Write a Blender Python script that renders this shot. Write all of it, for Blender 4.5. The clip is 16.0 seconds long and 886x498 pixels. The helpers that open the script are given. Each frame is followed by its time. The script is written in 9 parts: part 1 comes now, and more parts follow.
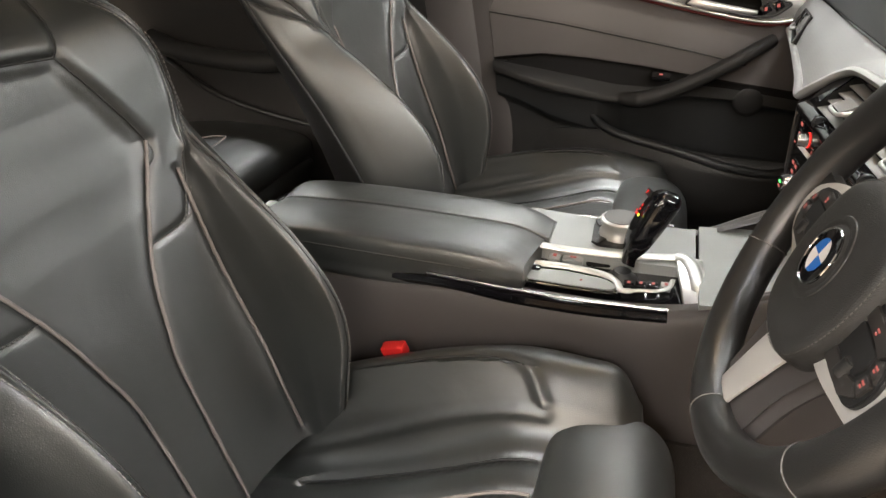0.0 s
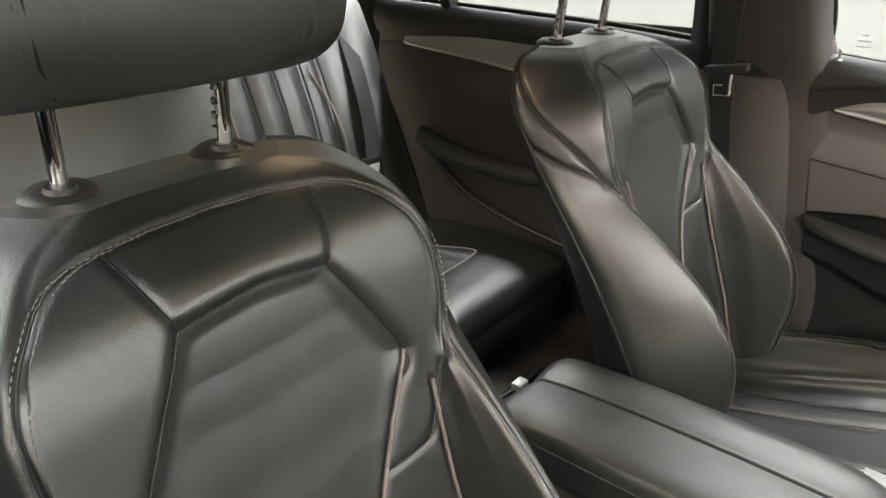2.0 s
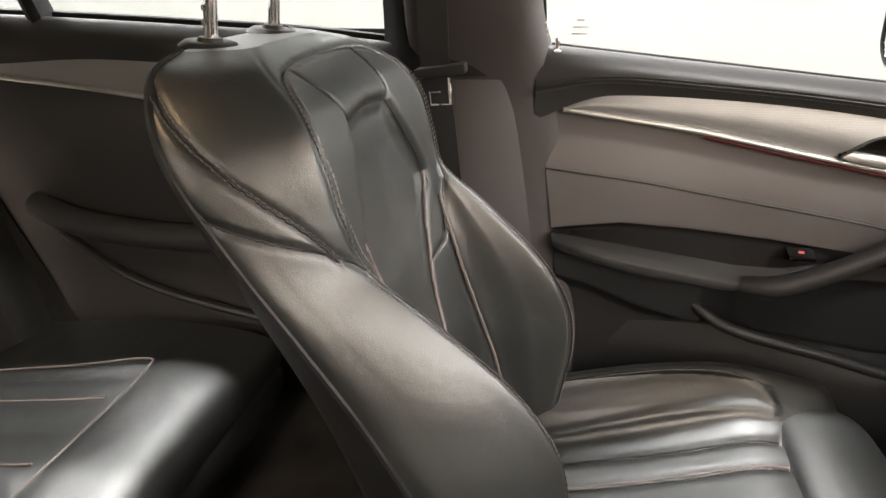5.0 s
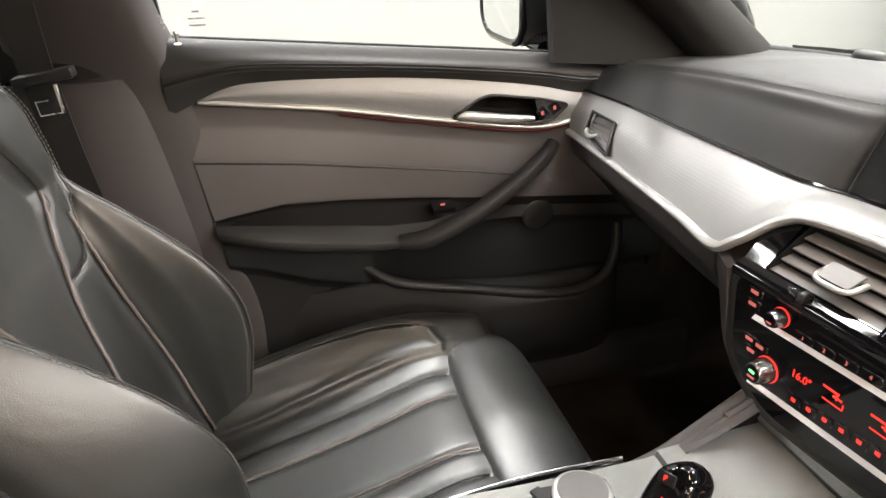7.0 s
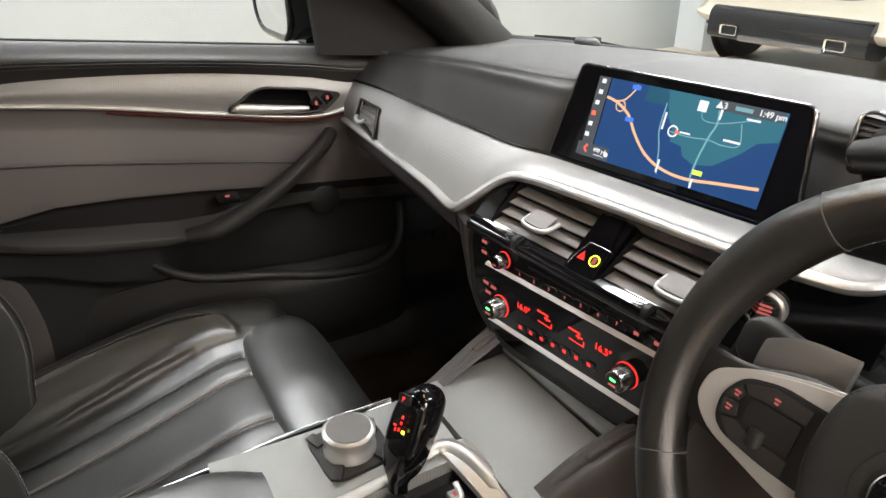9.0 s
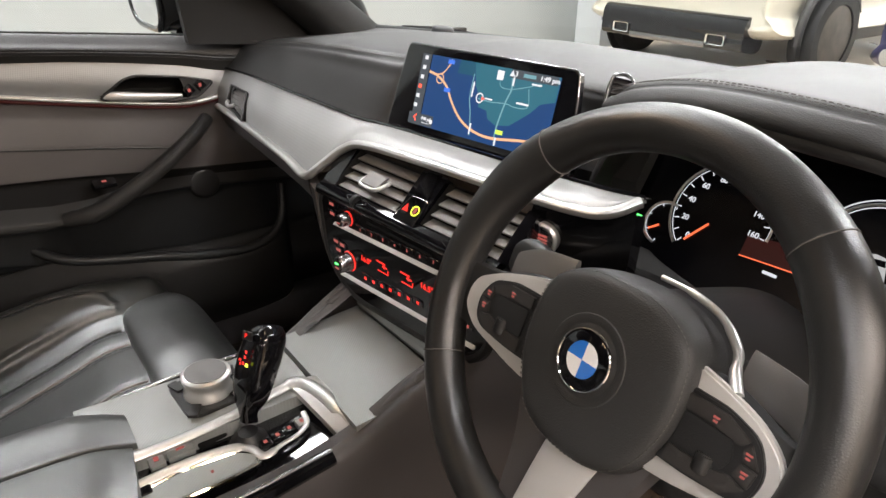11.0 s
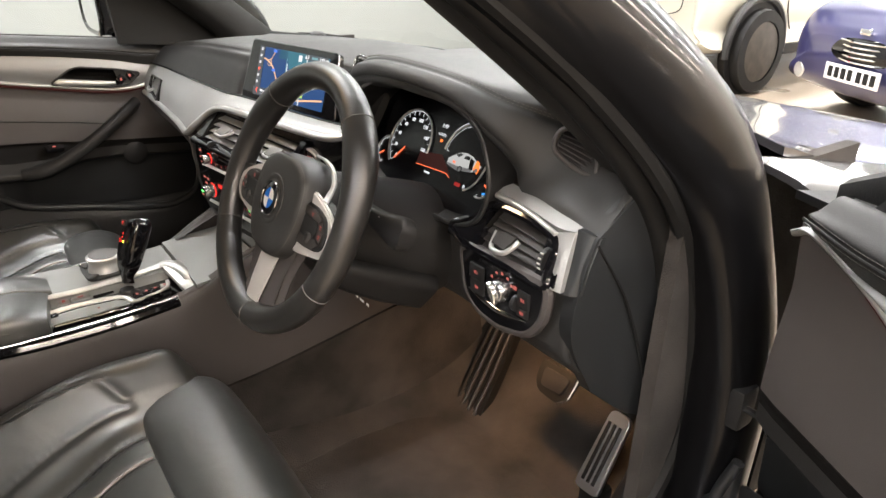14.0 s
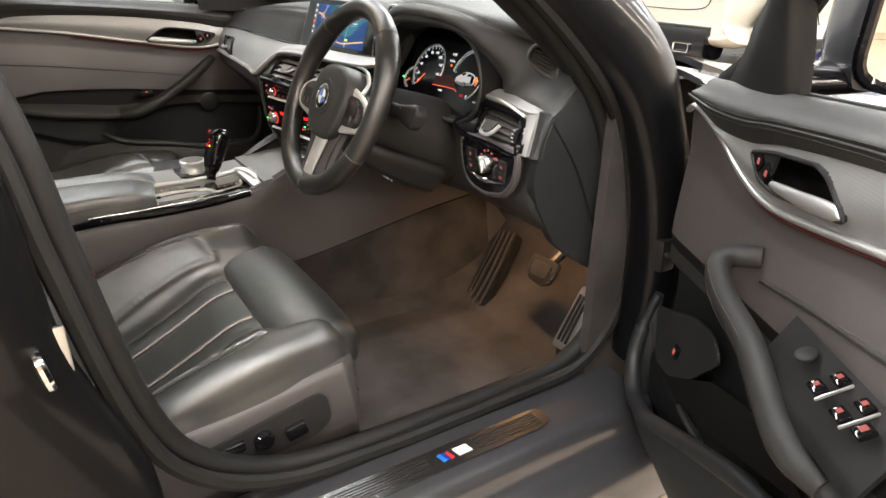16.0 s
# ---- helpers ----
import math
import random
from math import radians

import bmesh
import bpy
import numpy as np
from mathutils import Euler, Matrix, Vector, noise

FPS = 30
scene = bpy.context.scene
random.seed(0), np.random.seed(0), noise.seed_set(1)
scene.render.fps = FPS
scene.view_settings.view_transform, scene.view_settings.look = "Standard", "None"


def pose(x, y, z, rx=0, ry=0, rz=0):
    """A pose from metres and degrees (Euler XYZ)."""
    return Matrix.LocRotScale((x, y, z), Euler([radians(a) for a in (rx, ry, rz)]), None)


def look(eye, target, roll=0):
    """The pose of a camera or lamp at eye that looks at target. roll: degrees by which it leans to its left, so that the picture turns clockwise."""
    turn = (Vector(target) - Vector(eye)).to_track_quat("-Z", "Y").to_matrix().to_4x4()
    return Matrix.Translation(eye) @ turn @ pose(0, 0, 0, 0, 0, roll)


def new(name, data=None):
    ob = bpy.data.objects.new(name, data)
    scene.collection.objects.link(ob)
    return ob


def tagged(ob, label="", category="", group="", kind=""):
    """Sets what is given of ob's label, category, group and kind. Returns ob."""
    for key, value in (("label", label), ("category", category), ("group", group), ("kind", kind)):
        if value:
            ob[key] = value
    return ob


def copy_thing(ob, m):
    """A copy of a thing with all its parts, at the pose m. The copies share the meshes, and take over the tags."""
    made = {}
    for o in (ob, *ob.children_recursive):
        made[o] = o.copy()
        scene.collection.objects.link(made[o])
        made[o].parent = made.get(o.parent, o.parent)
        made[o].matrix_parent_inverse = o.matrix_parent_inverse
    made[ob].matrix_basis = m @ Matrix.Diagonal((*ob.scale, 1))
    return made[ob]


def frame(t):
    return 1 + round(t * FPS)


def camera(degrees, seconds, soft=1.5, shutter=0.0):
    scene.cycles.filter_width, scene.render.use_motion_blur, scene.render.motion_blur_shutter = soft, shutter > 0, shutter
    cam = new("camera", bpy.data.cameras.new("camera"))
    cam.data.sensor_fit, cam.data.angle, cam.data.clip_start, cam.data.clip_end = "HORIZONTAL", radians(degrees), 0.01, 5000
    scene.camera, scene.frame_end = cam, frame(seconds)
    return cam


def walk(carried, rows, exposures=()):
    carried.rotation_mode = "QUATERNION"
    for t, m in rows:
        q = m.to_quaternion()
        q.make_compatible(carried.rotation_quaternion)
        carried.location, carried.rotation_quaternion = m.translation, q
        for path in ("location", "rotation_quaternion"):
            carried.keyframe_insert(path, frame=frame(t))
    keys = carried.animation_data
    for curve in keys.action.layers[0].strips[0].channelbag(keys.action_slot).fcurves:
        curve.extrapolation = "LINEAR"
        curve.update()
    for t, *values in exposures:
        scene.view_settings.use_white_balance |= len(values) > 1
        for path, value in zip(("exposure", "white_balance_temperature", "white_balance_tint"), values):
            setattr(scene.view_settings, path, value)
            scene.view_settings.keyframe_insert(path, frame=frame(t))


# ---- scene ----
cam = camera(66.6, 16.0)
PATH = [
    (0, (0.848, -0.129, 1.095), (-0.802, -0.674, 0.104), -0.3),
    (0.5, (0.792, -0.187, 1.117), (-0.786, -0.914, 0.126), 0.3),
    (1, (0.752, -0.231, 1.165), (-0.757, -1.112, 0.192), 0.1),
    (1.5, (0.721, -0.277, 1.183), (-0.733, -1.294, 0.26), 0.3),
    (2, (0.666, -0.304, 1.187), (-0.744, -1.44, 0.337), -0.0),
    (2.5, (0.632, -0.365, 1.178), (-0.776, -1.549, 0.394), -0.1),
    (3, (0.588, -0.432, 1.16), (-0.861, -1.584, 0.401), -0.0),
    (3.5, (0.508, -0.474, 1.136), (-1.037, -1.491, 0.376), 0.1),
    (4, (0.4, -0.489, 1.119), (-1.239, -1.346, 0.359), 0.1),
    (4.5, (0.338, -0.503, 1.101), (-1.407, -1.111, 0.336), 0.1),
    (7, (0.363, -0.395, 1.13), (-1.392, 0.03, 0.269), -1.2),
    (7.5, (0.39, -0.372, 1.126), (-1.324, 0.196, 0.264), -0.9),
    (8, (0.417, -0.354, 1.124), (-1.252, 0.33, 0.261), -0.6),
    (8.5, (0.449, -0.344, 1.129), (-1.175, 0.442, 0.266), -0.3),
    (9, (0.477, -0.344, 1.133), (-1.1, 0.526, 0.265), -0.1),
    (11.5, (0.698, -0.305, 1.121), (-0.755, 0.766, 0.259), 0.4),
    (12, (0.77, -0.3, 1.114), (-0.677, 0.781, 0.255), 0.5),
    (12.5, (0.826, -0.307, 1.127), (-0.621, 0.774, 0.27), 0.6),
    (13, (0.914, -0.327, 1.133), (-0.54, 0.752, 0.284), 0.6),
    (13.5, (1.035, -0.342, 1.145), (-0.43, 0.735, 0.312), 0.6),
    (14, (1.178, -0.309, 1.156), (-0.297, 0.763, 0.333), 0.5),
    (14.5, (1.316, -0.303, 1.126), (-0.167, 0.765, 0.313), 0.5),
    (15, (1.421, -0.335, 1.111), (-0.072, 0.724, 0.306), 0.5),
    (15.5, (1.502, -0.391, 1.104), (-0.019, 0.63, 0.302), 0.6),
    (16, (1.527, -0.476, 1.096), (-0.017, 0.504, 0.285), 0.6),
]
walk(cam, [(t, look(eye, target, roll)) for t, eye, target, roll in PATH], [(0, 1.60, 6480, 9), (2, 1.66, 6460, 9), (3.5, 1.72, 6480, 10), (4.5, 1.90, 6560, 12), (7, 1.86, 6580, 12), (9, 1.42, 6400, 11), (12, 1.33, 6400, 13), (13.5, 1.50, 6460, 12), (14, 1.50, 6540, 11), (16, 1.50, 6460, 10)])

# ---- light ----
world = bpy.data.worlds.new("world")
scene.world = world
world.use_nodes = True
world.node_tree.nodes["Background"].inputs[0].default_value = (0.9, 0.95, 1.0, 1)
world.node_tree.nodes["Background"].inputs[1].default_value = 0.25
scene.view_settings.exposure = 0.9

# ---- materials ----
MATS = {}


def mat(name, color, rough=0.5, metal=0.0, grain=0.0, grain_size=0.002, vary=0.0, vary_size=0.08, coat=0.0,
        cells=False, spec=0.5, sheen=0.0, rough_vary=0.0):
    """A surface with a base colour, wide uneven patches and a fine relief; sizes in metres."""
    m = bpy.data.materials.new(name)
    m.use_nodes = True
    nt = m.node_tree
    b = nt.nodes["Principled BSDF"]
    b.inputs["Base Color"].default_value = (*color, 1)
    b.inputs["Roughness"].default_value = rough
    b.inputs["Metallic"].default_value = metal
    b.inputs["Coat Weight"].default_value = coat
    b.inputs["Coat Roughness"].default_value = 0.04
    b.inputs["Specular IOR Level"].default_value = spec
    b.inputs["Sheen Weight"].default_value = sheen
    co = nt.nodes.new("ShaderNodeTexCoord")
    if vary or rough_vary:
        n = nt.nodes.new("ShaderNodeTexNoise")
        n.inputs["Scale"].default_value = 1 / vary_size
        n.inputs["Detail"].default_value = 6
        nt.links.new(co.outputs["Object"], n.inputs["Vector"])
        if vary:
            r = nt.nodes.new("ShaderNodeMapRange")
            r.inputs[1].default_value, r.inputs[2].default_value = 0.3, 0.7
            r.inputs[3].default_value, r.inputs[4].default_value = 1 - vary, 1 + vary
            nt.links.new(n.outputs["Fac"], r.inputs[0])
            mix = nt.nodes.new("ShaderNodeVectorMath")
            mix.operation = "SCALE"
            mix.inputs[0].default_value = color
            nt.links.new(r.outputs[0], mix.inputs["Scale"])
            nt.links.new(mix.outputs[0], b.inputs["Base Color"])
        if rough_vary:
            q = nt.nodes.new("ShaderNodeMapRange")
            q.inputs[1].default_value, q.inputs[2].default_value = 0.3, 0.7
            q.inputs[3].default_value, q.inputs[4].default_value = rough - rough_vary, rough + rough_vary
            nt.links.new(n.outputs["Fac"], q.inputs[0])
            nt.links.new(q.outputs[0], b.inputs["Roughness"])
    if grain:
        if cells:
            g = nt.nodes.new("ShaderNodeTexVoronoi")
            g.feature = "DISTANCE_TO_EDGE"
            out = g.outputs["Distance"]
        else:
            g = nt.nodes.new("ShaderNodeTexNoise")
            g.inputs["Detail"].default_value = 4
            out = g.outputs["Fac"]
        g.inputs["Scale"].default_value = 1 / grain_size
        nt.links.new(co.outputs["Object"], g.inputs["Vector"])
        bump = nt.nodes.new("ShaderNodeBump")
        bump.inputs["Strength"].default_value = grain
        bump.inputs["Distance"].default_value = grain_size * 0.5
        nt.links.new(out, bump.inputs["Height"])
        nt.links.new(bump.outputs[0], b.inputs["Normal"])
    MATS[name] = m
    return m


def weave(name, color, rough, metal, size, strength=0.6):
    """A sheet pressed with a small diamond pattern."""
    m = mat(name, color, rough, metal, vary=0.06, vary_size=0.15)
    nt = m.node_tree
    b = nt.nodes["Principled BSDF"]
    co = nt.nodes.new("ShaderNodeTexCoord")
    sep = nt.nodes.new("ShaderNodeSeparateXYZ")
    nt.links.new(co.outputs["Object"], sep.inputs[0])
    wave = []
    for sign in (1, -1):
        mul = nt.nodes.new("ShaderNodeMath")
        mul.operation = "MULTIPLY_ADD"
        mul.inputs[1].default_value = sign * 1.0
        lateral = nt.nodes.new("ShaderNodeMath")
        lateral.operation = "ADD"
        nt.links.new(sep.outputs[0], lateral.inputs[0])
        nt.links.new(sep.outputs[1], lateral.inputs[1])
        nt.links.new(lateral.outputs[0], mul.inputs[0])
        nt.links.new(sep.outputs[2], mul.inputs[2])
        k = nt.nodes.new("ShaderNodeMath")
        k.operation = "MULTIPLY"
        k.inputs[1].default_value = math.pi / size
        nt.links.new(mul.outputs[0], k.inputs[0])
        sn = nt.nodes.new("ShaderNodeMath")
        sn.operation = "SINE"
        nt.links.new(k.outputs[0], sn.inputs[0])
        wave.append(sn)
    top = nt.nodes.new("ShaderNodeMath")
    top.operation = "MULTIPLY"
    nt.links.new(wave[0].outputs[0], top.inputs[0])
    nt.links.new(wave[1].outputs[0], top.inputs[1])
    bump = nt.nodes.new("ShaderNodeBump")
    bump.inputs["Strength"].default_value = strength
    bump.inputs["Distance"].default_value = size * 0.2
    nt.links.new(top.outputs[0], bump.inputs["Height"])
    nt.links.new(bump.outputs[0], b.inputs["Normal"])
    return m


def glow(name, color, strength):
    m = bpy.data.materials.new(name)
    m.use_nodes = True
    b = m.node_tree.nodes["Principled BSDF"]
    b.inputs["Base Color"].default_value = (0.01, 0.01, 0.01, 1)
    b.inputs["Emission Color"].default_value = (*color, 1)
    b.inputs["Emission Strength"].default_value = strength
    b.inputs["Roughness"].default_value = 0.4
    b.inputs["Specular IOR Level"].default_value = 0.2
    MATS[name] = m
    return m


def clear(name, tint=(0.93, 0.97, 0.95), rough=0.0):
    """Thin window glass: lets light straight through, with a mirror-like sheen."""
    m = bpy.data.materials.new(name)
    m.use_nodes = True
    nt = m.node_tree
    for n in list(nt.nodes):
        nt.nodes.remove(n)
    out = nt.nodes.new("ShaderNodeOutputMaterial")
    tr = nt.nodes.new("ShaderNodeBsdfTransparent")
    tr.inputs[0].default_value = (*tint, 1)
    gl = nt.nodes.new("ShaderNodeBsdfGlossy")
    gl.inputs["Roughness"].default_value = rough
    mix = nt.nodes.new("ShaderNodeMixShader")
    lw = nt.nodes.new("ShaderNodeLayerWeight")
    lw.inputs[0].default_value = 0.5
    power = nt.nodes.new("ShaderNodeMath")
    power.operation = "POWER"
    power.inputs[1].default_value = 5.0
    nt.links.new(lw.outputs["Facing"], power.inputs[0])
    fr = nt.nodes.new("ShaderNodeMath")
    fr.operation = "MULTIPLY_ADD"
    fr.inputs[1].default_value, fr.inputs[2].default_value = 0.9, 0.05
    nt.links.new(power.outputs[0], fr.inputs[0])
    nt.links.new(fr.outputs[0], mix.inputs[0])
    nt.links.new(tr.outputs[0], mix.inputs[1])
    nt.links.new(gl.outputs[0], mix.inputs[2])
    nt.links.new(mix.outputs[0], out.inputs[0])
    MATS[name] = m
    return m


LEATHER = mat("black leather", (0.0155, 0.0172, 0.0166), 0.41, grain=0.28, grain_size=0.0020, vary=0.12, vary_size=0.12, cells=True, rough_vary=0.05, spec=1.0)


def creased(m, size, depth):
    """Adds soft creases to the relief of a surface."""
    nt = m.node_tree
    fine = [n for n in nt.nodes if n.type == "BUMP"][0]
    n = nt.nodes.new("ShaderNodeTexNoise")
    n.inputs["Scale"].default_value = 1 / size
    n.inputs["Detail"].default_value = 3
    n.inputs["Distortion"].default_value = 0.6
    co = nt.nodes.new("ShaderNodeTexCoord")
    nt.links.new(co.outputs["Object"], n.inputs["Vector"])
    b = nt.nodes.new("ShaderNodeBump")
    b.inputs["Strength"].default_value = 0.5
    b.inputs["Distance"].default_value = depth
    nt.links.new(n.outputs["Fac"], b.inputs["Height"])
    nt.links.new(b.outputs[0], fine.inputs["Normal"])


creased(LEATHER, 0.085, 0.005)
HIDE = mat("black dashboard leather", (0.025, 0.025, 0.025), 0.52, grain=0.35, grain_size=0.0018, vary=0.1, vary_size=0.2, cells=True, rough_vary=0.05, spec=0.40)
LEATHER.node_tree.nodes["Principled BSDF"].inputs["Coat Weight"].default_value = 0.7
LEATHER.node_tree.nodes["Principled BSDF"].inputs["Coat Roughness"].default_value = 0.46
RIM = mat("smooth black rim leather", (0.014, 0.0136, 0.0132), 0.36, grain=0.2, grain_size=0.0018, vary=0.12, vary_size=0.1, cells=True, rough_vary=0.05, spec=0.7)
SOFT = mat("dark soft plastic", (0.049, 0.0440, 0.0435), 0.55, grain=0.25, grain_size=0.0015, vary=0.08, vary_size=0.2)
INSERT = mat("warm dark grey door leather", (0.088, 0.080, 0.079), 0.5, grain=0.3, grain_size=0.0018, vary=0.08, vary_size=0.2, cells=True)
# Darker copy of the door leather, with the rear's shade in its colour.
REARCARD = mat("darkened rear door leather", (0.016, 0.0145, 0.014), 0.55, grain=0.3, grain_size=0.0018, vary=0.1, vary_size=0.2, cells=True)
# Black plastic of hollows; also paints shade on pocket and tray plates.
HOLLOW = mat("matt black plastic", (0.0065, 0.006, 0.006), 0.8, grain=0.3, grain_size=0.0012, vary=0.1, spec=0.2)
HARD = mat("dark grained plastic", (0.010, 0.010, 0.0105), 0.5, grain=0.3, grain_size=0.0012, vary=0.1)
GLOSS = mat("gloss black plastic", (0.004, 0.004, 0.005), 0.06, coat=0.0, vary=0.2, vary_size=0.05)
# Satin silver made paler; light caught by the spokes is in its colour.
TRIM = mat("lightened satin metal", (0.62, 0.60, 0.58), 0.34, 0.45, vary=0.05, rough_vary=0.04)
SATIN = mat("satin silver trim", (0.58, 0.58, 0.57), 0.34, 0.75, vary=0.05, rough_vary=0.04)
# Paler copy of satin silver; bright reflections are put into its colour.
BRIGHT = mat("lightened satin silver", (0.74, 0.74, 0.73), 0.32, 0.35, vary=0.03)
CHROME = mat("chrome", (0.82, 0.82, 0.82), 0.06, 1.0)
DARKMETAL = mat("dark galvanised metal", (0.28, 0.28, 0.29), 0.25, 1.0)
DECOR = weave("patterned aluminium trim", (0.31, 0.312, 0.31), 0.52, 0.55, 0.0034, 0.08)
COVER = weave("grey patterned cover", (0.27, 0.28, 0.275), 0.45, 0.35, 0.004, 0.22)
PIPING = mat("pale piping", (0.19, 0.165, 0.155), 0.55, grain=0.3, grain_size=0.001, vary=0.1)
THREAD = mat("grey sewing thread", (0.10, 0.096, 0.092), 0.9, spec=0.1)
SEATTHREAD = mat("pale sewing thread", (0.20, 0.19, 0.18), 0.9, spec=0.1)
RUBBER = mat("black rubber", (0.007, 0.007, 0.007), 0.6, grain=0.2, grain_size=0.003, vary=0.15, spec=0.25)
CARPET = mat("brown-black carpet", (0.026, 0.0225, 0.0205), 0.95, grain=1.0, grain_size=0.0025, vary=0.6, vary_size=0.10, sheen=0.0)
FABRIC = mat("black headlining cloth", (0.007, 0.007, 0.007), 0.95, grain=0.4, grain_size=0.002, vary=0.1)
BELT = mat("black belt webbing", (0.020, 0.020, 0.020), 0.7, grain=0.6, grain_size=0.0018, vary=0.1)
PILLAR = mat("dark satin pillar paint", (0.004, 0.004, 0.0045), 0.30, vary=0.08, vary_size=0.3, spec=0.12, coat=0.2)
PAINT = mat("dark grey metallic paint", (0.034, 0.034, 0.038), 0.5, 0.3, coat=1.0, vary=0.08, vary_size=0.3)
DASHSIDE = mat("dark blue-grey plastic", (0.014, 0.0155, 0.017), 0.5, grain=0.25, grain_size=0.0012, vary=0.08)
VENTBLACK = mat("black-brown vent plastic", (0.024, 0.022, 0.021), 0.5, grain=0.2, grain_size=0.0012, vary=0.06)
BLADE = mat("mid grey vent plastic", (0.15, 0.145, 0.14), 0.42, grain=0.2, grain_size=0.0012, vary=0.06)
GLASS = clear("window glass")
MIRROR = mat("mirror silver", (0.9, 0.9, 0.9), 0.01, 1.0)
WALL = mat("white painted wall", (0.80, 0.81, 0.79), 0.7, grain=0.1, grain_size=0.01, vary=0.03, vary_size=1.5)
# White wall, its colour darkened to hold down the strong lamp light.
LEFTWALL = mat("darkened white wall", (0.225, 0.236, 0.238), 0.7, grain=0.1, grain_size=0.01, vary=0.03, vary_size=1.5)
CEILING = mat("grey ceiling panels", (0.16, 0.165, 0.165), 0.8, grain=0.1, grain_size=0.01, vary=0.06, vary_size=1.0)
SANDWALL = mat("sand painted wall", (0.50, 0.42, 0.33), 0.7, grain=0.1, grain_size=0.01, vary=0.06, vary_size=1.2)
# Grey to cut light bounced off the back wall; also on the added pier.
GREYWALL = mat("grey painted wall", (0.42, 0.44, 0.45), 0.7, grain=0.1, grain_size=0.01, vary=0.05, vary_size=1.0)
SLAB = mat("painted concrete floor", (0.30, 0.245, 0.185), 0.35, grain=0.2, grain_size=0.02, vary=0.25, vary_size=0.6, rough_vary=0.1)
GRID = mat("black plastic floor grid", (0.03, 0.03, 0.03), 0.5, vary=0.2)
RED = mat("red plastic", (0.55, 0.02, 0.02), 0.35, vary=0.05)
WHITE = mat("white print", (0.7, 0.7, 0.7), 0.5)
BLUE = mat("blue enamel", (0.02, 0.16, 0.60), 0.15, coat=1.0)
ENAMEL = mat("white enamel", (0.8, 0.8, 0.8), 0.15, coat=1.0)
DARKBLUE = mat("dark blue enamel", (0.01, 0.03, 0.22), 0.2, coat=1.0)
BUTTONRED = glow("red button light", (1.0, 0.03, 0.02), 0.55)
BUTTONGREEN = glow("green button light", (0.1, 1.0, 0.15), 1.6)
BUTTONYELLOW = glow("yellow button light", (0.75, 0.9, 0.05), 1.4)
BUTTONDIM = glow("dim red button light", (1.0, 0.22, 0.18), 0.18)
AMBIENT = glow("dim red ambient light", (1.0, 0.06, 0.05), 0.012)
STEEL = mat("brushed steel", (0.55, 0.55, 0.55), 0.35, 1.0, grain=0.3, grain_size=0.004, vary=0.1)
CARWHITE = mat("cream white paint", (0.46, 0.44, 0.37), 0.3, coat=1.0, vary=0.03, vary_size=0.5)
CARBLUE = mat("deep blue paint", (0.035, 0.035, 0.11), 0.3, 0.3, coat=1.0, vary=0.05, vary_size=0.5)
YELLOW = mat("yellow plate", (0.75, 0.50, 0.02), 0.5)

# ---- building helpers ----
def thing(name, label, category, group="", kind="", at=None):
    ob = new(name)
    ob.empty_display_size = 0.05
    if at is not None:
        ob.matrix_basis = at
    return tagged(ob, label, category, group, kind)


def part(name, bm, material, parent=None, label="", smooth=True):
    """Links a bmesh as one mesh object under a thing or a part."""
    me = bpy.data.meshes.new(name)
    bm.to_mesh(me)
    bm.free()
    me.materials.append(material)
    if smooth:
        me.shade_smooth()
        me.set_sharp_from_angle(angle=radians(42))
    ob = new(name, me)
    if parent is not None:
        ob.parent = parent
    if label:
        ob["label"] = label
    return ob


def spline(points, n, closed=False):
    """n points along a Catmull-Rom curve, as an array."""
    p = np.array(points, float)
    k = len(p)
    if k == 2:
        w = np.linspace(0, 1, n)[:, None]
        return p[0] * (1 - w) + p[1] * w
    if closed:
        q = np.vstack([p[-1], p, p[0], p[1]])
        spans = k
        s = np.linspace(0, spans, n, endpoint=False)
    else:
        q = np.vstack([2 * p[0] - p[1], p, 2 * p[-1] - p[-2]])
        spans = k - 1
        s = np.linspace(0, spans, n)
    i = np.minimum(s.astype(int), spans - 1)
    t = (s - i)[:, None]
    a, b, c, d = q[i], q[i + 1], q[i + 2], q[i + 3]
    return 0.5 * (2 * b + (c - a) * t + (2 * a - 5 * b + 4 * c - d) * t ** 2 + (3 * b - a - 3 * c + d) * t ** 3)


def grid_bm(p, close_u=False, close_v=False, caps=False):
    """A bmesh from an array of rows of points."""
    bm = bmesh.new()
    nu, nv = p.shape[:2]
    vs = [[bm.verts.new(p[i, j]) for j in range(nv)] for i in range(nu)]
    for i in range(nu if close_u else nu - 1):
        for j in range(nv if close_v else nv - 1):
            i2, j2 = (i + 1) % nu, (j + 1) % nv
            bm.faces.new((vs[i][j], vs[i2][j], vs[i2][j2], vs[i][j2]))
    if caps and close_v:
        bm.faces.new(vs[0])
        bm.faces.new(vs[-1][::-1])
    bmesh.ops.recalc_face_normals(bm, faces=bm.faces)
    return bm


def loft(rings, along, around, closed=True, caps=True):
    """A skin over rings of points (each ring the same count)."""
    rows = np.array([spline(r, around, closed) for r in rings])
    cols = np.array([spline(rows[:, j], along) for j in range(around)])
    return grid_bm(np.swapaxes(cols, 0, 1), False, closed, caps)


def surface(rows, along, around):
    """Points of an open sheet through rows of points."""
    r = np.array([spline(x, around) for x in rows])
    c = np.array([spline(r[:, j], along) for j in range(around)])
    return np.swapaxes(c, 0, 1)


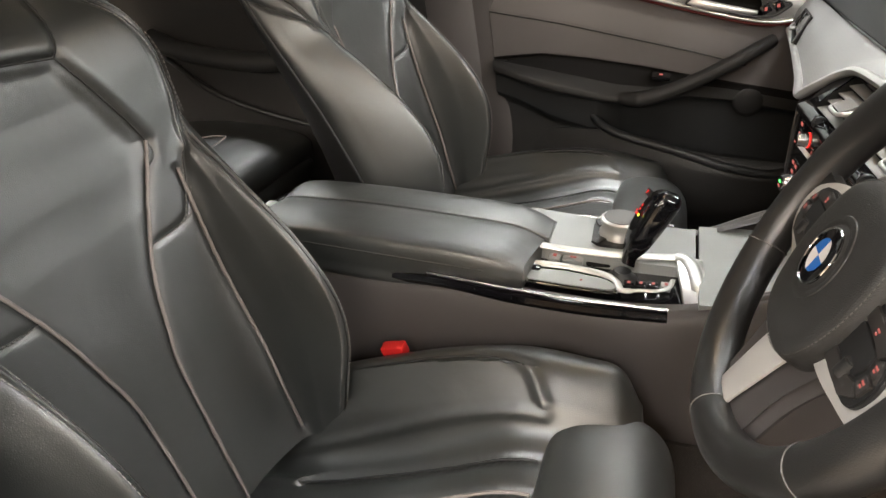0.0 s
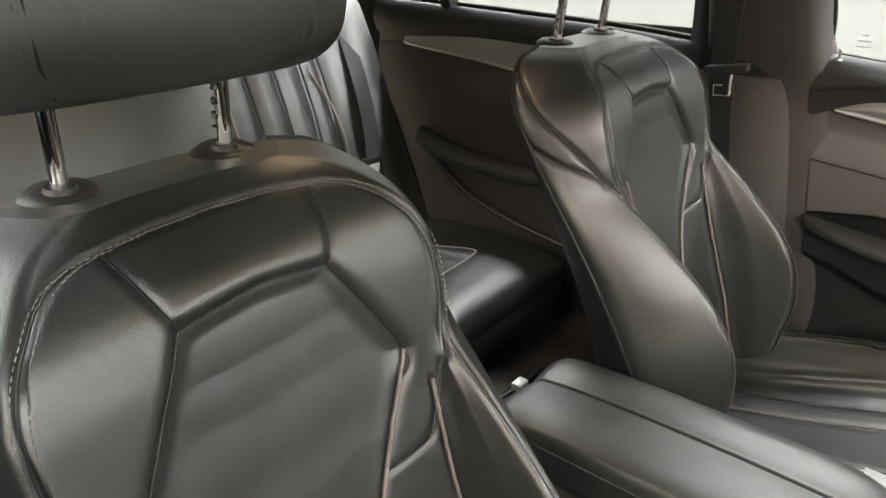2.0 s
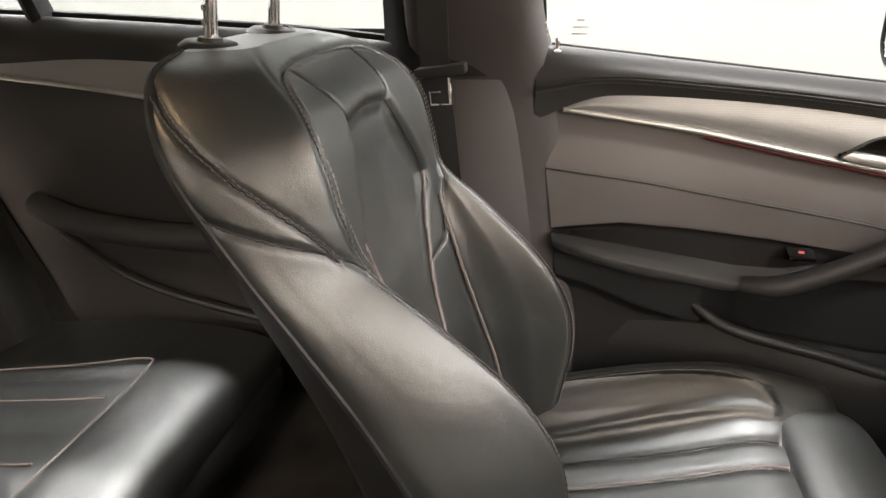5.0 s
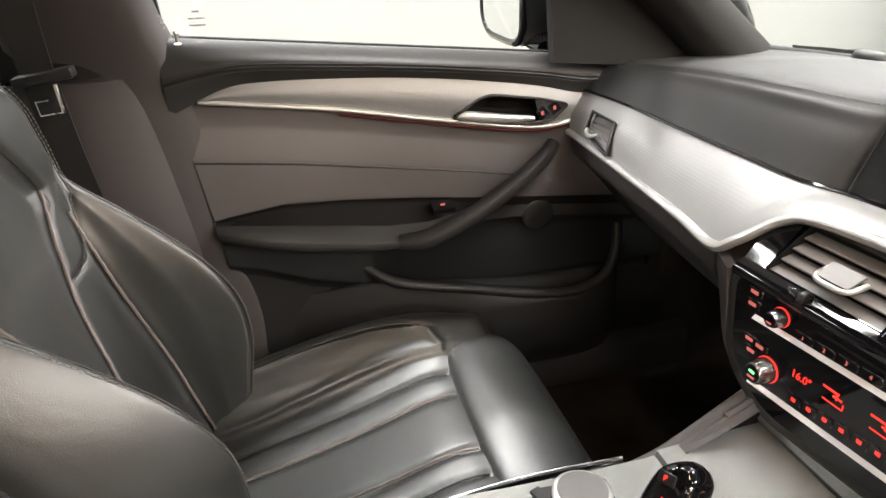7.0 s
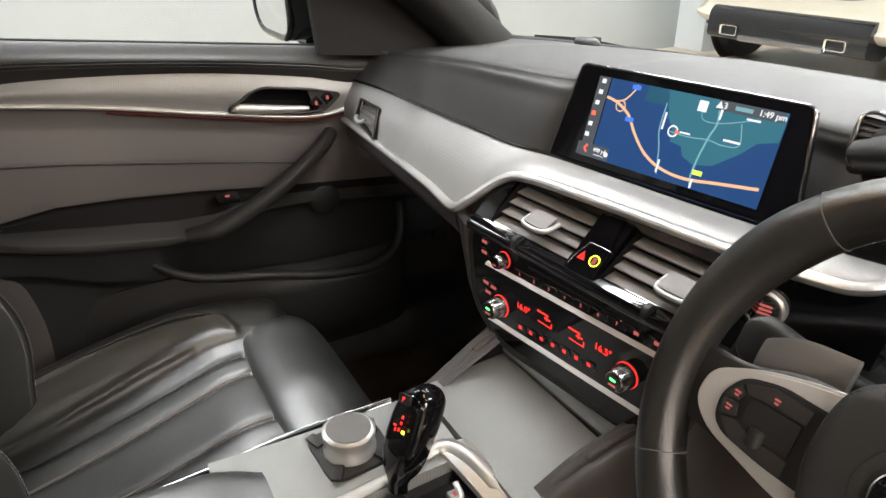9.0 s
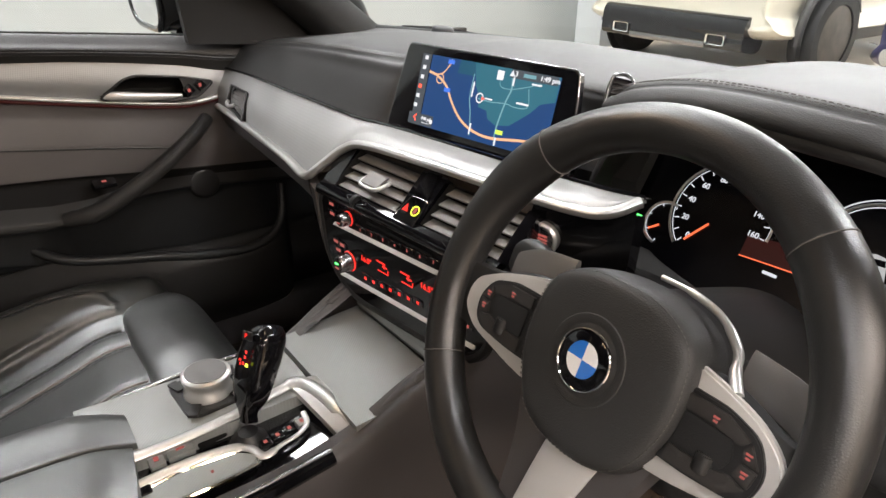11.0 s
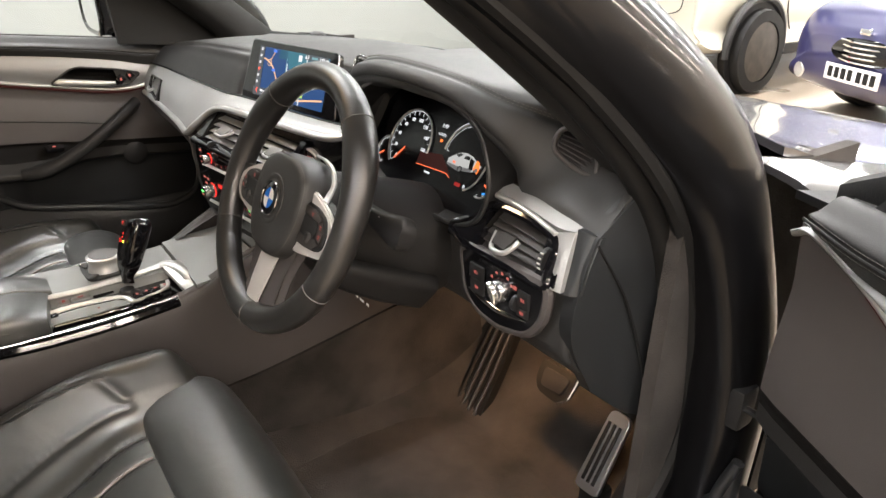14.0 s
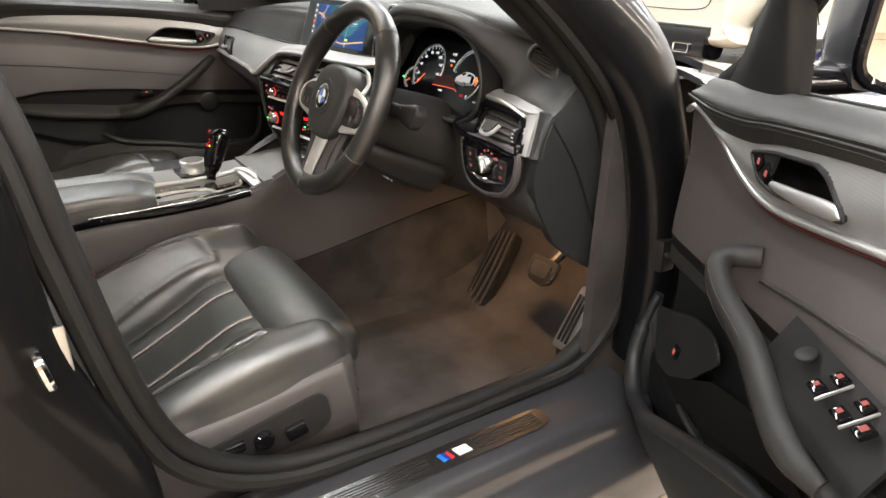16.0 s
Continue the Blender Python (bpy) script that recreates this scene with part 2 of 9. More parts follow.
def sheet(rows, along, around, thick=0.0, inward=None):
    """An open sheet; with thick it gets a back face, set off along inward."""
    p = surface(rows, along, around)
    if not thick:
        return grid_bm(p)
    return slab(p, thick, inward)


def slab(p, thick, inward=None):
    """A sheet with thickness; inward: the way to the back face."""
    if inward is None:
        du, dv = np.gradient(p, axis=0), np.gradient(p, axis=1)
        n = np.cross(du, dv)
        n /= np.linalg.norm(n, axis=2, keepdims=True) + 1e-9
        off = n * thick
    else:
        off = np.array(inward, float) / np.linalg.norm(inward) * thick
    q = p + off
    bm = bmesh.new()
    nu, nv = p.shape[:2]
    a = [[bm.verts.new(p[i, j]) for j in range(nv)] for i in range(nu)]
    b = [[bm.verts.new(q[i, j]) for j in range(nv)] for i in range(nu)]
    for i in range(nu - 1):
        for j in range(nv - 1):
            bm.faces.new((a[i][j], a[i + 1][j], a[i + 1][j + 1], a[i][j + 1]))
            bm.faces.new((b[i][j], b[i][j + 1], b[i + 1][j + 1], b[i + 1][j]))
    edge = [(i, 0) for i in range(nu)] + [(nu - 1, j) for j in range(1, nv)] + [(i, nv - 1) for i in range(nu - 2, -1, -1)] + [(0, j) for j in range(nv - 2, 0, -1)]
    for (i, j), (k, l) in zip(edge, edge[1:] + edge[:1]):
        bm.faces.new((a[i][j], a[k][l], b[k][l], b[i][j]))
    bmesh.ops.recalc_face_normals(bm, faces=bm.faces)
    return bm


def press(p, seams, depth=0.004, width=0.006, inside=None):
    """Presses grooves along seams (lists of points) into a grid of points, towards a place inside."""
    du, dv = np.gradient(p, axis=0), np.gradient(p, axis=1)
    n = np.cross(du, dv)
    n /= np.linalg.norm(n, axis=2, keepdims=True) + 1e-9
    if inside is not None:
        n *= np.where((n * (p - np.array(inside))).sum(axis=2, keepdims=True) < 0, -1.0, 1.0)
    flat = p.reshape(-1, 3)
    best = np.full(len(flat), 9.0)
    for s in seams:
        for q in s:
            best = np.minimum(best, ((flat - q) ** 2).sum(1))
    d = depth * np.exp(-best / width ** 2)
    return p - n * d.reshape(p.shape[:2])[:, :, None]


def tube(path, r, sides=8, closed=False, flat=1.0, caps=True):
    """A round bar along a list of points; r may be a list of radii."""
    p = np.array(path, float)
    k = len(p)
    if closed:
        t = np.roll(p, -1, 0) - np.roll(p, 1, 0)
    else:
        t = np.gradient(p, axis=0)
    t /= np.linalg.norm(t, axis=1, keepdims=True) + 1e-12
    up = np.array((0.0, 0.0, 1.0)) if abs(t[0][2]) < 0.8 else np.array((1.0, 0.0, 0.0))
    rows = []
    rad = np.broadcast_to(np.array(r, float), (k,))
    u = up
    for i in range(k):
        x = np.cross(t[i], u)
        x /= np.linalg.norm(x) + 1e-12
        u = np.cross(x, t[i])
        rows.append([p[i] + rad[i] * (math.cos(a) * x + flat * math.sin(a) * u) for a in np.linspace(0, 2 * math.pi, sides, endpoint=False)])
    return grid_bm(np.array(rows), closed, True, caps and not closed)


def join(*bms):
    """Joins bmeshes into the first."""
    out = bms[0]
    for b in bms[1:]:
        me = bpy.data.meshes.new("joint")
        b.to_mesh(me)
        b.free()
        out.from_mesh(me)
        bpy.data.meshes.remove(me)
    return out


def box(sx, sy, sz, bevel=0.0, m=None, segs=2):
    bm = bmesh.new()
    bmesh.ops.create_cube(bm, size=1, matrix=Matrix.Diagonal((sx, sy, sz, 1)))
    if bevel:
        bmesh.ops.bevel(bm, geom=bm.edges, offset=bevel, segments=segs, profile=0.6, affect="EDGES")
    if m is not None:
        bmesh.ops.transform(bm, matrix=m, verts=bm.verts)
    return bm


def disc(r, depth, sides=32, bevel=0.0, m=None, r2=None):
    """A short cylinder along z, from 0 to depth."""
    bm = bmesh.new()
    bmesh.ops.create_cone(bm, cap_ends=True, segments=sides, radius1=r, radius2=r if r2 is None else r2, depth=depth, matrix=Matrix.Translation((0, 0, depth / 2)))
    if bevel:
        bmesh.ops.bevel(bm, geom=[e for e in bm.edges if e.calc_face_angle(0) > 1.0], offset=bevel, segments=2, affect="EDGES")
    if m is not None:
        bmesh.ops.transform(bm, matrix=m, verts=bm.verts)
    return bm


def turned(profile, sides=32, m=None):
    """A body turned round z from (radius, height) pairs."""
    rows = [[(r * math.cos(a), r * math.sin(a), h) for a in np.linspace(0, 2 * math.pi, sides, endpoint=False)] for r, h in profile]
    bm = grid_bm(np.array(rows), False, True, True)
    if m is not None:
        bmesh.ops.transform(bm, matrix=m, verts=bm.verts)
    return bm


def plate(outline, depth, m=None, bevel=0.0):
    """A flat outline (x, y) given thickness along z from 0 to depth."""
    bm = bmesh.new()
    lo = [bm.verts.new((x, y, 0)) for x, y in outline]
    hi = [bm.verts.new((x, y, depth)) for x, y in outline]
    bm.faces.new(lo[::-1])
    bm.faces.new(hi)
    k = len(lo)
    for i in range(k):
        bm.faces.new((lo[i], lo[(i + 1) % k], hi[(i + 1) % k], hi[i]))
    bmesh.ops.recalc_face_normals(bm, faces=bm.faces)
    if bevel:
        bmesh.ops.bevel(bm, geom=[e for e in bm.edges if all(v.co.z > depth * 0.5 for v in e.verts)], offset=bevel, segments=2, affect="EDGES")
    if m is not None:
        bmesh.ops.transform(bm, matrix=m, verts=bm.verts)
    return bm


def rounded(outline, r=0.01, n=4):
    """Rounds the corners of a flat outline."""
    out = []
    k = len(outline)
    for i in range(k):
        a, b, c = (np.array(outline[(i + d) % k], float) for d in (-1, 0, 1))
        ra = min(r, np.linalg.norm(a - b) * 0.45)
        rc = min(r, np.linalg.norm(c - b) * 0.45)
        p, q = b + (a - b) / np.linalg.norm(a - b) * ra, b + (c - b) / np.linalg.norm(c - b) * rc
        for t in np.linspace(0, 1, n):
            out.append(tuple((1 - t) ** 2 * p + 2 * t * (1 - t) * b + t ** 2 * q))
    return out


def axes(o, x, y):
    """A pose with origin o, whose x runs along x and whose y lies near y."""
    x = Vector(x).normalized()
    z = x.cross(Vector(y)).normalized()
    y = z.cross(x)
    m = Matrix((x, y, z)).transposed().to_4x4()
    m.translation = Vector(o)
    return m


def stitching(path, lift, step=0.0065, size=0.0012, gap=0.4):
    """A row of short stitches along a list of points, raised along lift."""
    p = np.array(path, float)
    seg = np.linalg.norm(np.diff(p, axis=0), axis=1)
    d = np.concatenate([[0], np.cumsum(seg)])
    lift = np.array(lift, float)
    rows = []
    faces = []
    s = 0.0
    while s + step < d[-1]:
        a = np.array([np.interp(s, d, p[:, k]) for k in range(3)])
        b = np.array([np.interp(s + step * (1 - gap), d, p[:, k]) for k in range(3)])
        t = b - a
        t /= np.linalg.norm(t) + 1e-12
        u = lift / np.linalg.norm(lift)
        w = np.cross(t, u)
        w /= np.linalg.norm(w) + 1e-12
        base = len(rows)
        for q in (a, b):
            rows += [q + w * size * 0.6, q + u * size, q - w * size * 0.6, q - u * size * 0.5]
        faces += [(base + i, base + (i + 1) % 4, base + 4 + (i + 1) % 4, base + 4 + i) for i in range(4)]
        faces += [(base, base + 1, base + 2, base + 3), (base + 7, base + 6, base + 5, base + 4)]
        s += step
    bm = bmesh.new()
    vs = [bm.verts.new(r) for r in rows]
    for f in faces:
        bm.faces.new([vs[i] for i in f])
    return bm


def text(name, words, size, material, parent, m, label="", deep=0.0004):
    """Lettering as a mesh part; m: its middle, reading along x with y up."""
    cu = bpy.data.curves.new(name, "FONT")
    cu.body, cu.size, cu.extrude, cu.align_x, cu.align_y = words, size, deep, "CENTER", "CENTER"
    tmp = bpy.data.objects.new(name, cu)
    scene.collection.objects.link(tmp)
    me = bpy.data.meshes.new_from_object(tmp.evaluated_get(bpy.context.evaluated_depsgraph_get()))
    bpy.data.objects.remove(tmp)
    me.transform(m)
    me.materials.clear()
    me.materials.append(material)
    ob = new(name, me)
    ob.parent = parent
    if label:
        ob["label"] = label
    return ob


def ribbon(points, width, m=None, n=40):
    """A flat stripe along 2D points, lying in the plane of m."""
    p = spline([(x, y, 0) for x, y in points], n)
    t = np.gradient(p, axis=0)
    t /= np.linalg.norm(t, axis=1, keepdims=True) + 1e-12
    side = np.stack([-t[:, 1], t[:, 0], 0 * t[:, 0]], 1) * width / 2
    bm = grid_bm(np.array([p + side, p - side]))
    if m is not None:
        bmesh.ops.transform(bm, matrix=m, verts=bm.verts)
    return bm


def flat(outline, m=None):
    bm = bmesh.new()
    bm.faces.new([bm.verts.new((x, y, 0)) for x, y in outline])
    if m is not None:
        bmesh.ops.transform(bm, matrix=m, verts=bm.verts)
    return bm


def arc(cx, cy, r, a0, a1, n=40):
    return [(cx + r * math.cos(radians(a)), cy + r * math.sin(radians(a))) for a in np.linspace(a0, a1, n)]


def slat_vent(parent, corners, depth, count, material=None):
    """An air vent: a dark box set in between four corners (tl, tr, br, bl) with blades across it."""
    tl, tr, br, bl = (np.array(c, float) for c in corners)
    ex = (tr - tl) / np.linalg.norm(tr - tl)
    ey = (tl - bl) / np.linalg.norm(tl - bl)
    nz = np.cross(ex, ey)
    nz /= np.linalg.norm(nz)
    back = [c - nz * depth for c in (tl, tr, br, bl)]
    bm = grid_bm(np.array([[tl, tr, br, bl], back]), False, True)
    bm.faces.new([bm.verts.new(c) for c in back])
    vent = part("vent_box", bm, HOLLOW, parent, "dark vent throat", smooth=False)
    for k in range(count):
        f = (k + 0.5) / count
        a, b = tl + (bl - tl) * f, tr + (br - tr) * f
        mid = (a + b) / 2 - nz * depth * 0.30
        m = axes(mid, b - a, ey + nz * 0.35)
        part("blade", box(np.linalg.norm(b - a) * 0.985, 0.0022, depth * 0.55, 0.0006, m @ pose(0, 0, 0, 34, 0, 0), 1), material or BLADE, vent, "flat vent blade")
    return ex, ey, nz


# ---- the showroom ----
def room():
    floor = tagged(part("floor", box(22, 24, 0.1, m=pose(2, 2, -0.05)), SLAB), "brown-grey painted concrete showroom floor", "floor", kind="structure")
    for name, size, at, m, label in (
            ("wall_left", (0.2, 24, 4.2), (-4.7, 2, 2.1), LEFTWALL, "plain white showroom wall, its colour darkened against overexposure"),
            ("wall_right", (0.2, 24, 4.2), (13.0, 2, 2.1), SANDWALL, "sand-coloured painted wall across the showroom"),
            ("wall_front", (22, 0.2, 4.2), (2, 14.0, 2.1), WALL, "white painted wall behind the parked cars"),
            ("wall_back", (22, 0.2, 4.2), (2, -10, 2.1), GREYWALL, "grey painted wall behind the car")):
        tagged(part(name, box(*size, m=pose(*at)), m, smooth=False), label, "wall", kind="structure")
    tagged(part("ceiling", box(22, 24, 0.1, m=pose(2, 2, 4.25)), CEILING, smooth=False), "dull grey showroom ceiling", "ceiling", kind="structure")
    # Added pier; its grey stands in for the shaded end of the wall.
    tagged(part("wall_stub", box(0.35, 0.9, 4.2, m=pose(-4.42, 5.6, 2.1)), GREYWALL, smooth=False), "added grey pier standing in for the shaded wall end", "wall", kind="structure")
    lamp = thing("ceiling_light", "long white strip light under the ceiling", "ceiling light", "strip lights")
    part("housing", box(0.30, 3.0, 0.06, 0.01), WALL, lamp)
    part("diffuser", box(0.24, 2.94, 0.02, 0.005, pose(0, 0, -0.035)), glow("lamp diffuser", (1.0, 0.985, 0.95), 14.0), lamp, "glowing white diffuser")
    places = [(x, y) for x in (-3.6, -2.1, 2.0, 5.2, 8.6) for y in (-5.0, -0.5, 4.0, 8.5, 12.0)]
    lamp.matrix_basis = pose(*places[0], 4.16)
    for x, y in places[1:]:
        copy_thing(lamp, pose(x, y, 4.16))
    for x, y in places:
        light = bpy.data.lights.new("strip", "AREA")
        light.shape, light.size, light.size_y, light.energy, light.color = "RECTANGLE", 0.24, 2.9, {-3.6: 46, -2.1: 48, 2.0: 52, 5.2: 84, 8.6: 120}[x] * {-5.0: 1.3, -0.5: 1.2, 4.0: 1.25, 8.5: 1.5, 12.0: 1.25}[y], (1.0, 0.992, 0.98) if x < 4 else (1.0, 0.85, 0.70)
        new("strip_lamp", light).matrix_basis = pose(x, y, 4.10)


room()

# ---- car body ----
car = thing("car_body", "dark grey saloon car with its driver's door open", "car")


def belt(y):
    return 0.927 + (0.088 - y) * 0.093


def body():
    # floor and tunnel
    rows = []
    for y, z in ((-1.9, 0.34), (-1.0, 0.28), (-0.55, 0.27), (0.0, 0.255), (0.30, 0.255), (0.48, 0.30), (0.62, 0.42), (0.70, 0.62)):
        rows.append([(-0.74, y, z + 0.06), (-0.70, y, z), (-0.30, y, z), (-0.14, y, z + 0.05), (0, y, z + 0.12), (0.14, y, z + 0.05), (0.30, y, z), (0.69, y, z), (0.735, y, z + 0.03)])
    part("carpet", sheet(rows, 60, 60, 0.02, (0, 0, -1)), CARPET, car, "brown-black carpet of the footwells")
    # floor mat on the driver's side
    # sills
    for s in (1, -1):
        sec = [(0.700, 0.27), (0.705, 0.33), (0.725, 0.352), (0.76, 0.352), (0.845, 0.350), (0.87, 0.335), (0.885, 0.30), (0.93, 0.285), (0.945, 0.25), (0.93, 0.17), (0.88, 0.15), (0.75, 0.15)]
        p = surface([[(s * x, y, z) for x, z in sec] for y in (-0.50, -0.2, 0.1, 0.40)], 24, 60)
        part("sill", slab(p, 0.01, (0, 0, -1)), PAINT, car, "painted door sill")
    # roof and headlining
    rows = []
    for y, z, w in ((-2.0, 1.30, 0.56), (-1.2, 1.45, 0.60), (-0.5, 1.47, 0.61), (-0.1, 1.42, 0.60), (0.02, 1.37, 0.59)):
        rows.append([(-w, y, z - 0.08), (-w * 0.7, y, z - 0.02), (0, y, z), (w * 0.7, y, z - 0.02), (w, y, z - 0.08)])
    part("roof", sheet(rows, 30, 24, 0.03, (0, 0, 1)), PAINT, car)
    rows = [[(x, y, z - 0.02) for x, y, z in r] for r in rows]
    part("headlining", sheet(rows, 30, 24, 0.01, (0, 0, -1)), FABRIC, car, "black cloth headlining")
    # bonnet
    rows = []
    for y, z, w, c in ((0.50, 0.925, 0.80, -0.03), (0.75, 0.872, 0.83, 0.0), (1.15, 0.810, 0.84, 0.004), (1.6, 0.745, 0.82, 0.006), (1.95, 0.65, 0.74, 0.004), (2.05, 0.54, 0.70, 0.0)):
        w -= 0.055
        rows.append([(-w, y, z - 0.006), (-w * 0.82, y, z + 0.2 * c), (-w * 0.4, y, z + c), (0, y, z + c), (w * 0.4, y, z + c), (w * 0.82, y, z + 0.2 * c), (w, y, z - 0.006)])
    for r in rows[:1]:
        for i in range(len(r)):
            x, y, z = r[i]
            r[i] = (x, 0.50 + 0.24 * (1 - (x / 0.85) ** 2), z)
    part("bonnet", sheet(rows, 40, 60, 0.012, (0, 0, -1)), PAINT, car, "glossy dark grey bonnet")
    # front wings
    for s in (1, -1):
        p = surface([[(s * 0.752, 0.46, 0.925), (s * 0.83, 0.46, 0.905), (s * 0.875, 0.46, 0.86), (s * 0.90, 0.45, 0.70), (s * 0.93, 0.44, 0.45), (s * 0.92, 0.44, 0.25)],
                     [(s * 0.781, 0.9, 0.845), (s * 0.85, 0.9, 0.832), (s * 0.90, 0.9, 0.79), (s * 0.93, 0.9, 0.70), (s * 0.94, 0.85, 0.55), (s * 0.93, 0.75, 0.35)],
                     [(s * 0.775, 1.5, 0.757), (s * 0.85, 1.5, 0.745), (s * 0.90, 1.5, 0.715), (s * 0.93, 1.5, 0.69), (s * 0.94, 1.5, 0.68), (s * 0.94, 1.5, 0.66)],
                     [(s * 0.66, 2.0, 0.60), (s * 0.74, 2.0, 0.60), (s * 0.80, 2.0, 0.58), (s * 0.84, 1.98, 0.55), (s * 0.85, 1.95, 0.40), (s * 0.83, 1.95, 0.25)]], 24, 20)
        part("front_wing", slab(p, 0.01, (-s * 0.6, 0, -1.0)), PAINT, car, "dark grey front wing")
    # windscreen
    rows = [[(-0.70, 0.40, 0.935), (-0.35, 0.62, 0.925), (0, 0.68, 0.925), (0.35, 0.62, 0.925), (0.70, 0.40, 0.935)],
            [(-0.64, 0.10, 1.20), (-0.32, 0.28, 1.205), (0, 0.34, 1.21), (0.32, 0.28, 1.205), (0.64, 0.10, 1.20)],
            [(-0.57, -0.14, 1.37), (-0.29, -0.03, 1.40), (0, 0.02, 1.41), (0.29, -0.03, 1.40), (0.57, -0.14, 1.37)]]
    ws = part("windscreen", sheet(rows, 16, 24), GLASS, car, "clear laminated windscreen")
    ws.visible_shadow = False
    # black band and cowl along the foot of the windscreen
    path = spline([(-0.72, 0.40, 0.93), (-0.36, 0.63, 0.918), (0, 0.69, 0.918), (0.36, 0.63, 0.918), (0.72, 0.40, 0.93)], 40)
    part("cowl", tube(path, 0.016, 8, flat=0.6), RUBBER, car)
    part("pillar_corner", plate([(0.055, 0.925), (0.40, 0.895), (0.43, 0.935), (0.27, 1.010), (0.04, 1.120), (-0.02, 1.125), (0.045, 1.03)], 0.02, axes((-0.715, 0, 0), (0, 1, 0), (0, 0, 1))), FABRIC, car, "dark trim at the foot of the windscreen pillar")
    for s in (1, -1):
        # A pillar: inner trim, painted outer skin
        a = [(0.655, 0.40, 0.90), (0.655, 0.30, 0.985), (0.625, 0.10, 1.14), (0.585, -0.10, 1.29), (0.56, -0.22, 1.37)]
        rings = []
        for i, (x, y, z) in enumerate(a):
            w = (0.055, 0.05, 0.045, 0.04, 0.04)[i]
            x -= 0.022 if s > 0 else 0
            rings.append([(s * (x - (0.045 if s > 0 else 0.02)), y + w, z - 0.01), (s * (x - (0.05 if s > 0 else 0.03)), y, z - 0.02), (s * (x + 0.01), y - w, z - 0.015), (s * (x + 0.05), y - w, z - 0.005), (s * (x + 0.06), y, z + 0.02), (s * (x + 0.02), y + w, z + 0.03)])
        part("a_pillar_trim", loft(rings, 24, 24), FABRIC, car, "dark windscreen pillar trim")
        b = [(0.80, 0.44, 0.40), (0.795, 0.45, 0.62), (0.775, 0.42, 0.80), (0.745, 0.36, 0.935), (0.70, 0.18, 1.09), (0.65, -0.03, 1.24), (0.61, -0.20, 1.36)]
        rings = []
        for x, y, z in b:
            up = 1.0 if z > 0.9 else 0.35
            rings.append([(s * (x - 0.05), y - 0.03, z - 0.015 * up), (s * x, y - 0.05, z - 0.02 * up), (s * (x + 0.035), y - 0.03, z), (s * (x + 0.035), y + 0.04, z + 0.035 * up), (s * (x - 0.02), y + 0.08, z + 0.05 * up), (s * (x - 0.05), y + 0.03, z + 0.02 * up)])
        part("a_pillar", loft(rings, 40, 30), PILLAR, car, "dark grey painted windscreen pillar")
        # rubber seal round the open doorway
        if s < 0:
            continue
        seal = [(0.60, -0.58, 1.39), (0.635, -0.56, 1.25), (0.69, -0.525, 1.08), (0.735, -0.485, 0.92), (0.745, -0.466, 0.795), (0.745, -0.425, 0.58), (0.735, -0.37, 0.46), (0.725, -0.26, 0.385), (0.72, -0.10, 0.362), (0.72, 0.18, 0.362), (0.722, 0.31, 0.375), (0.725, 0.385, 0.45), (0.73, 0.41, 0.58), (0.725, 0.372, 0.77), (0.72, 0.309, 0.90), (0.695, 0.19, 1.03), (0.655, 0.03, 1.16), (0.61, -0.14, 1.30), (0.60, -0.30, 1.38), (0.60, -0.50, 1.39)]
        path = spline([(s * x, y, z) for x, y, z in seal], 140)
        part("door_seal", tube(path, 0.017, 10), RUBBER, car, "black rubber door seal")
        path = spline([(s * (x + 0.028), y * 1.035 - 0.002, z) for x, y, z in seal], 140)
        part("seal_lip", tube(path, 0.012, 8), RUBBER, car)
    # door pillars
    for s in (1, -1):
        c = [(0.76, -0.60, 0.30), (0.765, -0.60, 0.50), (0.77, -0.62, 0.70), (0.76, -0.64, 0.90), (0.72, -0.66, 1.05), (0.62, -0.68, 1.34)]
        rings = []
        for x, y, z in c:
            w = 0.15 if z < 0.6 else 0.115 if z < 1 else 0.09
            rings.append([(s * (x - 0.03), y - w, z), (s * (x - 0.045), y, z), (s * (x - 0.03), y + w, z), (s * (x + 0.05), y + w + 0.01, z), (s * (x + 0.08), y, z), (s * (x + 0.05), y - w, z)])
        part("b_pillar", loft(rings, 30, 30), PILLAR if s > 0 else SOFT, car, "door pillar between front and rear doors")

    # firewall, kick panels, parcel shelf, rear pillar
    part("firewall", sheet([[(-0.76, y, z), (-0.3, y + 0.03, z), (0.3, y + 0.03, z), (0.76, y, z)] for y, z in ((0.66, 0.22), (0.68, 0.60), (0.68, 0.88))], 10, 16, 0.02, (0, 1, 0)), FABRIC, car, "black firewall lining")
    for s in (1, -1):
        rows = [[(s * 0.735, y, 0.26), (s * 0.733, y, 0.42), (s * 0.735, y, 0.62), (s * 0.74, y, 0.90)] for y in (0.34, 0.46, 0.60, 0.74)]
        part("kick_panel", sheet(rows, 10, 10, 0.02, (s, 0, 0)), CARPET, car, "carpeted footwell side")
        rows = [[(s * 0.745, -1.58, 1.01), (s * 0.72, -1.72, 1.10), (s * 0.70, -1.95, 1.12)], [(s * 0.735, -1.62, 0.90), (s * 0.70, -1.75, 0.95), (s * 0.69, -1.98, 1.0)], [(s * 0.725, -1.56, 0.70), (s * 0.69, -1.66, 0.72), (s * 0.66, -1.9, 0.75)], [(s * 0.72, -1.42, 0.40), (s * 0.70, -1.5, 0.42), (s * 0.66, -1.8, 0.45)]]
        part("rear_quarter_lining", sheet(rows, 20, 14, 0.02, (s, 0, 0)), FABRIC, car, "black lining behind the rear door").matrix_basis = pose(0, -0.038, 0.015)
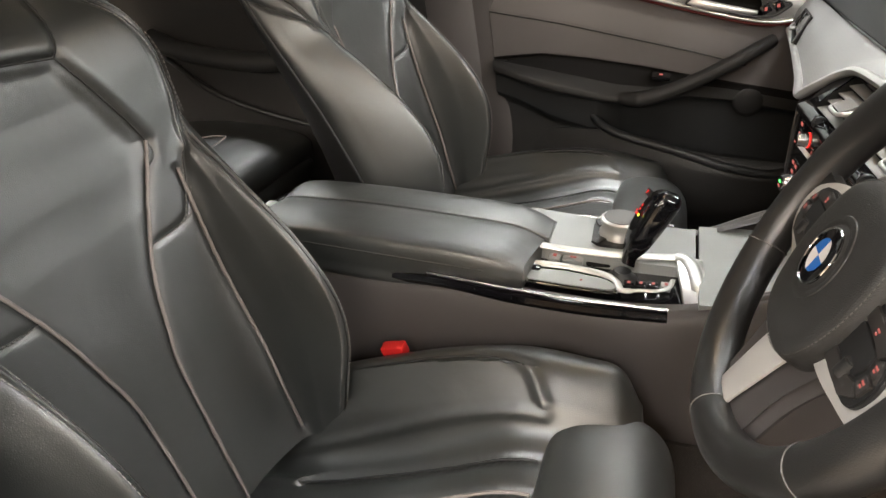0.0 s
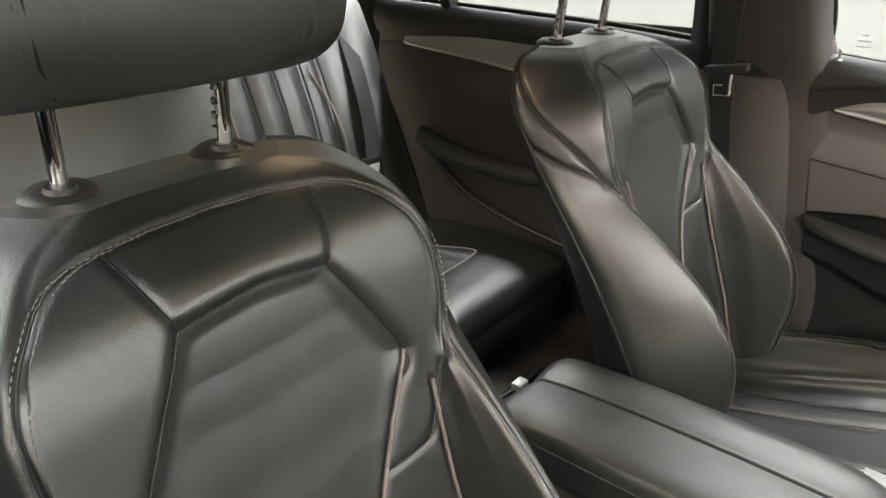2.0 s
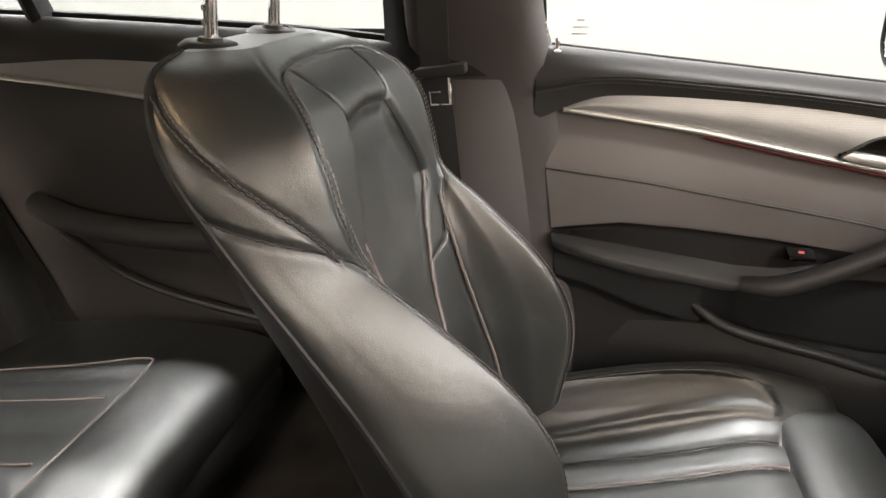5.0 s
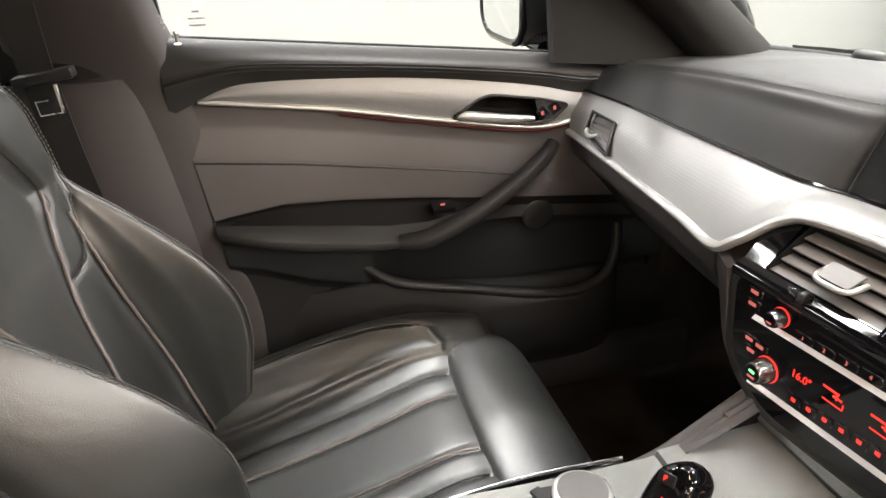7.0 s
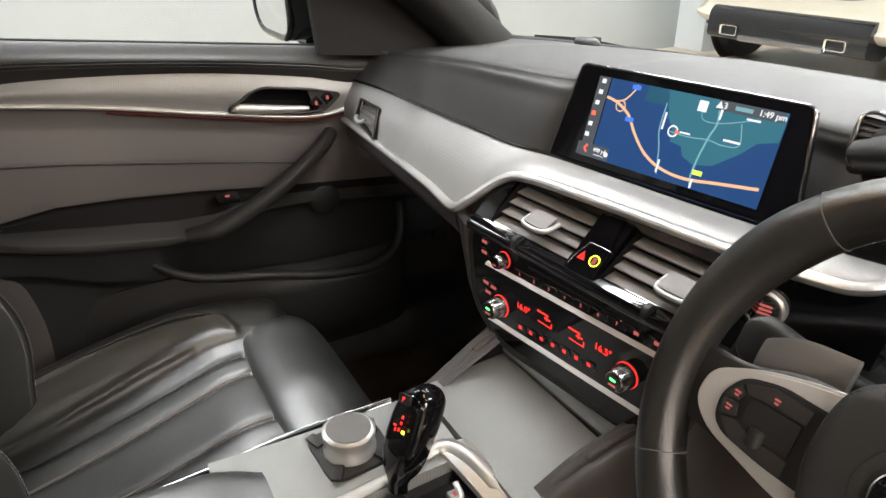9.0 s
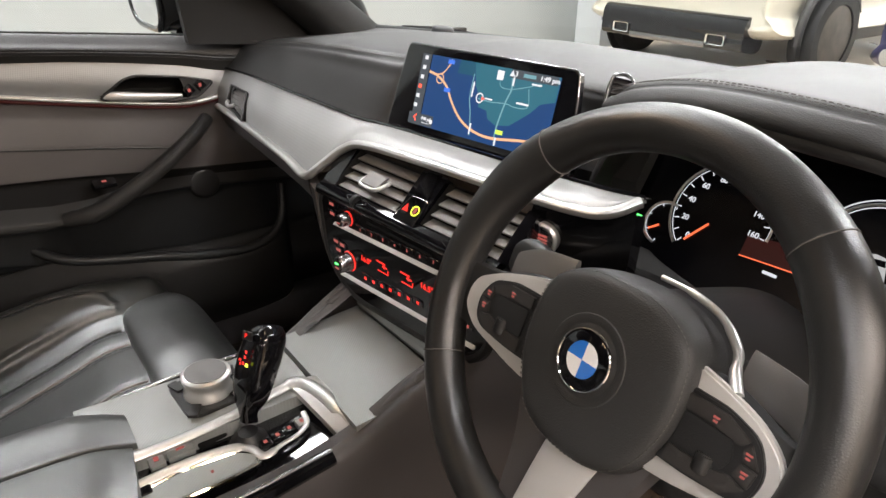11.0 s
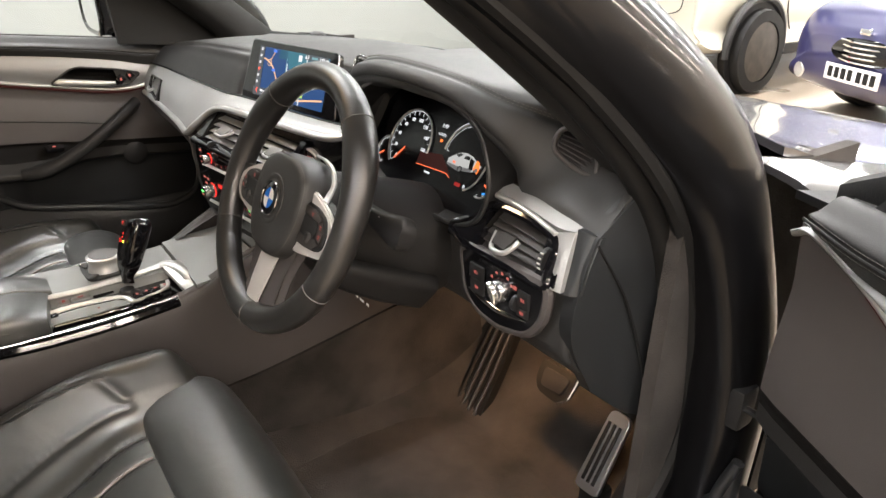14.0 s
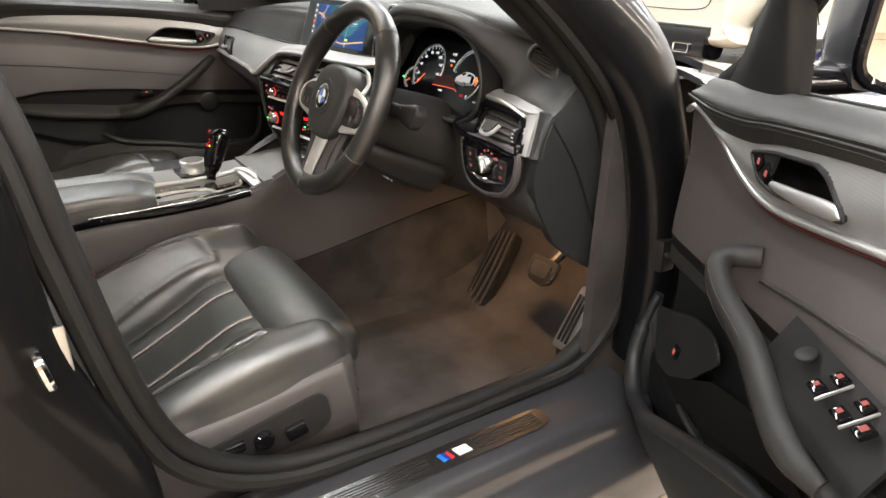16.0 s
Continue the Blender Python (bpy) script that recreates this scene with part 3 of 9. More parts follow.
        rows = [[(s * 0.735, -1.66, 1.02), (s * 0.70, -1.78, 1.06), (s * 0.66, -1.95, 1.08)], [(s * 0.68, -1.62, 1.20), (s * 0.66, -1.75, 1.22), (s * 0.62, -1.95, 1.22)], [(s * 0.61, -1.48, 1.36), (s * 0.59, -1.65, 1.36), (s * 0.55, -1.95, 1.33)]]
        part("rear_pillar", sheet(rows, 14, 12, 0.02, (s, 0, 0)), FABRIC, car, "black rear roof pillar lining").matrix_basis = pose(0, -0.038, 0.015)
    part("parcel_shelf", box(1.30, 0.40, 0.03, 0.008, pose(0, -1.90, 1.05)), FABRIC, car, "black parcel shelf")
    rear = part("rear_window", sheet([[(-0.60, -2.05, 1.06), (0, -2.15, 1.07), (0.60, -2.05, 1.06)], [(-0.54, -1.85, 1.33), (0, -1.92, 1.38), (0.54, -1.85, 1.33)]], 8, 12), GLASS, car, "clear rear window")
    rear.visible_shadow = False


body()

# ---- seats ----
def seat_rings():
    """Half sections of the backrest from bottom to top: height, ridge (x, y), shell edge (x, y), back, centre."""
    spec = ((0.44, 0.172, -0.490, 0.222, -0.520, -0.66, -0.556), (0.53, 0.170, -0.478, 0.226, -0.546, -0.68, -0.584), (0.61, 0.167, -0.468, 0.230, -0.587, -0.70, -0.609),
            (0.68, 0.166, -0.480, 0.233, -0.623, -0.725, -0.632), (0.75, 0.168, -0.526, 0.236, -0.662, -0.755, -0.654), (0.82, 0.174, -0.602, 0.239, -0.707, -0.79, -0.672),
            (0.872, 0.180, -0.664, 0.241, -0.742, -0.815, -0.680), (0.92, 0.185, -0.680, 0.241, -0.774, -0.840, -0.688), (0.965, 0.188, -0.694, 0.239, -0.802, -0.862, -0.700),
            (1.005, 0.178, -0.718, 0.220, -0.826, -0.878, -0.722), (1.038, 0.143, -0.764, 0.178, -0.846, -0.886, -0.768), (1.052, 0.098, -0.800, 0.122, -0.850, -0.880, -0.802))
    rings = []
    for z, xr, yr, xs, ys, yk, yc in spec:
        k = min(1.0, max(0.0, (0.90 - z) / 0.12))
        yi = yc + 0.018 * k + 0.006 * (1 - k)
        half = [(0.0, yc), (0.45 * xr, yc + 0.001), (xr - 0.024, yi), (xr - 0.011, yi + 0.55 * (yr - yi)), (xr, yr), (xr + 0.32 * (xs - xr), yr + 0.16 * (ys - yr)),
                (xr + 0.78 * (xs - xr) + 0.004, yr + 0.60 * (ys - yr)), (xs, ys), (xs - 0.042, yk + 0.026), (xs * 0.5, yk + 0.012)]
        rings.append([(x, y, z) for x, y in half] + [(0, yk + 0.010, z)] + [(-x, y, z) for x, y in half[:0:-1]])
    return rings


RING = 480
SEAT = None


SHIELD = [(0.070, 0.978), (0.130, 0.874), (0.115, 0.840), (0.090, 0.792), (0.066, 0.740), (0.048, 0.680), (0.036, 0.620), (0.032, 0.440)]


def seat_points():
    """The skin of the backrest, its shield-shaped centre set back between padded shoulders."""
    rings = seat_rings()
    rows = np.array([spline(r, RING, True) for r in rings])
    cols = np.array([spline(rows[:, j], 240) for j in range(RING)])
    g = np.swapaxes(cols, 0, 1).copy()
    front = np.r_[0:5 * RING // 20, RING - 5 * RING // 20:RING]
    x, z = np.abs(g[:, front, 0]), g[:, front, 2]
    order = [(0.0, 0.984)] + SHIELD
    gap = np.full(x.shape, 9.0)
    for (x0, z0), (x1, z1) in zip(order, order[1:]):
        ex, ez = x1 - x0, z1 - z0
        t = np.clip(((x - x0) * ex + (z - z0) * ez) / (ex * ex + ez * ez), 0, 1)
        gap = np.minimum(gap, np.hypot(x - x0 - t * ex, z - z0 - t * ez))
    half = np.interp(z, [q[1] for q in SHIELD[::-1]] + [0.984], [q[0] for q in SHIELD[::-1]] + [0.0])
    signed = np.where((x < half) & (z < 0.984), gap, -gap)
    w = np.clip((signed + 0.016) / 0.034, 0, 1)
    deep = np.interp(z, (0.44, 0.72, 0.80, 0.85, 0.89, 0.93, 0.98), (0.002, 0.003, 0.005, 0.010, 0.016, 0.019, 0.017))
    g[:, front, 1] -= deep * w * w * (3 - 2 * w)
    return g


def seat_front(x, z, lift=0.0):
    """The point of the backrest's front at x and height z."""
    g = SEAT
    i = int(np.argmin(np.abs(g[:, 0, 2] - z)))
    idx = np.arange(-132, 133)
    row = g[i, idx]
    return np.array((x, np.interp(x, row[:, 0], row[:, 1]) + lift, z))


def seam_front(points, n=40, lift=0.0):
    return np.array([seat_front(x, z, lift) for x, z in spline(points, n)])


def front_seat(x0, inboard, label, reclined=(0, 0, 0), raised=0.0, sunk=0.0, tipped=0.0):
    """A leather sports seat; inboard: the side (+1 or -1) on which the centre console lies; reclined: how its back is set;
    raised: how far the headrest is drawn out; sunk: how far the cushion is let down; tipped: degrees by which its front is raised."""
    global SEAT
    seat = thing("front_seat", label, "car seat", "front seats", at=pose(x0, 0, 0))
    g = SEAT = seat_points()
    step = RING // 20
    seams, pipes, threads = [], [], []
    for s in (1, -1):
        shield = seam_front([(s * x, z) for x, z in SHIELD], 120)
        wing = seam_front([(0.0, 1.0375), (s * 0.080, 1.0350), (s * 0.132, 1.028), (s * 0.166, 1.005), (s * 0.183, 0.975), (s * 0.187, 0.940), (s * 0.184, 0.910), (s * 0.175, 0.878), (s * 0.160, 0.842), (s * 0.147, 0.802), (s * 0.130, 0.776), (s * 0.079, 0.768)], 180)
        inner = seam_front([(s * 0.151, 0.835), (s * 0.145, 0.74), (s * 0.145, 0.66), (s * 0.148, 0.58), (s * 0.150, 0.46)], 90)
        rise = seam_front([(s * 0.070, 0.978), (s * 0.092, 1.034)], 40)
        seams += [shield, wing, inner, rise]
        pipes += [seam_front([(s * x, z) for x, z in SHIELD[1:]], 90, 0.001), inner + (0, 0.001, 0)]
        threads += [wing + (s * 0.005, 0.0012, 0), wing + (-s * 0.005, 0.0012, 0)]
    top = seam_front([(-0.070, 0.978), (0, 0.984), (0.070, 0.978)], 30)
    seams.append(top)
    crest = []

    def row(z):
        return int(np.argmin(np.abs(g[:, 0, 2] - z)))

    low, high = row(0.47), row(0.872)
    for s in (1, -1):
        line = np.array([g[i, (s * 4 * step) % RING] for i in range(low, high)])
        seams.append(line)
        for away in (0.0055, -0.0055):
            sewn = []
            for i in range(low, high):
                u = s * 4 * step
                gap = np.linalg.norm(g[i, (u + 1) % RING] - g[i, (u - 1) % RING]) / 2
                v = u + s * away / gap
                a, b = g[i, int(math.floor(v)) % RING], g[i, (int(math.floor(v)) + 1) % RING]
                q = a + (b - a) * (v - math.floor(v))
                out = q - g[i].mean(axis=0)
                sewn.append(q + out / np.linalg.norm(out) * 0.0004)
            crest.append(np.array(sewn))
    for s in (1, -1):
        side = np.array([g[row(0.935 - 0.063 * k / 59), int(s * step * (7.0 - 3.0 * k / 59)) % RING] for k in range(60)])
        fall = np.array([g[row(1.030 - 0.145 * k / 79), int(s * step * (6.9 - 2.0 * k / 79)) % RING] for k in range(80)])
        seams += [side, fall]
        threads += [fall + (s * 0.001, 0.004, 0), fall + (s * 0.001, -0.004, 0)]
    part("backrest", grid_bm(press(np.array([np.take(g[i], range(-2 * step, 2 * step + 1), axis=0, mode="wrap") for i in range(240)]), seams, 0.0032, 0.0045)), LEATHER, seat, "smooth black leather centre panel")
    for s in (1, -1):
        u = range(2 * step, 7 * step + 1) if s > 0 else range(-7 * step, -2 * step + 1)
        part("bolster", grid_bm(press(np.array([np.take(g[i], u, axis=0, mode="wrap") for i in range(240)]), seams, 0.0032, 0.0045)), LEATHER, seat, "raised leather side bolster")
    part("back_shell", grid_bm(np.array([g[i, 7 * step:13 * step + 1] for i in range(240)]) * (1.0, 1.0, 1.0)), HARD, seat, "black plastic back shell")
    cap = bmesh.new()
    cap.faces.new([cap.verts.new(p) for p in g[-1, ::4]])
    part("top_cap", cap, LEATHER, seat)
    for p in pipes:
        part("piping", tube(p, 0.0022, 6), PIPING, seat, "thin pale piping")
    for p in threads:
        part("stitching", stitching(p + (0, 0.0012, 0.0006), (0, 1, 0.3), 0.006, 0.0008), SEATTHREAD, seat, "pale row of stitching")
    for p in seams:
        part("seam", tube(p, 0.0009, 6), HARD, seat, "dark sewn seam")
    for p in crest:
        part("stitching", stitching(p, (0, 1, 0.6), 0.006, 0.0008), SEATTHREAD, seat, "pale row of stitching")
    edge = np.array([g[i, (7 * step) % RING] for i in range(240)])
    for s in (1, -1):
        part("shell_edge", tube(edge * (s, 1, 1), 0.004, 6), HARD, seat)
    # headrest on two posts
    for s in (1, -1):
        px = s * 0.074
        part("post", tube(np.array([(px, -0.847, 1.04), (px, -0.832, 1.17 + raised)]), 0.0068, 14), CHROME, seat, "chrome headrest post")
        part("grommet", turned([(0.0, 0), (0.031, 0), (0.031, 0.005), (0.025, 0.010), (0.013, 0.010), (0.011, 0.014), (0, 0.014)], 28, pose(px, -0.847, 1.046, -6, 0, 0)), HARD, seat, "black plastic post guide")
    for k in range(5):
        low, high = ((inboard * 0.074 + 0.0052, -0.846 + k * 0.0019 + q * 0.0006, 1.072 + k * 0.013 + q * 0.005) for q in (0, 1))
        part("notch", tube(np.array([low, high]), 0.0045, 8), DARKMETAL, seat, "notched locking step of the post")
    rings = []
    for z, w, yf, yk in ((1.118, 0.120, -0.775, -0.845), (1.124, 0.150, -0.760, -0.865), (1.150, 0.168, -0.745, -0.885), (1.20, 0.172, -0.742, -0.895), (1.26, 0.165, -0.755, -0.895), (1.30, 0.145, -0.785, -0.888), (1.312, 0.10, -0.81, -0.87)):
        rings.append([(0, yf, z), (w * 0.6, yf - 0.004, z), (w * 0.92, yf - 0.018, z), (w, (yf + yk) / 2, z), (w * 0.9, yk + 0.012, z), (w * 0.5, yk, z), (0, yk, z), (-w * 0.5, yk, z), (-w * 0.9, yk + 0.012, z), (-w, (yf + yk) / 2, z), (-w * 0.92, yf - 0.018, z), (-w * 0.6, yf - 0.004, z)])
    rings = [[(x, y, z + raised) for x, y, z in r] for r in rings]
    part("headrest", loft(rings, 40, 72), LEATHER, seat, "padded black leather headrest")
    # sewn side seams of the headrest
    hz, hw = [r[0][2] for r in rings], [r[2][0] for r in rings]
    hf = [r[0][1] for r in rings]
    for s in (1, -1):
        sewn = np.array([(s * 0.62 * np.interp(z, hz, hw) / 0.92, np.interp(z, hz, hf) - 0.0036, z) for z in np.linspace(1.128 + raised, 1.295 + raised, 40)])
        part("headrest_seam", tube(sewn, 0.0012, 6), HARD, seat, "dark sewn seam")
        for away in (0.006, -0.006):
            part("headrest_stitching", stitching(sewn + np.array((away, 0.0002, 0)), (0, 1, 0), 0.006, 0.0007), THREAD, seat, "pale row of stitching")
    for ob in seat.children:
        ob.matrix_basis = pose(*reclined)
    upper = list(seat.children)
    # cushion
    rings = []
    for y, zc, zb, hw in ((-0.64, 0.398, 0.462, 0.240), (-0.52, 0.415, 0.494, 0.248), (-0.40, 0.445, 0.526, 0.254), (-0.30, 0.476, 0.545, 0.256), (-0.22, 0.502, 0.550, 0.256), (-0.15, 0.495, 0.542, 0.251), (-0.105, 0.47, 0.530, 0.245), (-0.080, 0.44, 0.485, 0.222)):
        halves = []
        for zb in (zb, zb + (0.026 if tipped and y > -0.6 else 0)):
            halves.append([(0, zc), (0.075, zc), (0.140, zc + 0.008), (0.170, zc + 0.6 * (zb - zc)), (0.208, zb), (hw - 0.004, zb - 0.016), (hw + 0.003, zb - 0.055), (hw + 0.001, zb - 0.11), (hw - 0.06, 0.36), (0.08, 0.36)])
        rings.append([(x, y, z) for x, z in halves[0]] + [(0, y, 0.36)] + [(-x, y, z) for x, z in halves[1][:0:-1]])
    rows = np.array([spline(r, RING, True) for r in rings])
    c = np.swapaxes(np.array([spline(rows[:, j], 150) for j in range(RING)]), 0, 1)

    def on_top(x, y, lift=0.0):
        i = int(np.argmin(np.abs(c[:, 0, 1] - y)))
        row = c[i, np.arange(-140, 141)]
        return np.array((x, y, np.interp(x, row[:, 0], row[:, 2]) + lift))

    def line(points, n=40, lift=0.0):
        return np.array([on_top(x, y, lift) for x, y in spline(points, n)])

    grooves, cream, thread = [], [], []
    for s in (1, -1):
        rim = line([(s * 0.150, -0.60), (s * 0.155, -0.45), (s * 0.160, -0.30), (s * 0.158, -0.19)])
        mid = line([(s * 0.052, -0.60), (s * 0.056, -0.40), (s * 0.060, -0.19)])
        grooves += [rim, mid]
        cream += [rim + (0, 0, 0.001), mid + (0, 0, 0.0)]
        thread += [line([(s * 0.198, -0.60), (s * 0.206, -0.45), (s * 0.210, -0.30), (s * 0.198, -0.22), (s * 0.165, -0.19)], 60, 0.0015), line([(s * 0.105, -0.60), (s * 0.108, -0.40), (s * 0.110, -0.19)], 40, 0.001)]
        grooves += thread[-2:]
    grid = press(c, grooves, 0.0055, 0.0085, c.mean(axis=(0, 1)))
    bm = grid_bm(grid, False, True, True)
    part("cushion", bm, LEATHER, seat, "black leather cushion with raised bolsters")
    for p in cream:
        part("cushion_piping", tube(p, 0.0022, 6), PIPING, seat, "thin pale piping")
    for p in thread:
        part("seam", tube(p - np.array((0, 0, 0.003)), 0.0014, 6), HARD, seat, "dark sewn seam")
        part("cushion_stitching", stitching(p - np.array((0, 0, 0.0045)), (0, 0, 1), 0.006, 0.0007), THREAD, seat)
    # thigh support
    rings = []
    for x, e in ((-0.205, 0.50), (-0.202, 0.72), (-0.192, 0.87), (-0.170, 0.96), (-0.13, 1.0), (-0.05, 1.02), (0.05, 1.02), (0.13, 1.0), (0.170, 0.96), (0.192, 0.87), (0.202, 0.72), (0.205, 0.50)):
        rings.append([(x, -0.120 + (y + 0.120) * e, 0.46 + (z - 0.46) * e) for y, z in ((-0.186, 0.49), (-0.178, 0.512), (-0.14, 0.522), (-0.09, 0.516), (-0.055, 0.495), (-0.040, 0.46), (-0.050, 0.415), (-0.09, 0.40), (-0.16, 0.40), (-0.186, 0.44))])
    part("thigh_support", loft(rings, 40, 50), LEATHER, seat, "extending leather thigh support")
    # plastic side cover with switches
    for s in (1, -1):
        rows = [[(s * 0.259, y, 0.476), (s * 0.268, y, 0.462), (s * 0.271, y, 0.42), (s * 0.268, y, 0.36), (s * 0.250, y, 0.31)] for y in (-0.62, -0.45, -0.25, -0.13, -0.105)]
        rows.append([(s * 0.215, -0.082, 0.462), (s * 0.222, -0.078, 0.45), (s * 0.224, -0.078, 0.41), (s * 0.220, -0.085, 0.36), (s * 0.21, -0.10, 0.32)])
        part("side_cover", sheet(rows, 30, 16, 0.015, (-s, 0, 0)), SOFT, seat, "dark soft seat side cover")
    if inboard < 0:
        m = axes((0.2745, 0, 0), (0, 1, 0), (0, 0, 1))
        pl = part("switch_plate", plate(rounded([(-0.350, 0.444), (-0.162, 0.453), (-0.150, 0.440), (-0.151, 0.394), (-0.185, 0.375), (-0.262, 0.381), (-0.350, 0.400)], 0.012, 4), 0.004, m, 0.001), HARD, seat, "dark seat switch plate")
        for y, z, wd, hd, r in ((-0.312, 0.430, 0.040, 0.016, -4), (-0.213, 0.409, 0.034, 0.024, 4)):
            part("seat_switch", box(wd, hd, 0.012, 0.004, m @ pose(y, z, 0.008, 0, 0, r)), GLOSS, pl, "gloss black seat switch")
        part("seat_switch", turned([(0, 0.012), (0.013, 0.012), (0.016, 0.009), (0.016, 0)], 24, m @ pose(-0.264, 0.419, 0.003)), GLOSS, pl, "round gloss black lumbar switch")
    for ob in seat.children:
        if ob not in upper:
            ob.matrix_basis = pose(0, -0.36, 0.45 - sunk, tipped) @ pose(0, 0.36, -0.45)
    part("seat_base", box(0.40, 0.44, 0.07, 0.01, pose(0, -0.36, 0.30)), HARD, seat, "black seat rails and base")
    return seat


driver_seat = front_seat(0.395, -1, "black leather driver's sports seat with pale piping", (0, 0.004, -0.049), 0.013, 0.035, 9.0)
passenger_seat = front_seat(-0.365, 1, "black leather passenger's sports seat with pale piping", (-0.006, -0.006, -0.022), 0.006)


def rear_bench():
    bench = thing("rear_bench", "black leather rear bench with fluted backrest", "car seat", at=pose(0, -0.030, -0.006))
    rows = []
    for x in np.linspace(-0.66, 0.66, 9):
        e = 0.02 if abs(x) > 0.6 else 0
        rows.append([(x, -1.00, 0.36), (x, -0.965, 0.44), (x, -0.985, 0.495 - e), (x, -1.08, 0.512 - e), (x, -1.25, 0.49), (x, -1.42, 0.465), (x, -1.50, 0.46)])
    p = surface(rows, 80, 50)
    seams = [spline([(x, -1.10, 0.512), (x, -1.25, 0.49), (x, -1.42, 0.465)], 30) for x in (-0.46, -0.40, -0.32, -0.25, -0.18)]
    seams.append(spline([(-0.62, -1.10, 0.512), (-0.2, -1.10, 0.512), (0.6, -1.10, 0.512)], 60))
    part("cushion", slab(press(p, seams, 0.007, 0.010, (0, -1.2, -1)), 0.05, (0, 0, -1)), LEATHER, bench, "black leather bench cushion")
    for line in ([(-0.48, -1.42, 0.469), (-0.49, -1.25, 0.494), (-0.50, -1.13, 0.515), (-0.47, -1.105, 0.516), (-0.30, -1.10, 0.516), (-0.17, -1.10, 0.516)], [(-0.40, -1.42, 0.462), (-0.40, -1.25, 0.486), (-0.40, -1.13, 0.507)], [(-0.25, -1.42, 0.462), (-0.25, -1.25, 0.486), (-0.25, -1.13, 0.507)]):
        part("cushion_piping", tube(spline(line, 60), 0.0018, 6), PIPING, bench, "thin pale piping")
    rows = []
    for x in (-0.66, -0.60, -0.5, -0.3, 0, 0.3, 0.5, 0.60, 0.66):
        f = 0.03 if abs(x) > 0.55 else 0
        rows.append([(x, -1.47 + f, 0.46), (x, -1.50 + f, 0.60), (x, -1.56 + f, 0.80), (x, -1.62 + f, 0.95), (x, -1.68 + f, 1.05), (x, -1.74, 1.06)])
    p = surface(rows, 90, 50)
    seams = [spline([(x, -1.47, 0.46), (x, -1.50, 0.60), (x, -1.56, 0.80), (x, -1.62, 0.95)], 30) for x in (-0.48, -0.42, -0.34, -0.26, -0.19)]
    part("backrest", slab(press(p, seams, 0.012, 0.014, (0, -2.4, 0.5)), 0.06, (0, -1, 0)), LEATHER, bench, "fluted black leather backrest")
    # Dark tubes along the flutes paint the shade in their grooves.
    for p in seams:
        part("seam", tube(p + np.array((0, 0.001, 0)), 0.003, 6), HARD, bench, "dark tube for the shade in the groove")
    part("piping", tube(spline([(-0.475, -1.468, 0.46), (-0.485, -1.497, 0.60), (-0.49, -1.530, 0.72), (-0.475, -1.556, 0.80), (-0.45, -1.578, 0.86), (-0.44, -1.588, 0.885)], 50), 0.003, 6), PIPING, bench, "thin pale piping")
    part("piping", tube(spline([(-0.19, -1.468, 0.46), (-0.19, -1.498, 0.60), (-0.19, -1.558, 0.80), (-0.19, -1.618, 0.95)], 40), 0.0025, 6), PIPING, bench, "thin pale piping")
    return bench


rear_bench()

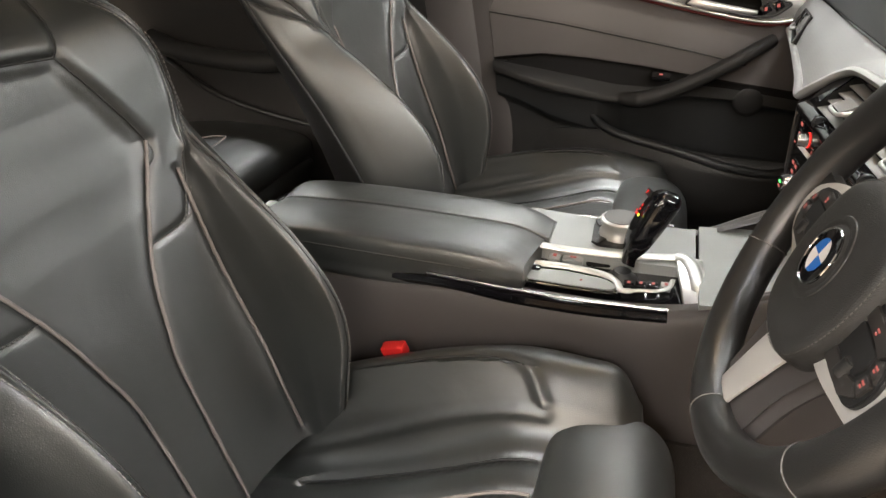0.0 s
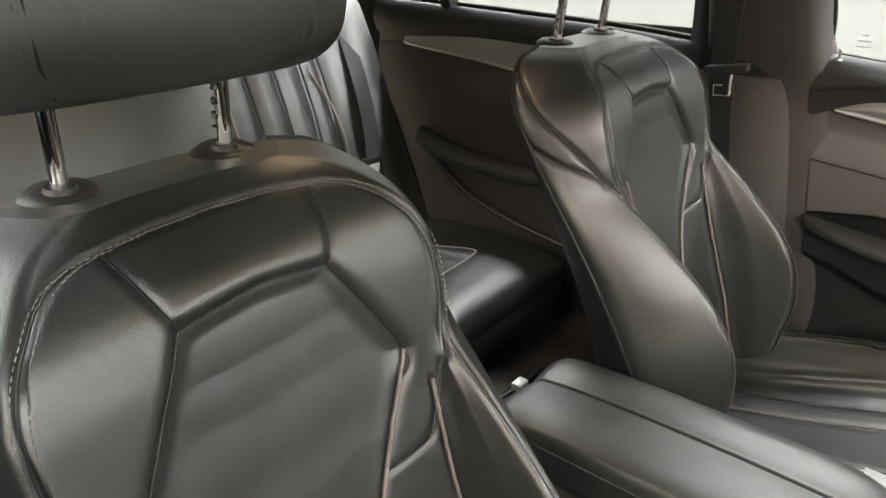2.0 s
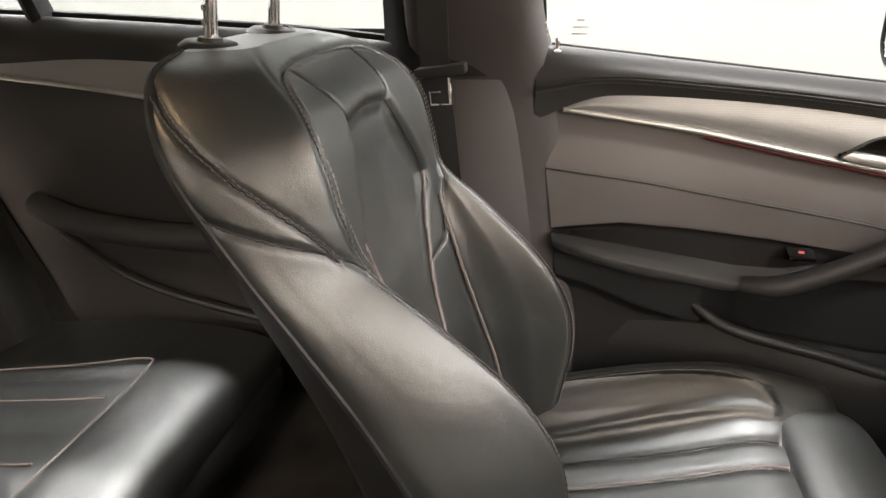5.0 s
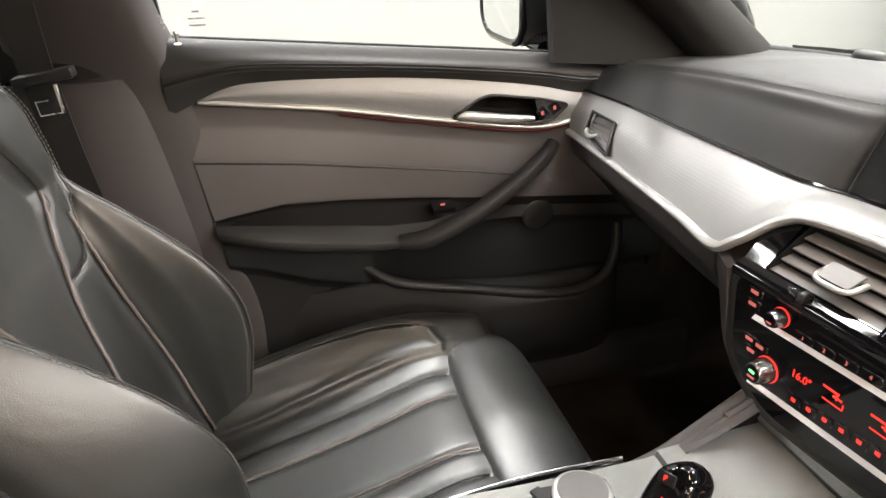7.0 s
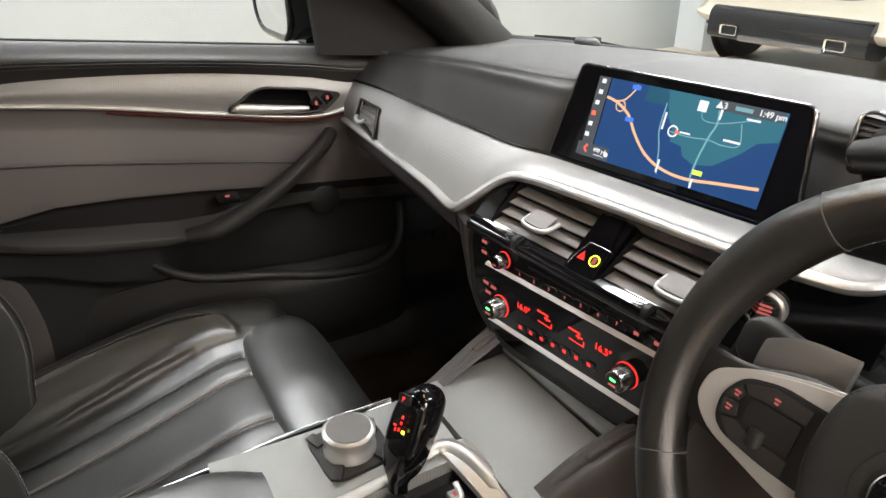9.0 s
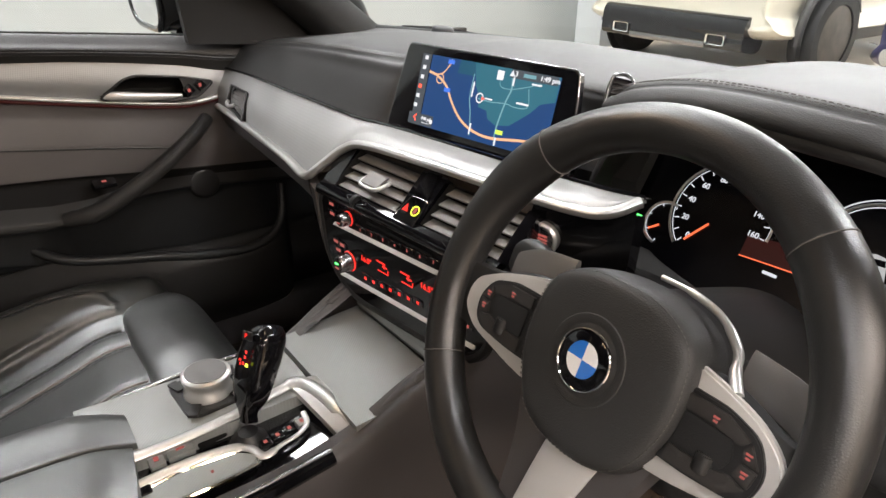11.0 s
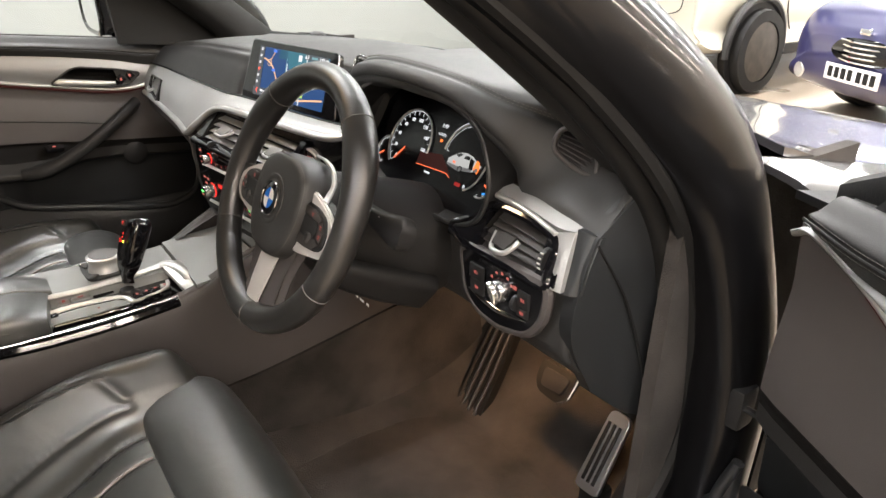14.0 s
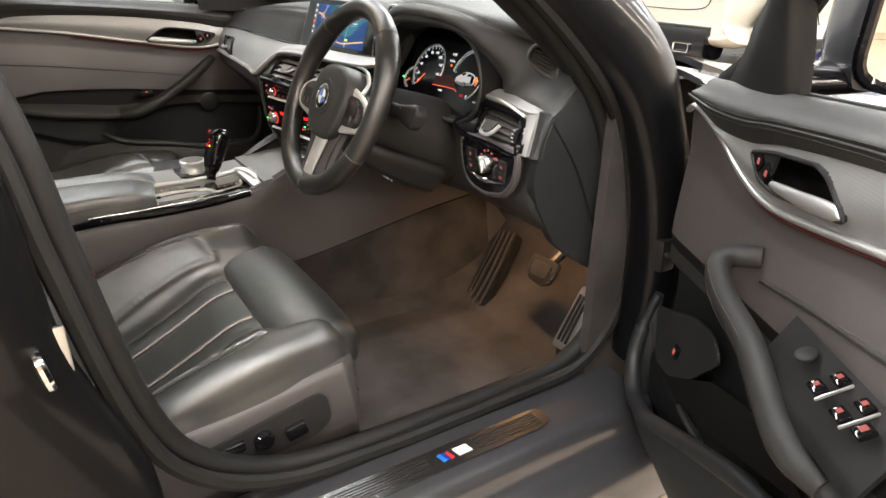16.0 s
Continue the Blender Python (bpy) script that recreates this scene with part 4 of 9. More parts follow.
# ---- doors ----
def door(s, at, label):
    """A front door seen from inside; s: +1 on the right, -1 on the left. Closed, it lies along y."""

    def P(y, z, depth):
        return (s * (0.745 - depth), y, z)

    ys = (-0.555, -0.45, -0.30, -0.136, 0.03, 0.12, 0.22, 0.31)
    top = (0.878, 0.918, 0.918, 0.907, 0.885, 0.866, 0.860, 0.872)
    low = (0.874, 0.888, 0.868, 0.838, 0.812, 0.820, 0.853, 0.869)
    # door card: bands from the trim down over the armrest to the lower panel
    y0 = np.linspace(-0.549, 0.345, 130)

    def line(*yz):
        return np.interp(y0, [q[0] for q in yz], [q[1] for q in yz])

    trim_low = line((-0.549, 0.886), (-0.508, 0.893), (-0.45, 0.888), (-0.30, 0.868), (-0.136, 0.838), (0.03, 0.812), (0.12, 0.820), (0.22, 0.853), (0.31, 0.869))
    seam_z = line((-0.549, 0.801), (-0.386, 0.783), (-0.241, 0.762), (-0.086, 0.740), (-0.004, 0.725), (0.12, 0.70), (0.31, 0.68))
    edge_z = line((-0.549, 0.694), (-0.521, 0.699), (-0.43, 0.712), (-0.319, 0.709), (-0.196, 0.700), (-0.066, 0.687), (0.31, 0.655))
    lip_top = line((-0.549, 0.690), (-0.504, 0.685), (-0.40, 0.668), (-0.253, 0.647), (-0.176, 0.648), (-0.096, 0.662), (0.0, 0.66), (0.31, 0.63))
    lip_low = line((-0.549, 0.664), (-0.508, 0.658), (-0.404, 0.634), (-0.278, 0.621), (-0.177, 0.625), (-0.096, 0.640), (0.0, 0.64), (0.31, 0.61))
    shelf_low = line((-0.549, 0.612), (-0.496, 0.600), (-0.41, 0.566), (-0.30, 0.542), (-0.205, 0.521), (0.0, 0.50), (0.31, 0.50))
    k = np.clip((y0 + 0.20) / 0.12, 0, 1)
    full = 1 - k * k * (3 - 2 * k)
    k = np.clip((y0 + 0.55) / 0.10, 0, 1)
    full = full * (0.45 + 0.55 * k * (2 - k))
    hollow = np.clip((y0 + 0.30) / 0.06, 0, 1)
    bands = ((trim_low, 0.013, 0), (0.6 * trim_low + 0.4 * seam_z, 0.007, 10), (0.25 * trim_low + 0.75 * seam_z, 0.013, 10), (seam_z, 0.0165, 8),
             (edge_z, 0.0165, 14), (edge_z - 0.002, 0.0165 - 0.012 * full, 4), (edge_z - 0.010, 0.014 - 0.010 * full, 4), (0.2 * edge_z + 0.8 * lip_top + 0.001, 0.014 + 0.018 * full, 8),
             (lip_top, 0.014 + 0.032 * full, 4), (0.65 * lip_top + 0.35 * lip_low, 0.014 + 0.043 * full, 6), (0.3 * lip_top + 0.7 * lip_low, 0.014 + 0.044 * full, 6), (lip_low, 0.014 + 0.036 * full, 5),
             (lip_low - 0.003, 0.014 + 0.014 * full - 0.012 * hollow, 4), (lip_low - 0.010, 0.014 + 0.012 * full - 0.02 * hollow, 4), (shelf_low + 0.004, 0.024 - 0.034 * hollow, 10), (shelf_low, 0.021 - 0.034 * hollow, 4),
             (shelf_low - 0.012, 0.010 - 0.02 * hollow, 4), (0.42 + 0 * y0, 0.02, 10), (0.34 + 0 * y0, 0.014, 6), (0.27 + 0 * y0, -0.02, 6))
    cols, at_band = [], [0]
    for (z1, d1, _), (z2, d2, n) in zip(bands, bands[1:]):
        for i in range(n):
            q = i / n
            cols.append((z1 + (z2 - z1) * q, (d1 + (d2 - d1) * q) + 0 * y0))
        at_band.append(len(cols))
    cols.append((bands[-1][0], bands[-1][1] + 0 * y0))
    zz, dd = np.array([c[0] for c in cols]), np.array([c[1] for c in cols])
    for _ in range(2):
        zz[1:-1] = 0.25 * (zz[:-2] + zz[2:]) + 0.5 * zz[1:-1]
        dd[1:-1] = 0.25 * (dd[:-2] + dd[2:]) + 0.5 * dd[1:-1]
    slant = np.interp(zz, (0.27, 0.50, 0.644, 0.901), (0.070, 0.058, 0.038, 0.0))
    card = np.stack([s * (0.745 - dd), y0 + (1 - (y0 + 0.549) / 0.859) * slant, zz], axis=-1)

    def band(i, j):
        return np.swapaxes(card[at_band[i]:at_band[j] + 1], 0, 1)

    d = part("car_door", slab(band(0, 3), 0.02, (s, 0, 0)), INSERT, car, label)
    d.matrix_basis = at
    part("card_insert", slab(band(3, 4), 0.02, (s, 0, 0)), INSERT, d, "lighter leather strip above the armrest")
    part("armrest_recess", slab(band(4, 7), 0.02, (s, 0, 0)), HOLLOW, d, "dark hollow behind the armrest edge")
    part("armrest", slab(band(7, 12), 0.02, (s, 0, 0)), HIDE, d, "padded leather armrest edge")
    # Lower door parts take darker materials in place of the shade there.
    part("lower_panel", slab(band(12, 16), 0.02, (s, 0, 0)), DASHSIDE, d, "panel under the armrest")
    part("kick_panel", slab(band(16, 19), 0.02, (s, 0, 0)), HARD, d, "foot of the door, darkened for the shade there")
    seam = card[at_band[3]][:84] + np.array((-s * 0.0006, 0, 0))
    part("card_piping", tube(seam, 0.0016, 6), HARD, d, "narrow sewn seam")
    part("card_stitching", stitching(seam + (0, 0, 0.006), (-s, 0, 0), 0.006, 0.0007), THREAD, d)
    part("armrest_stitching", stitching(card[at_band[10]][2:58] + np.array((-s * 0.001, 0, -0.001)), (-s, 0, 0), 0.006, 0.0007), THREAD, d)
    part("armrest_seam", tube(card[at_band[11]][2:58] + np.array((-s * 0.001, 0, 0.003)), 0.0012, 6), HARD, d)
    rows = [[P(y, belt(y), -0.012), P(y, belt(y) + 0.004, 0.004), P(y, belt(y) - 0.01, 0.022), P(y, 0.5 * (belt(y) + t), 0.034), P(y, t, 0.022)] for y, t in zip(ys, top)]
    p = surface(rows, 90, 40)
    seam = spline([P(y, 0.45 * belt(y) + 0.55 * t, 0.0355) for y, t in zip(ys, top)], 90)
    part("upper_pad", slab(press(p, [seam], 0.003, 0.004, (s * 2, 0, 0.6)), 0.02, (s, 0, 0)), HIDE, d, "stitched black upper pad")
    part("pad_seam", tube(seam + np.array((-s * 0.001, 0, 0)), 0.0016, 6), HARD, d, "dark sewn seam")
    for k in (0.005, -0.005):
        part("pad_stitching", stitching(seam + np.array((0, 0, k)), (-s, 0, 0.3), 0.006, 0.0007), THREAD, d)
    # trim strip from its tip to the handle, flaring down round the recess
    tops = [P(y, t, 0.021) for y, t in zip(ys, top)]
    tops[0] = P(-0.512, 0.899, 0.021)
    lows = [P(y, t, 0.017) for y, t in zip(ys, low)]
    lows[0] = P(-0.512, 0.896, 0.017)
    if s > 0:
        tops.append(P(0.345, 0.862, 0.019))
        lows.append(P(0.345, 0.857, 0.016))
    mids = [tuple(0.5 * (np.array(a) + np.array(b)) + np.array((-s * 0.008, 0, 0))) for a, b in zip(tops, lows)]
    up = 0.012 if s > 0 else 0.0
    mouth = rounded([(-0.112, 0.839 + up), (-0.068, 0.869 + up), (-0.045, 0.875 + up), (0.04, 0.863 + up), (0.098, 0.849 + up), (0.066, 0.823 + up), (0.02, 0.821 + up), (-0.05, 0.831 + up)], 0.010, 5)

    def inside(y, z):
        odd = False
        for (ya, za), (yb, zb) in zip(mouth, mouth[1:] + mouth[:1]):
            if (za > z) != (zb > z) and y < ya + (z - za) * (yb - ya) / (zb - za):
                odd = not odd
        return odd

    skin = grid_bm(surface([tops, mids, lows], 44, 220))
    gone = [f for f in skin.faces if inside(f.calc_center_median().y, f.calc_center_median().z)]
    bmesh.ops.delete(skin, geom=gone, context="FACES")
    part("trim_panel", skin, DECOR, d, "patterned aluminium trim strip")
    part("trim_edge", tube(spline([tuple(np.array(q) + np.array((-s * 0.003, 0, 0))) for q in lows], 90), 0.0048, 10, flat=0.9), SATIN, d, "satin silver lower edge")
    part("ambient_strip", tube(spline([tuple(np.array(q) + np.array((-s * 0.0005, 0, -0.0075))) for q in lows[2:-2]], 70), 0.0026, 6), AMBIENT, d, "dim red light strip")
    # inner handle in its hollow
    my, mz = np.mean([q[0] for q in mouth]), np.mean([q[1] for q in mouth])
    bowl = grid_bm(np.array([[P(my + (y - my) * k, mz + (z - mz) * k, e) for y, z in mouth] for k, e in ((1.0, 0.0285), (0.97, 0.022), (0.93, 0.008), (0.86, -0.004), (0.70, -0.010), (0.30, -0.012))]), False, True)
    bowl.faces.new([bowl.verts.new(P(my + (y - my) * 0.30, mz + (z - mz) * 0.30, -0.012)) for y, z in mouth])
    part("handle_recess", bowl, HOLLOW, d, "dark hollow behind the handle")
    part("recess_rim", tube([P(y, z, 0.0285) for y, z in mouth], 0.0024, 8, True), HARD, d, "dark rim of the handle hollow")
    m = axes(P(0, 0.835 + up, 0.0275), (0, 1, 0), (0, 0, 1)) if s < 0 else axes(P(0, 0.835 + up, 0.0275), (0, 1, 0), (0, 0, 1)) @ Matrix.Diagonal((1, 1, -1, 1))
    lever = loft([[(x, yl + w * math.cos(a), 0.0005 + h * math.sin(a)) for a in np.linspace(0, 2 * math.pi, 8, endpoint=False)] for x, yl, w, h in ((-0.104, 0.006, 0.002, 0.003), (-0.094, 0.007, 0.008, 0.005), (-0.07, 0.004, 0.0095, 0.006), (-0.03, -0.001, 0.0085, 0.006), (0.012, -0.005, 0.0065, 0.005), (0.034, -0.006, 0.004, 0.004))], 30, 16)
    bmesh.ops.transform(lever, matrix=m, verts=lever.verts)
    part("door_handle", lever, SATIN, d, "satin metal inner door handle")
    bezel = plate([(0.034, 0.027), (0.060, 0.022), (0.094, 0.0135), (0.066, -0.0105), (0.046, -0.0125)], 0.004, m @ pose(0, 0, -0.003))
    part("lock_panel", bezel, HARD, d, "black panel of the lock buttons")
    for x, y in ((0.048, 0.002), (0.070, 0.010)):
        part("lock_button", box(0.018, 0.019, 0.003, 0.001, m @ pose(x, y, 0.0015, 0, 0, 38)), GLOSS, d, "black central locking button")
        part("lock_symbol", box(0.005, 0.007, 0.0006, 0, m @ pose(x, y, 0.0034, 0, 0, 10)), BUTTONDIM, d, "lit red padlock mark", smooth=False)
    # pull handle rising from the armrest to the front
    roll = [P(-0.215, 0.634, 0.048), P(-0.17, 0.640, 0.062), P(-0.12, 0.660, 0.064), P(-0.06, 0.692, 0.064), P(0.0, 0.730, 0.060), P(0.045, 0.760, 0.048), P(0.075, 0.775, 0.020)]
    if s > 0:
        roll = roll[:4] + [P(0.0, 0.706, 0.066), P(0.036, 0.722, 0.066), P(0.058, 0.733, 0.058), P(0.064, 0.740, 0.040), P(0.050, 0.744, 0.012)]
    grip = spline(roll, 60)
    part("pull_handle", tube(grip, np.concatenate([np.linspace(0.0135, 0.0175, 10), np.linspace(0.0170, 0.0135, 50)]), 16), HIDE, d, "leather-covered pull handle")
    for k, up in ((0.013, 0.009), (0.013, -0.010)):
        part("handle_stitching", stitching(grip[4:54] + np.array((-s * k, 0, up)), (-s, 0, 0.4), 0.006, 0.0007), THREAD, d)
    if s < 0:
        part("window_switch", box(0.03, 0.040, 0.008, 0.003, pose(-0.709, -0.135, 0.687, 0, 12, 0)), GLOSS, d, "black window switch")
        part("switch_symbol", box(0.006, 0.008, 0.0008, 0, pose(-0.706, -0.135, 0.6918, 0, 12, 0)), BUTTONDIM, d, "lit red window mark", smooth=False)
    else:
        part("switch_panel", sheet([[P(y, 0.7270 - 0.02 * k, 0.020 + 0.012 * k) for k in (0, 1, 2, 3)] for y in (-0.26, -0.16, -0.06)], 12, 10, 0.01, (0, 0, -1)), HARD, d, "dark window switch panel")
        part("mirror_switch", turned([(0, 0.004), (0.008, 0.004), (0.0105, 0.0025), (0.0105, 0)], 24, pose(*P(-0.118, 0.7150, 0.036), 0, -25, 0)), HARD, d, "round mirror adjustment switch")
        for k, (y, n) in enumerate(((-0.165, 2), (-0.205, 2))):
            part("switch_bar", box(0.036, 0.0024, 0.003, 0.001, pose(*P(y - 0.013, 0.7140, 0.040), 0, -25, 0)), SATIN, d, "silver switch bar")
            for q in (0.028, 0.048):
                part("window_switch", box(0.014, 0.018, 0.006, 0.003, pose(*P(y, 0.7220 - 0.4 * (q - 0.02), q), 0, -25, 0)), GLOSS, d, "black window switch")
                part("switch_symbol", box(0.005, 0.005, 0.0008, 0, pose(*P(y, 0.7262 - 0.4 * (q - 0.02), q + 0.002), 0, -25, 0)), BUTTONDIM, d, "lit red window mark", smooth=False)
        part("child_lock", box(0.017, 0.014, 0.006, 0.002, pose(*P(-0.230, 0.7120, 0.042), 0, -25, 0)), GLOSS, d, "black child lock switch")
        part("child_lock_symbol", box(0.007, 0.006, 0.0008, 0, pose(*P(-0.230, 0.71602, 0.0435), 0, -25, 0)), BUTTONDIM, d, "lit red mark", smooth=False)
        part("boot_switch", box(0.020, 0.016, 0.006, 0.002, pose(*P(0.205, 0.512, 0.032), 0, -78, 0)), GLOSS, d, "boot release switch")
        part("boot_symbol", box(0.008, 0.006, 0.0008, 0, pose(*P(0.205, 0.513, 0.0358), 0, -78, 0)), BUTTONDIM, d, "lit red boot mark", smooth=False)
    # pocket and speaker grille
    if s < 0:
        lip = spline([P(-0.29, 0.585, 0.008), P(-0.22, 0.552, 0.045), P(-0.08, 0.530, 0.068), P(0.03, 0.508, 0.075), P(0.12, 0.500, 0.072), P(0.18, 0.520, 0.060), P(0.205, 0.56, 0.045), P(0.215, 0.61, 0.025)], 60)
        part("pocket_lip", tube(lip, 0.010, 10), DASHSIDE, d, "lip of the door pocket")
        rows = [[P(y, z, 0.02 + k), P(y, 0.48, 0.03 + k), P(y, 0.38, 0.03 + k * 0.9), P(y, 0.28, 0.0)] for y, k, z in ((-0.52, -0.030, 0.50), (-0.40, -0.012, 0.53), (-0.22, 0.022, 0.552), (-0.05, 0.050, 0.525), (0.03, 0.055, 0.508), (0.12, 0.052, 0.500), (0.19, 0.035, 0.535), (0.22, 0.005, 0.60))]
        # Pocket colour darkened in place of shade.
        part("door_pocket", sheet(rows, 40, 20, 0.008, (s, 0, 0)), HARD, d, "plastic door pocket, darkened for the shade low on the door")
    else:
        brim = [P(0.345, 0.540, 0.020), P(0.352, 0.480, 0.036), P(0.342, 0.415, 0.050), P(0.290, 0.378, 0.060), P(0.210, 0.388, 0.064), P(0.129, 0.426, 0.062), P(0.010, 0.482, 0.056), P(-0.12, 0.535, 0.048), P(-0.30, 0.575, 0.036)]
        lip = spline(brim, 70)
        part("pocket_lip", tube(lip, [0.008] * 10 + [0.013] * 50 + [0.010] * 10, 12), DASHSIDE, d, "thick rounded lip of the door pocket")
        rows = [[(x, y, z), (x + 0.004, y, 0.5 * (z + 0.29)), (x + 0.030, y, 0.285)] for x, y, z in brim]
        part("door_pocket", sheet(rows, 60, 14, 0.008, (s, 0, 0)), DASHSIDE, d, "plastic door pocket, darkened for the shade low on the door")
        shelf = plate(rounded([(0.322, 0.530), (0.300, 0.440), (0.235, 0.448), (0.150, 0.500), (0.070, 0.580), (0.105, 0.606), (0.180, 0.590), (0.260, 0.555)], 0.014, 4), 0.004, axes(P(0, 0, 0.024), (0, 1, 0), (0, 0, 1)) @ Matrix.Diagonal((1, 1, -1, 1)), 0.001)
        part("pocket_shelf", shelf, DASHSIDE, d, "panel above the door pocket")
        # Flat black plate paints the shade inside the pocket.
        part("pocket_floor", plate(rounded([(0.320, 0.440), (0.280, 0.400), (0.200, 0.405), (0.00, 0.490), (-0.15, 0.55), (-0.05, 0.58), (0.10, 0.53), (0.22, 0.455)], 0.012, 4), 0.002, axes(P(0, 0, 0.016), (0, 1, 0), (0, 0, 1)) @ Matrix.Diagonal((1, 1, -1, 1))), HOLLOW, d, "flat black plate standing in for the pocket's shade")
        part("bottle_ring", tube([P(0.105 + 0.036 * math.cos(a), 0.452 + 0.018 * math.sin(a), 0.035 + 0.014 * math.sin(a)) for a in np.linspace(0, 2 * math.pi, 28, endpoint=False)], 0.004, 8, True), HARD, d, "bottle ring in the door pocket")
    part("speaker_grille", turned([(0, 0.004), (0.024, 0.004), (0.030, 0.002), (0.032, 0)], 40, axes(P(0.055, 0.640, 0.012), (0, -s, 0), (0, 0, 1))), HARD, d, "round black speaker grille")
    if s < 0:
        y = -0.527
        part("lock_pin", turned([(0, 0), (0.008, 0), (0.008, 0.002), (0.0028, 0.004), (0.0026, 0.014), (0.0042, 0.016), (0.0034, 0.020), (0, 0.021)], 16, pose(*P(y, belt(y) - 0.004, 0.010))), SATIN, d, "small silver lock pin")
        for y, w, z in ((-0.560, 0.030, 1.022), (-0.560, 0.040, 1.012), (-0.560, 0.036, 1.004), (-0.495, 0.024, 1.016), (-0.495, 0.024, 1.006), (-0.495, 0.010, 1.026)):
            part("glass_print", box(0.0008, w, 0.0022, 0, pose(-0.757 + (z - 0.95) * 0.3, y, z)), WHITE, d, "faint white print on the glass", smooth=False)
    # outer skin and shut faces
    rows = [[(s * 0.90, y, belt(y) - 0.02), (s * 0.925, y, 0.80), (s * 0.935, y, 0.60), (s * 0.925, y, 0.40), (s * 0.91, y, 0.27)] for y in (-0.56, -0.3, 0.0, 0.25, 0.43)]
    part("outer_skin", sheet(rows, 20, 20, 0.01, (-s, 0, 0)), PAINT, d, "dark grey painted door skin")
    rows = [[(s * 0.755, 0.315, z), (s * 0.80, 0.36, z), (s * 0.88, 0.41, z), (s * 0.92, 0.43, z)] for z in (0.28, 0.5, 0.7, 0.90)]
    part("front_face", sheet(rows, 12, 12, 0.01, (0, -1, 0)), HOLLOW, d, "black front shut face")
    rows = [[(s * 0.755, -0.535, z), (s * 0.92, -0.56, z)] for z in (0.28, 0.5, 0.7, 0.95)]
    part("rear_face", sheet(rows, 8, 4, 0.01, (0, 1, 0)), PAINT, d, "painted rear shut face")
    part("bottom_face", sheet([[(s * 0.74, y, 0.285), (s * 0.92, y, 0.275)] for y in (-0.53, 0, 0.32, 0.43)], 8, 4, 0.01, (0, 0, 1)), PAINT, d)
    part("top_ledge", sheet([[(s * 0.752, y, belt(y) - 0.012), (s * 0.905, y, belt(y) - 0.02)] for y in (-0.56, -0.2, 0.1, 0.28, 0.40)], 12, 6, 0.01, (0, 0, -1)), RUBBER, d, "black top ledge of the door")
    # window frame, glass, mirror corner
    b0, b1 = belt(-0.56), belt(0.20)
    frame_path = spline([(s * 0.775, 0.34, 0.895), (s * 0.765, 0.22, 0.955), (s * 0.74, 0.06, 1.06), (s * 0.70, -0.10, 1.19), (s * 0.655, -0.28, 1.31), (s * 0.635, -0.45, 1.355), (s * 0.64, -0.58, 1.36)], 50)
    part("window_frame", tube(frame_path, 0.016, 8, flat=1.4), RUBBER, d, "black window frame")
    post = [(s * 0.765, -0.575, b0 - 0.02), (s * 0.735, -0.585, 1.10), (s * 0.69, -0.59, 1.22), (s * 0.64, -0.60, 1.36)]
    part("rear_frame", tube(spline(post, 20), 0.018, 8, flat=1.6), RUBBER, d, "black rear window frame")
    part("belt_seal", tube(spline([(s * 0.762, y, belt(y) + 0.002) for y in (-0.57, -0.3, 0.0, 0.10)], 30), 0.004, 8), RUBBER, d, "black rubber belt seal")
    rows = [[(s * (0.775 - (z - 0.95) * 0.30), y, z) for z in (0.93, 1.05, 1.2, 1.35)] for y in (-0.57, -0.30, -0.12)]
    rows.append([(s * 0.772, 0.10, 0.93), (s * 0.758, 0.06, 1.0), (s * 0.735, 0.0, 1.08), (s * 0.70, -0.06, 1.16)])
    if s < 0:
        pane = part("pane", sheet(rows, 10, 10), GLASS, d, "clear side window")
        pane.visible_shadow = False
    rows = [[(s * 0.752, 0.300, 0.885), (s * 0.742, 0.20, 0.893), (s * 0.738, 0.105, 0.912), (s * 0.752, 0.082, 0.918)], [(s * 0.738, 0.22, 0.955), (s * 0.724, 0.15, 0.968), (s * 0.724, 0.090, 0.98), (s * 0.742, 0.076, 0.985)], [(s * 0.716, 0.13, 1.030), (s * 0.708, 0.10, 1.040), (s * 0.708, 0.075, 1.045), (s * 0.722, 0.062, 1.05)], [(s * 0.700, 0.05, 1.09), (s * 0.694, 0.045, 1.095), (s * 0.694, 0.04, 1.10), (s * 0.704, 0.035, 1.10)]]
    part("mirror_corner", sheet(rows, 24, 24, 0.012, (s, 0, 0)), HARD, d, "black plastic mirror corner cover")
    # outside mirror
    my = 0.06 if s > 0 else 0.0
    rings = []
    for y, k in ((0.185 + my, 0.35), (0.17 + my, 0.75), (0.13 + my, 0.95), (0.08 + my, 1.0), (0.05 + my, 1.0)):
        rings.append([(s * (0.945 + 0.125 * k * a), y, 1.008 + 0.078 * k * b) for a, b in ((-1, -0.75), (-0.7, -1), (0.6, -1), (0.95, -0.6), (1.0, 0.5), (0.8, 0.95), (-0.6, 1.0), (-0.95, 0.8))])
    part("mirror_housing", loft(rings, 24, 48), PAINT, d, "glossy dark door mirror housing")
    rim = [(s * (0.945 + 0.123 * a), 0.048 + my, 1.008 + 0.076 * b) for a, b in rounded([(-1, -0.75), (-0.7, -1), (0.6, -1), (0.95, -0.6), (1.0, 0.5), (0.8, 0.95), (-0.6, 1.0), (-0.95, 0.8)], 0.3, 4)]
    part("mirror_rim", tube(rim, 0.008, 8, True), GLOSS, d, "gloss black mirror rim")
    glassface = bmesh.new()
    glassface.faces.new([glassface.verts.new((x, 0.044 + my, z)) for x, _, z in rim])
    part("mirror_glass", glassface, MIRROR, d, "silvered mirror glass", smooth=False)
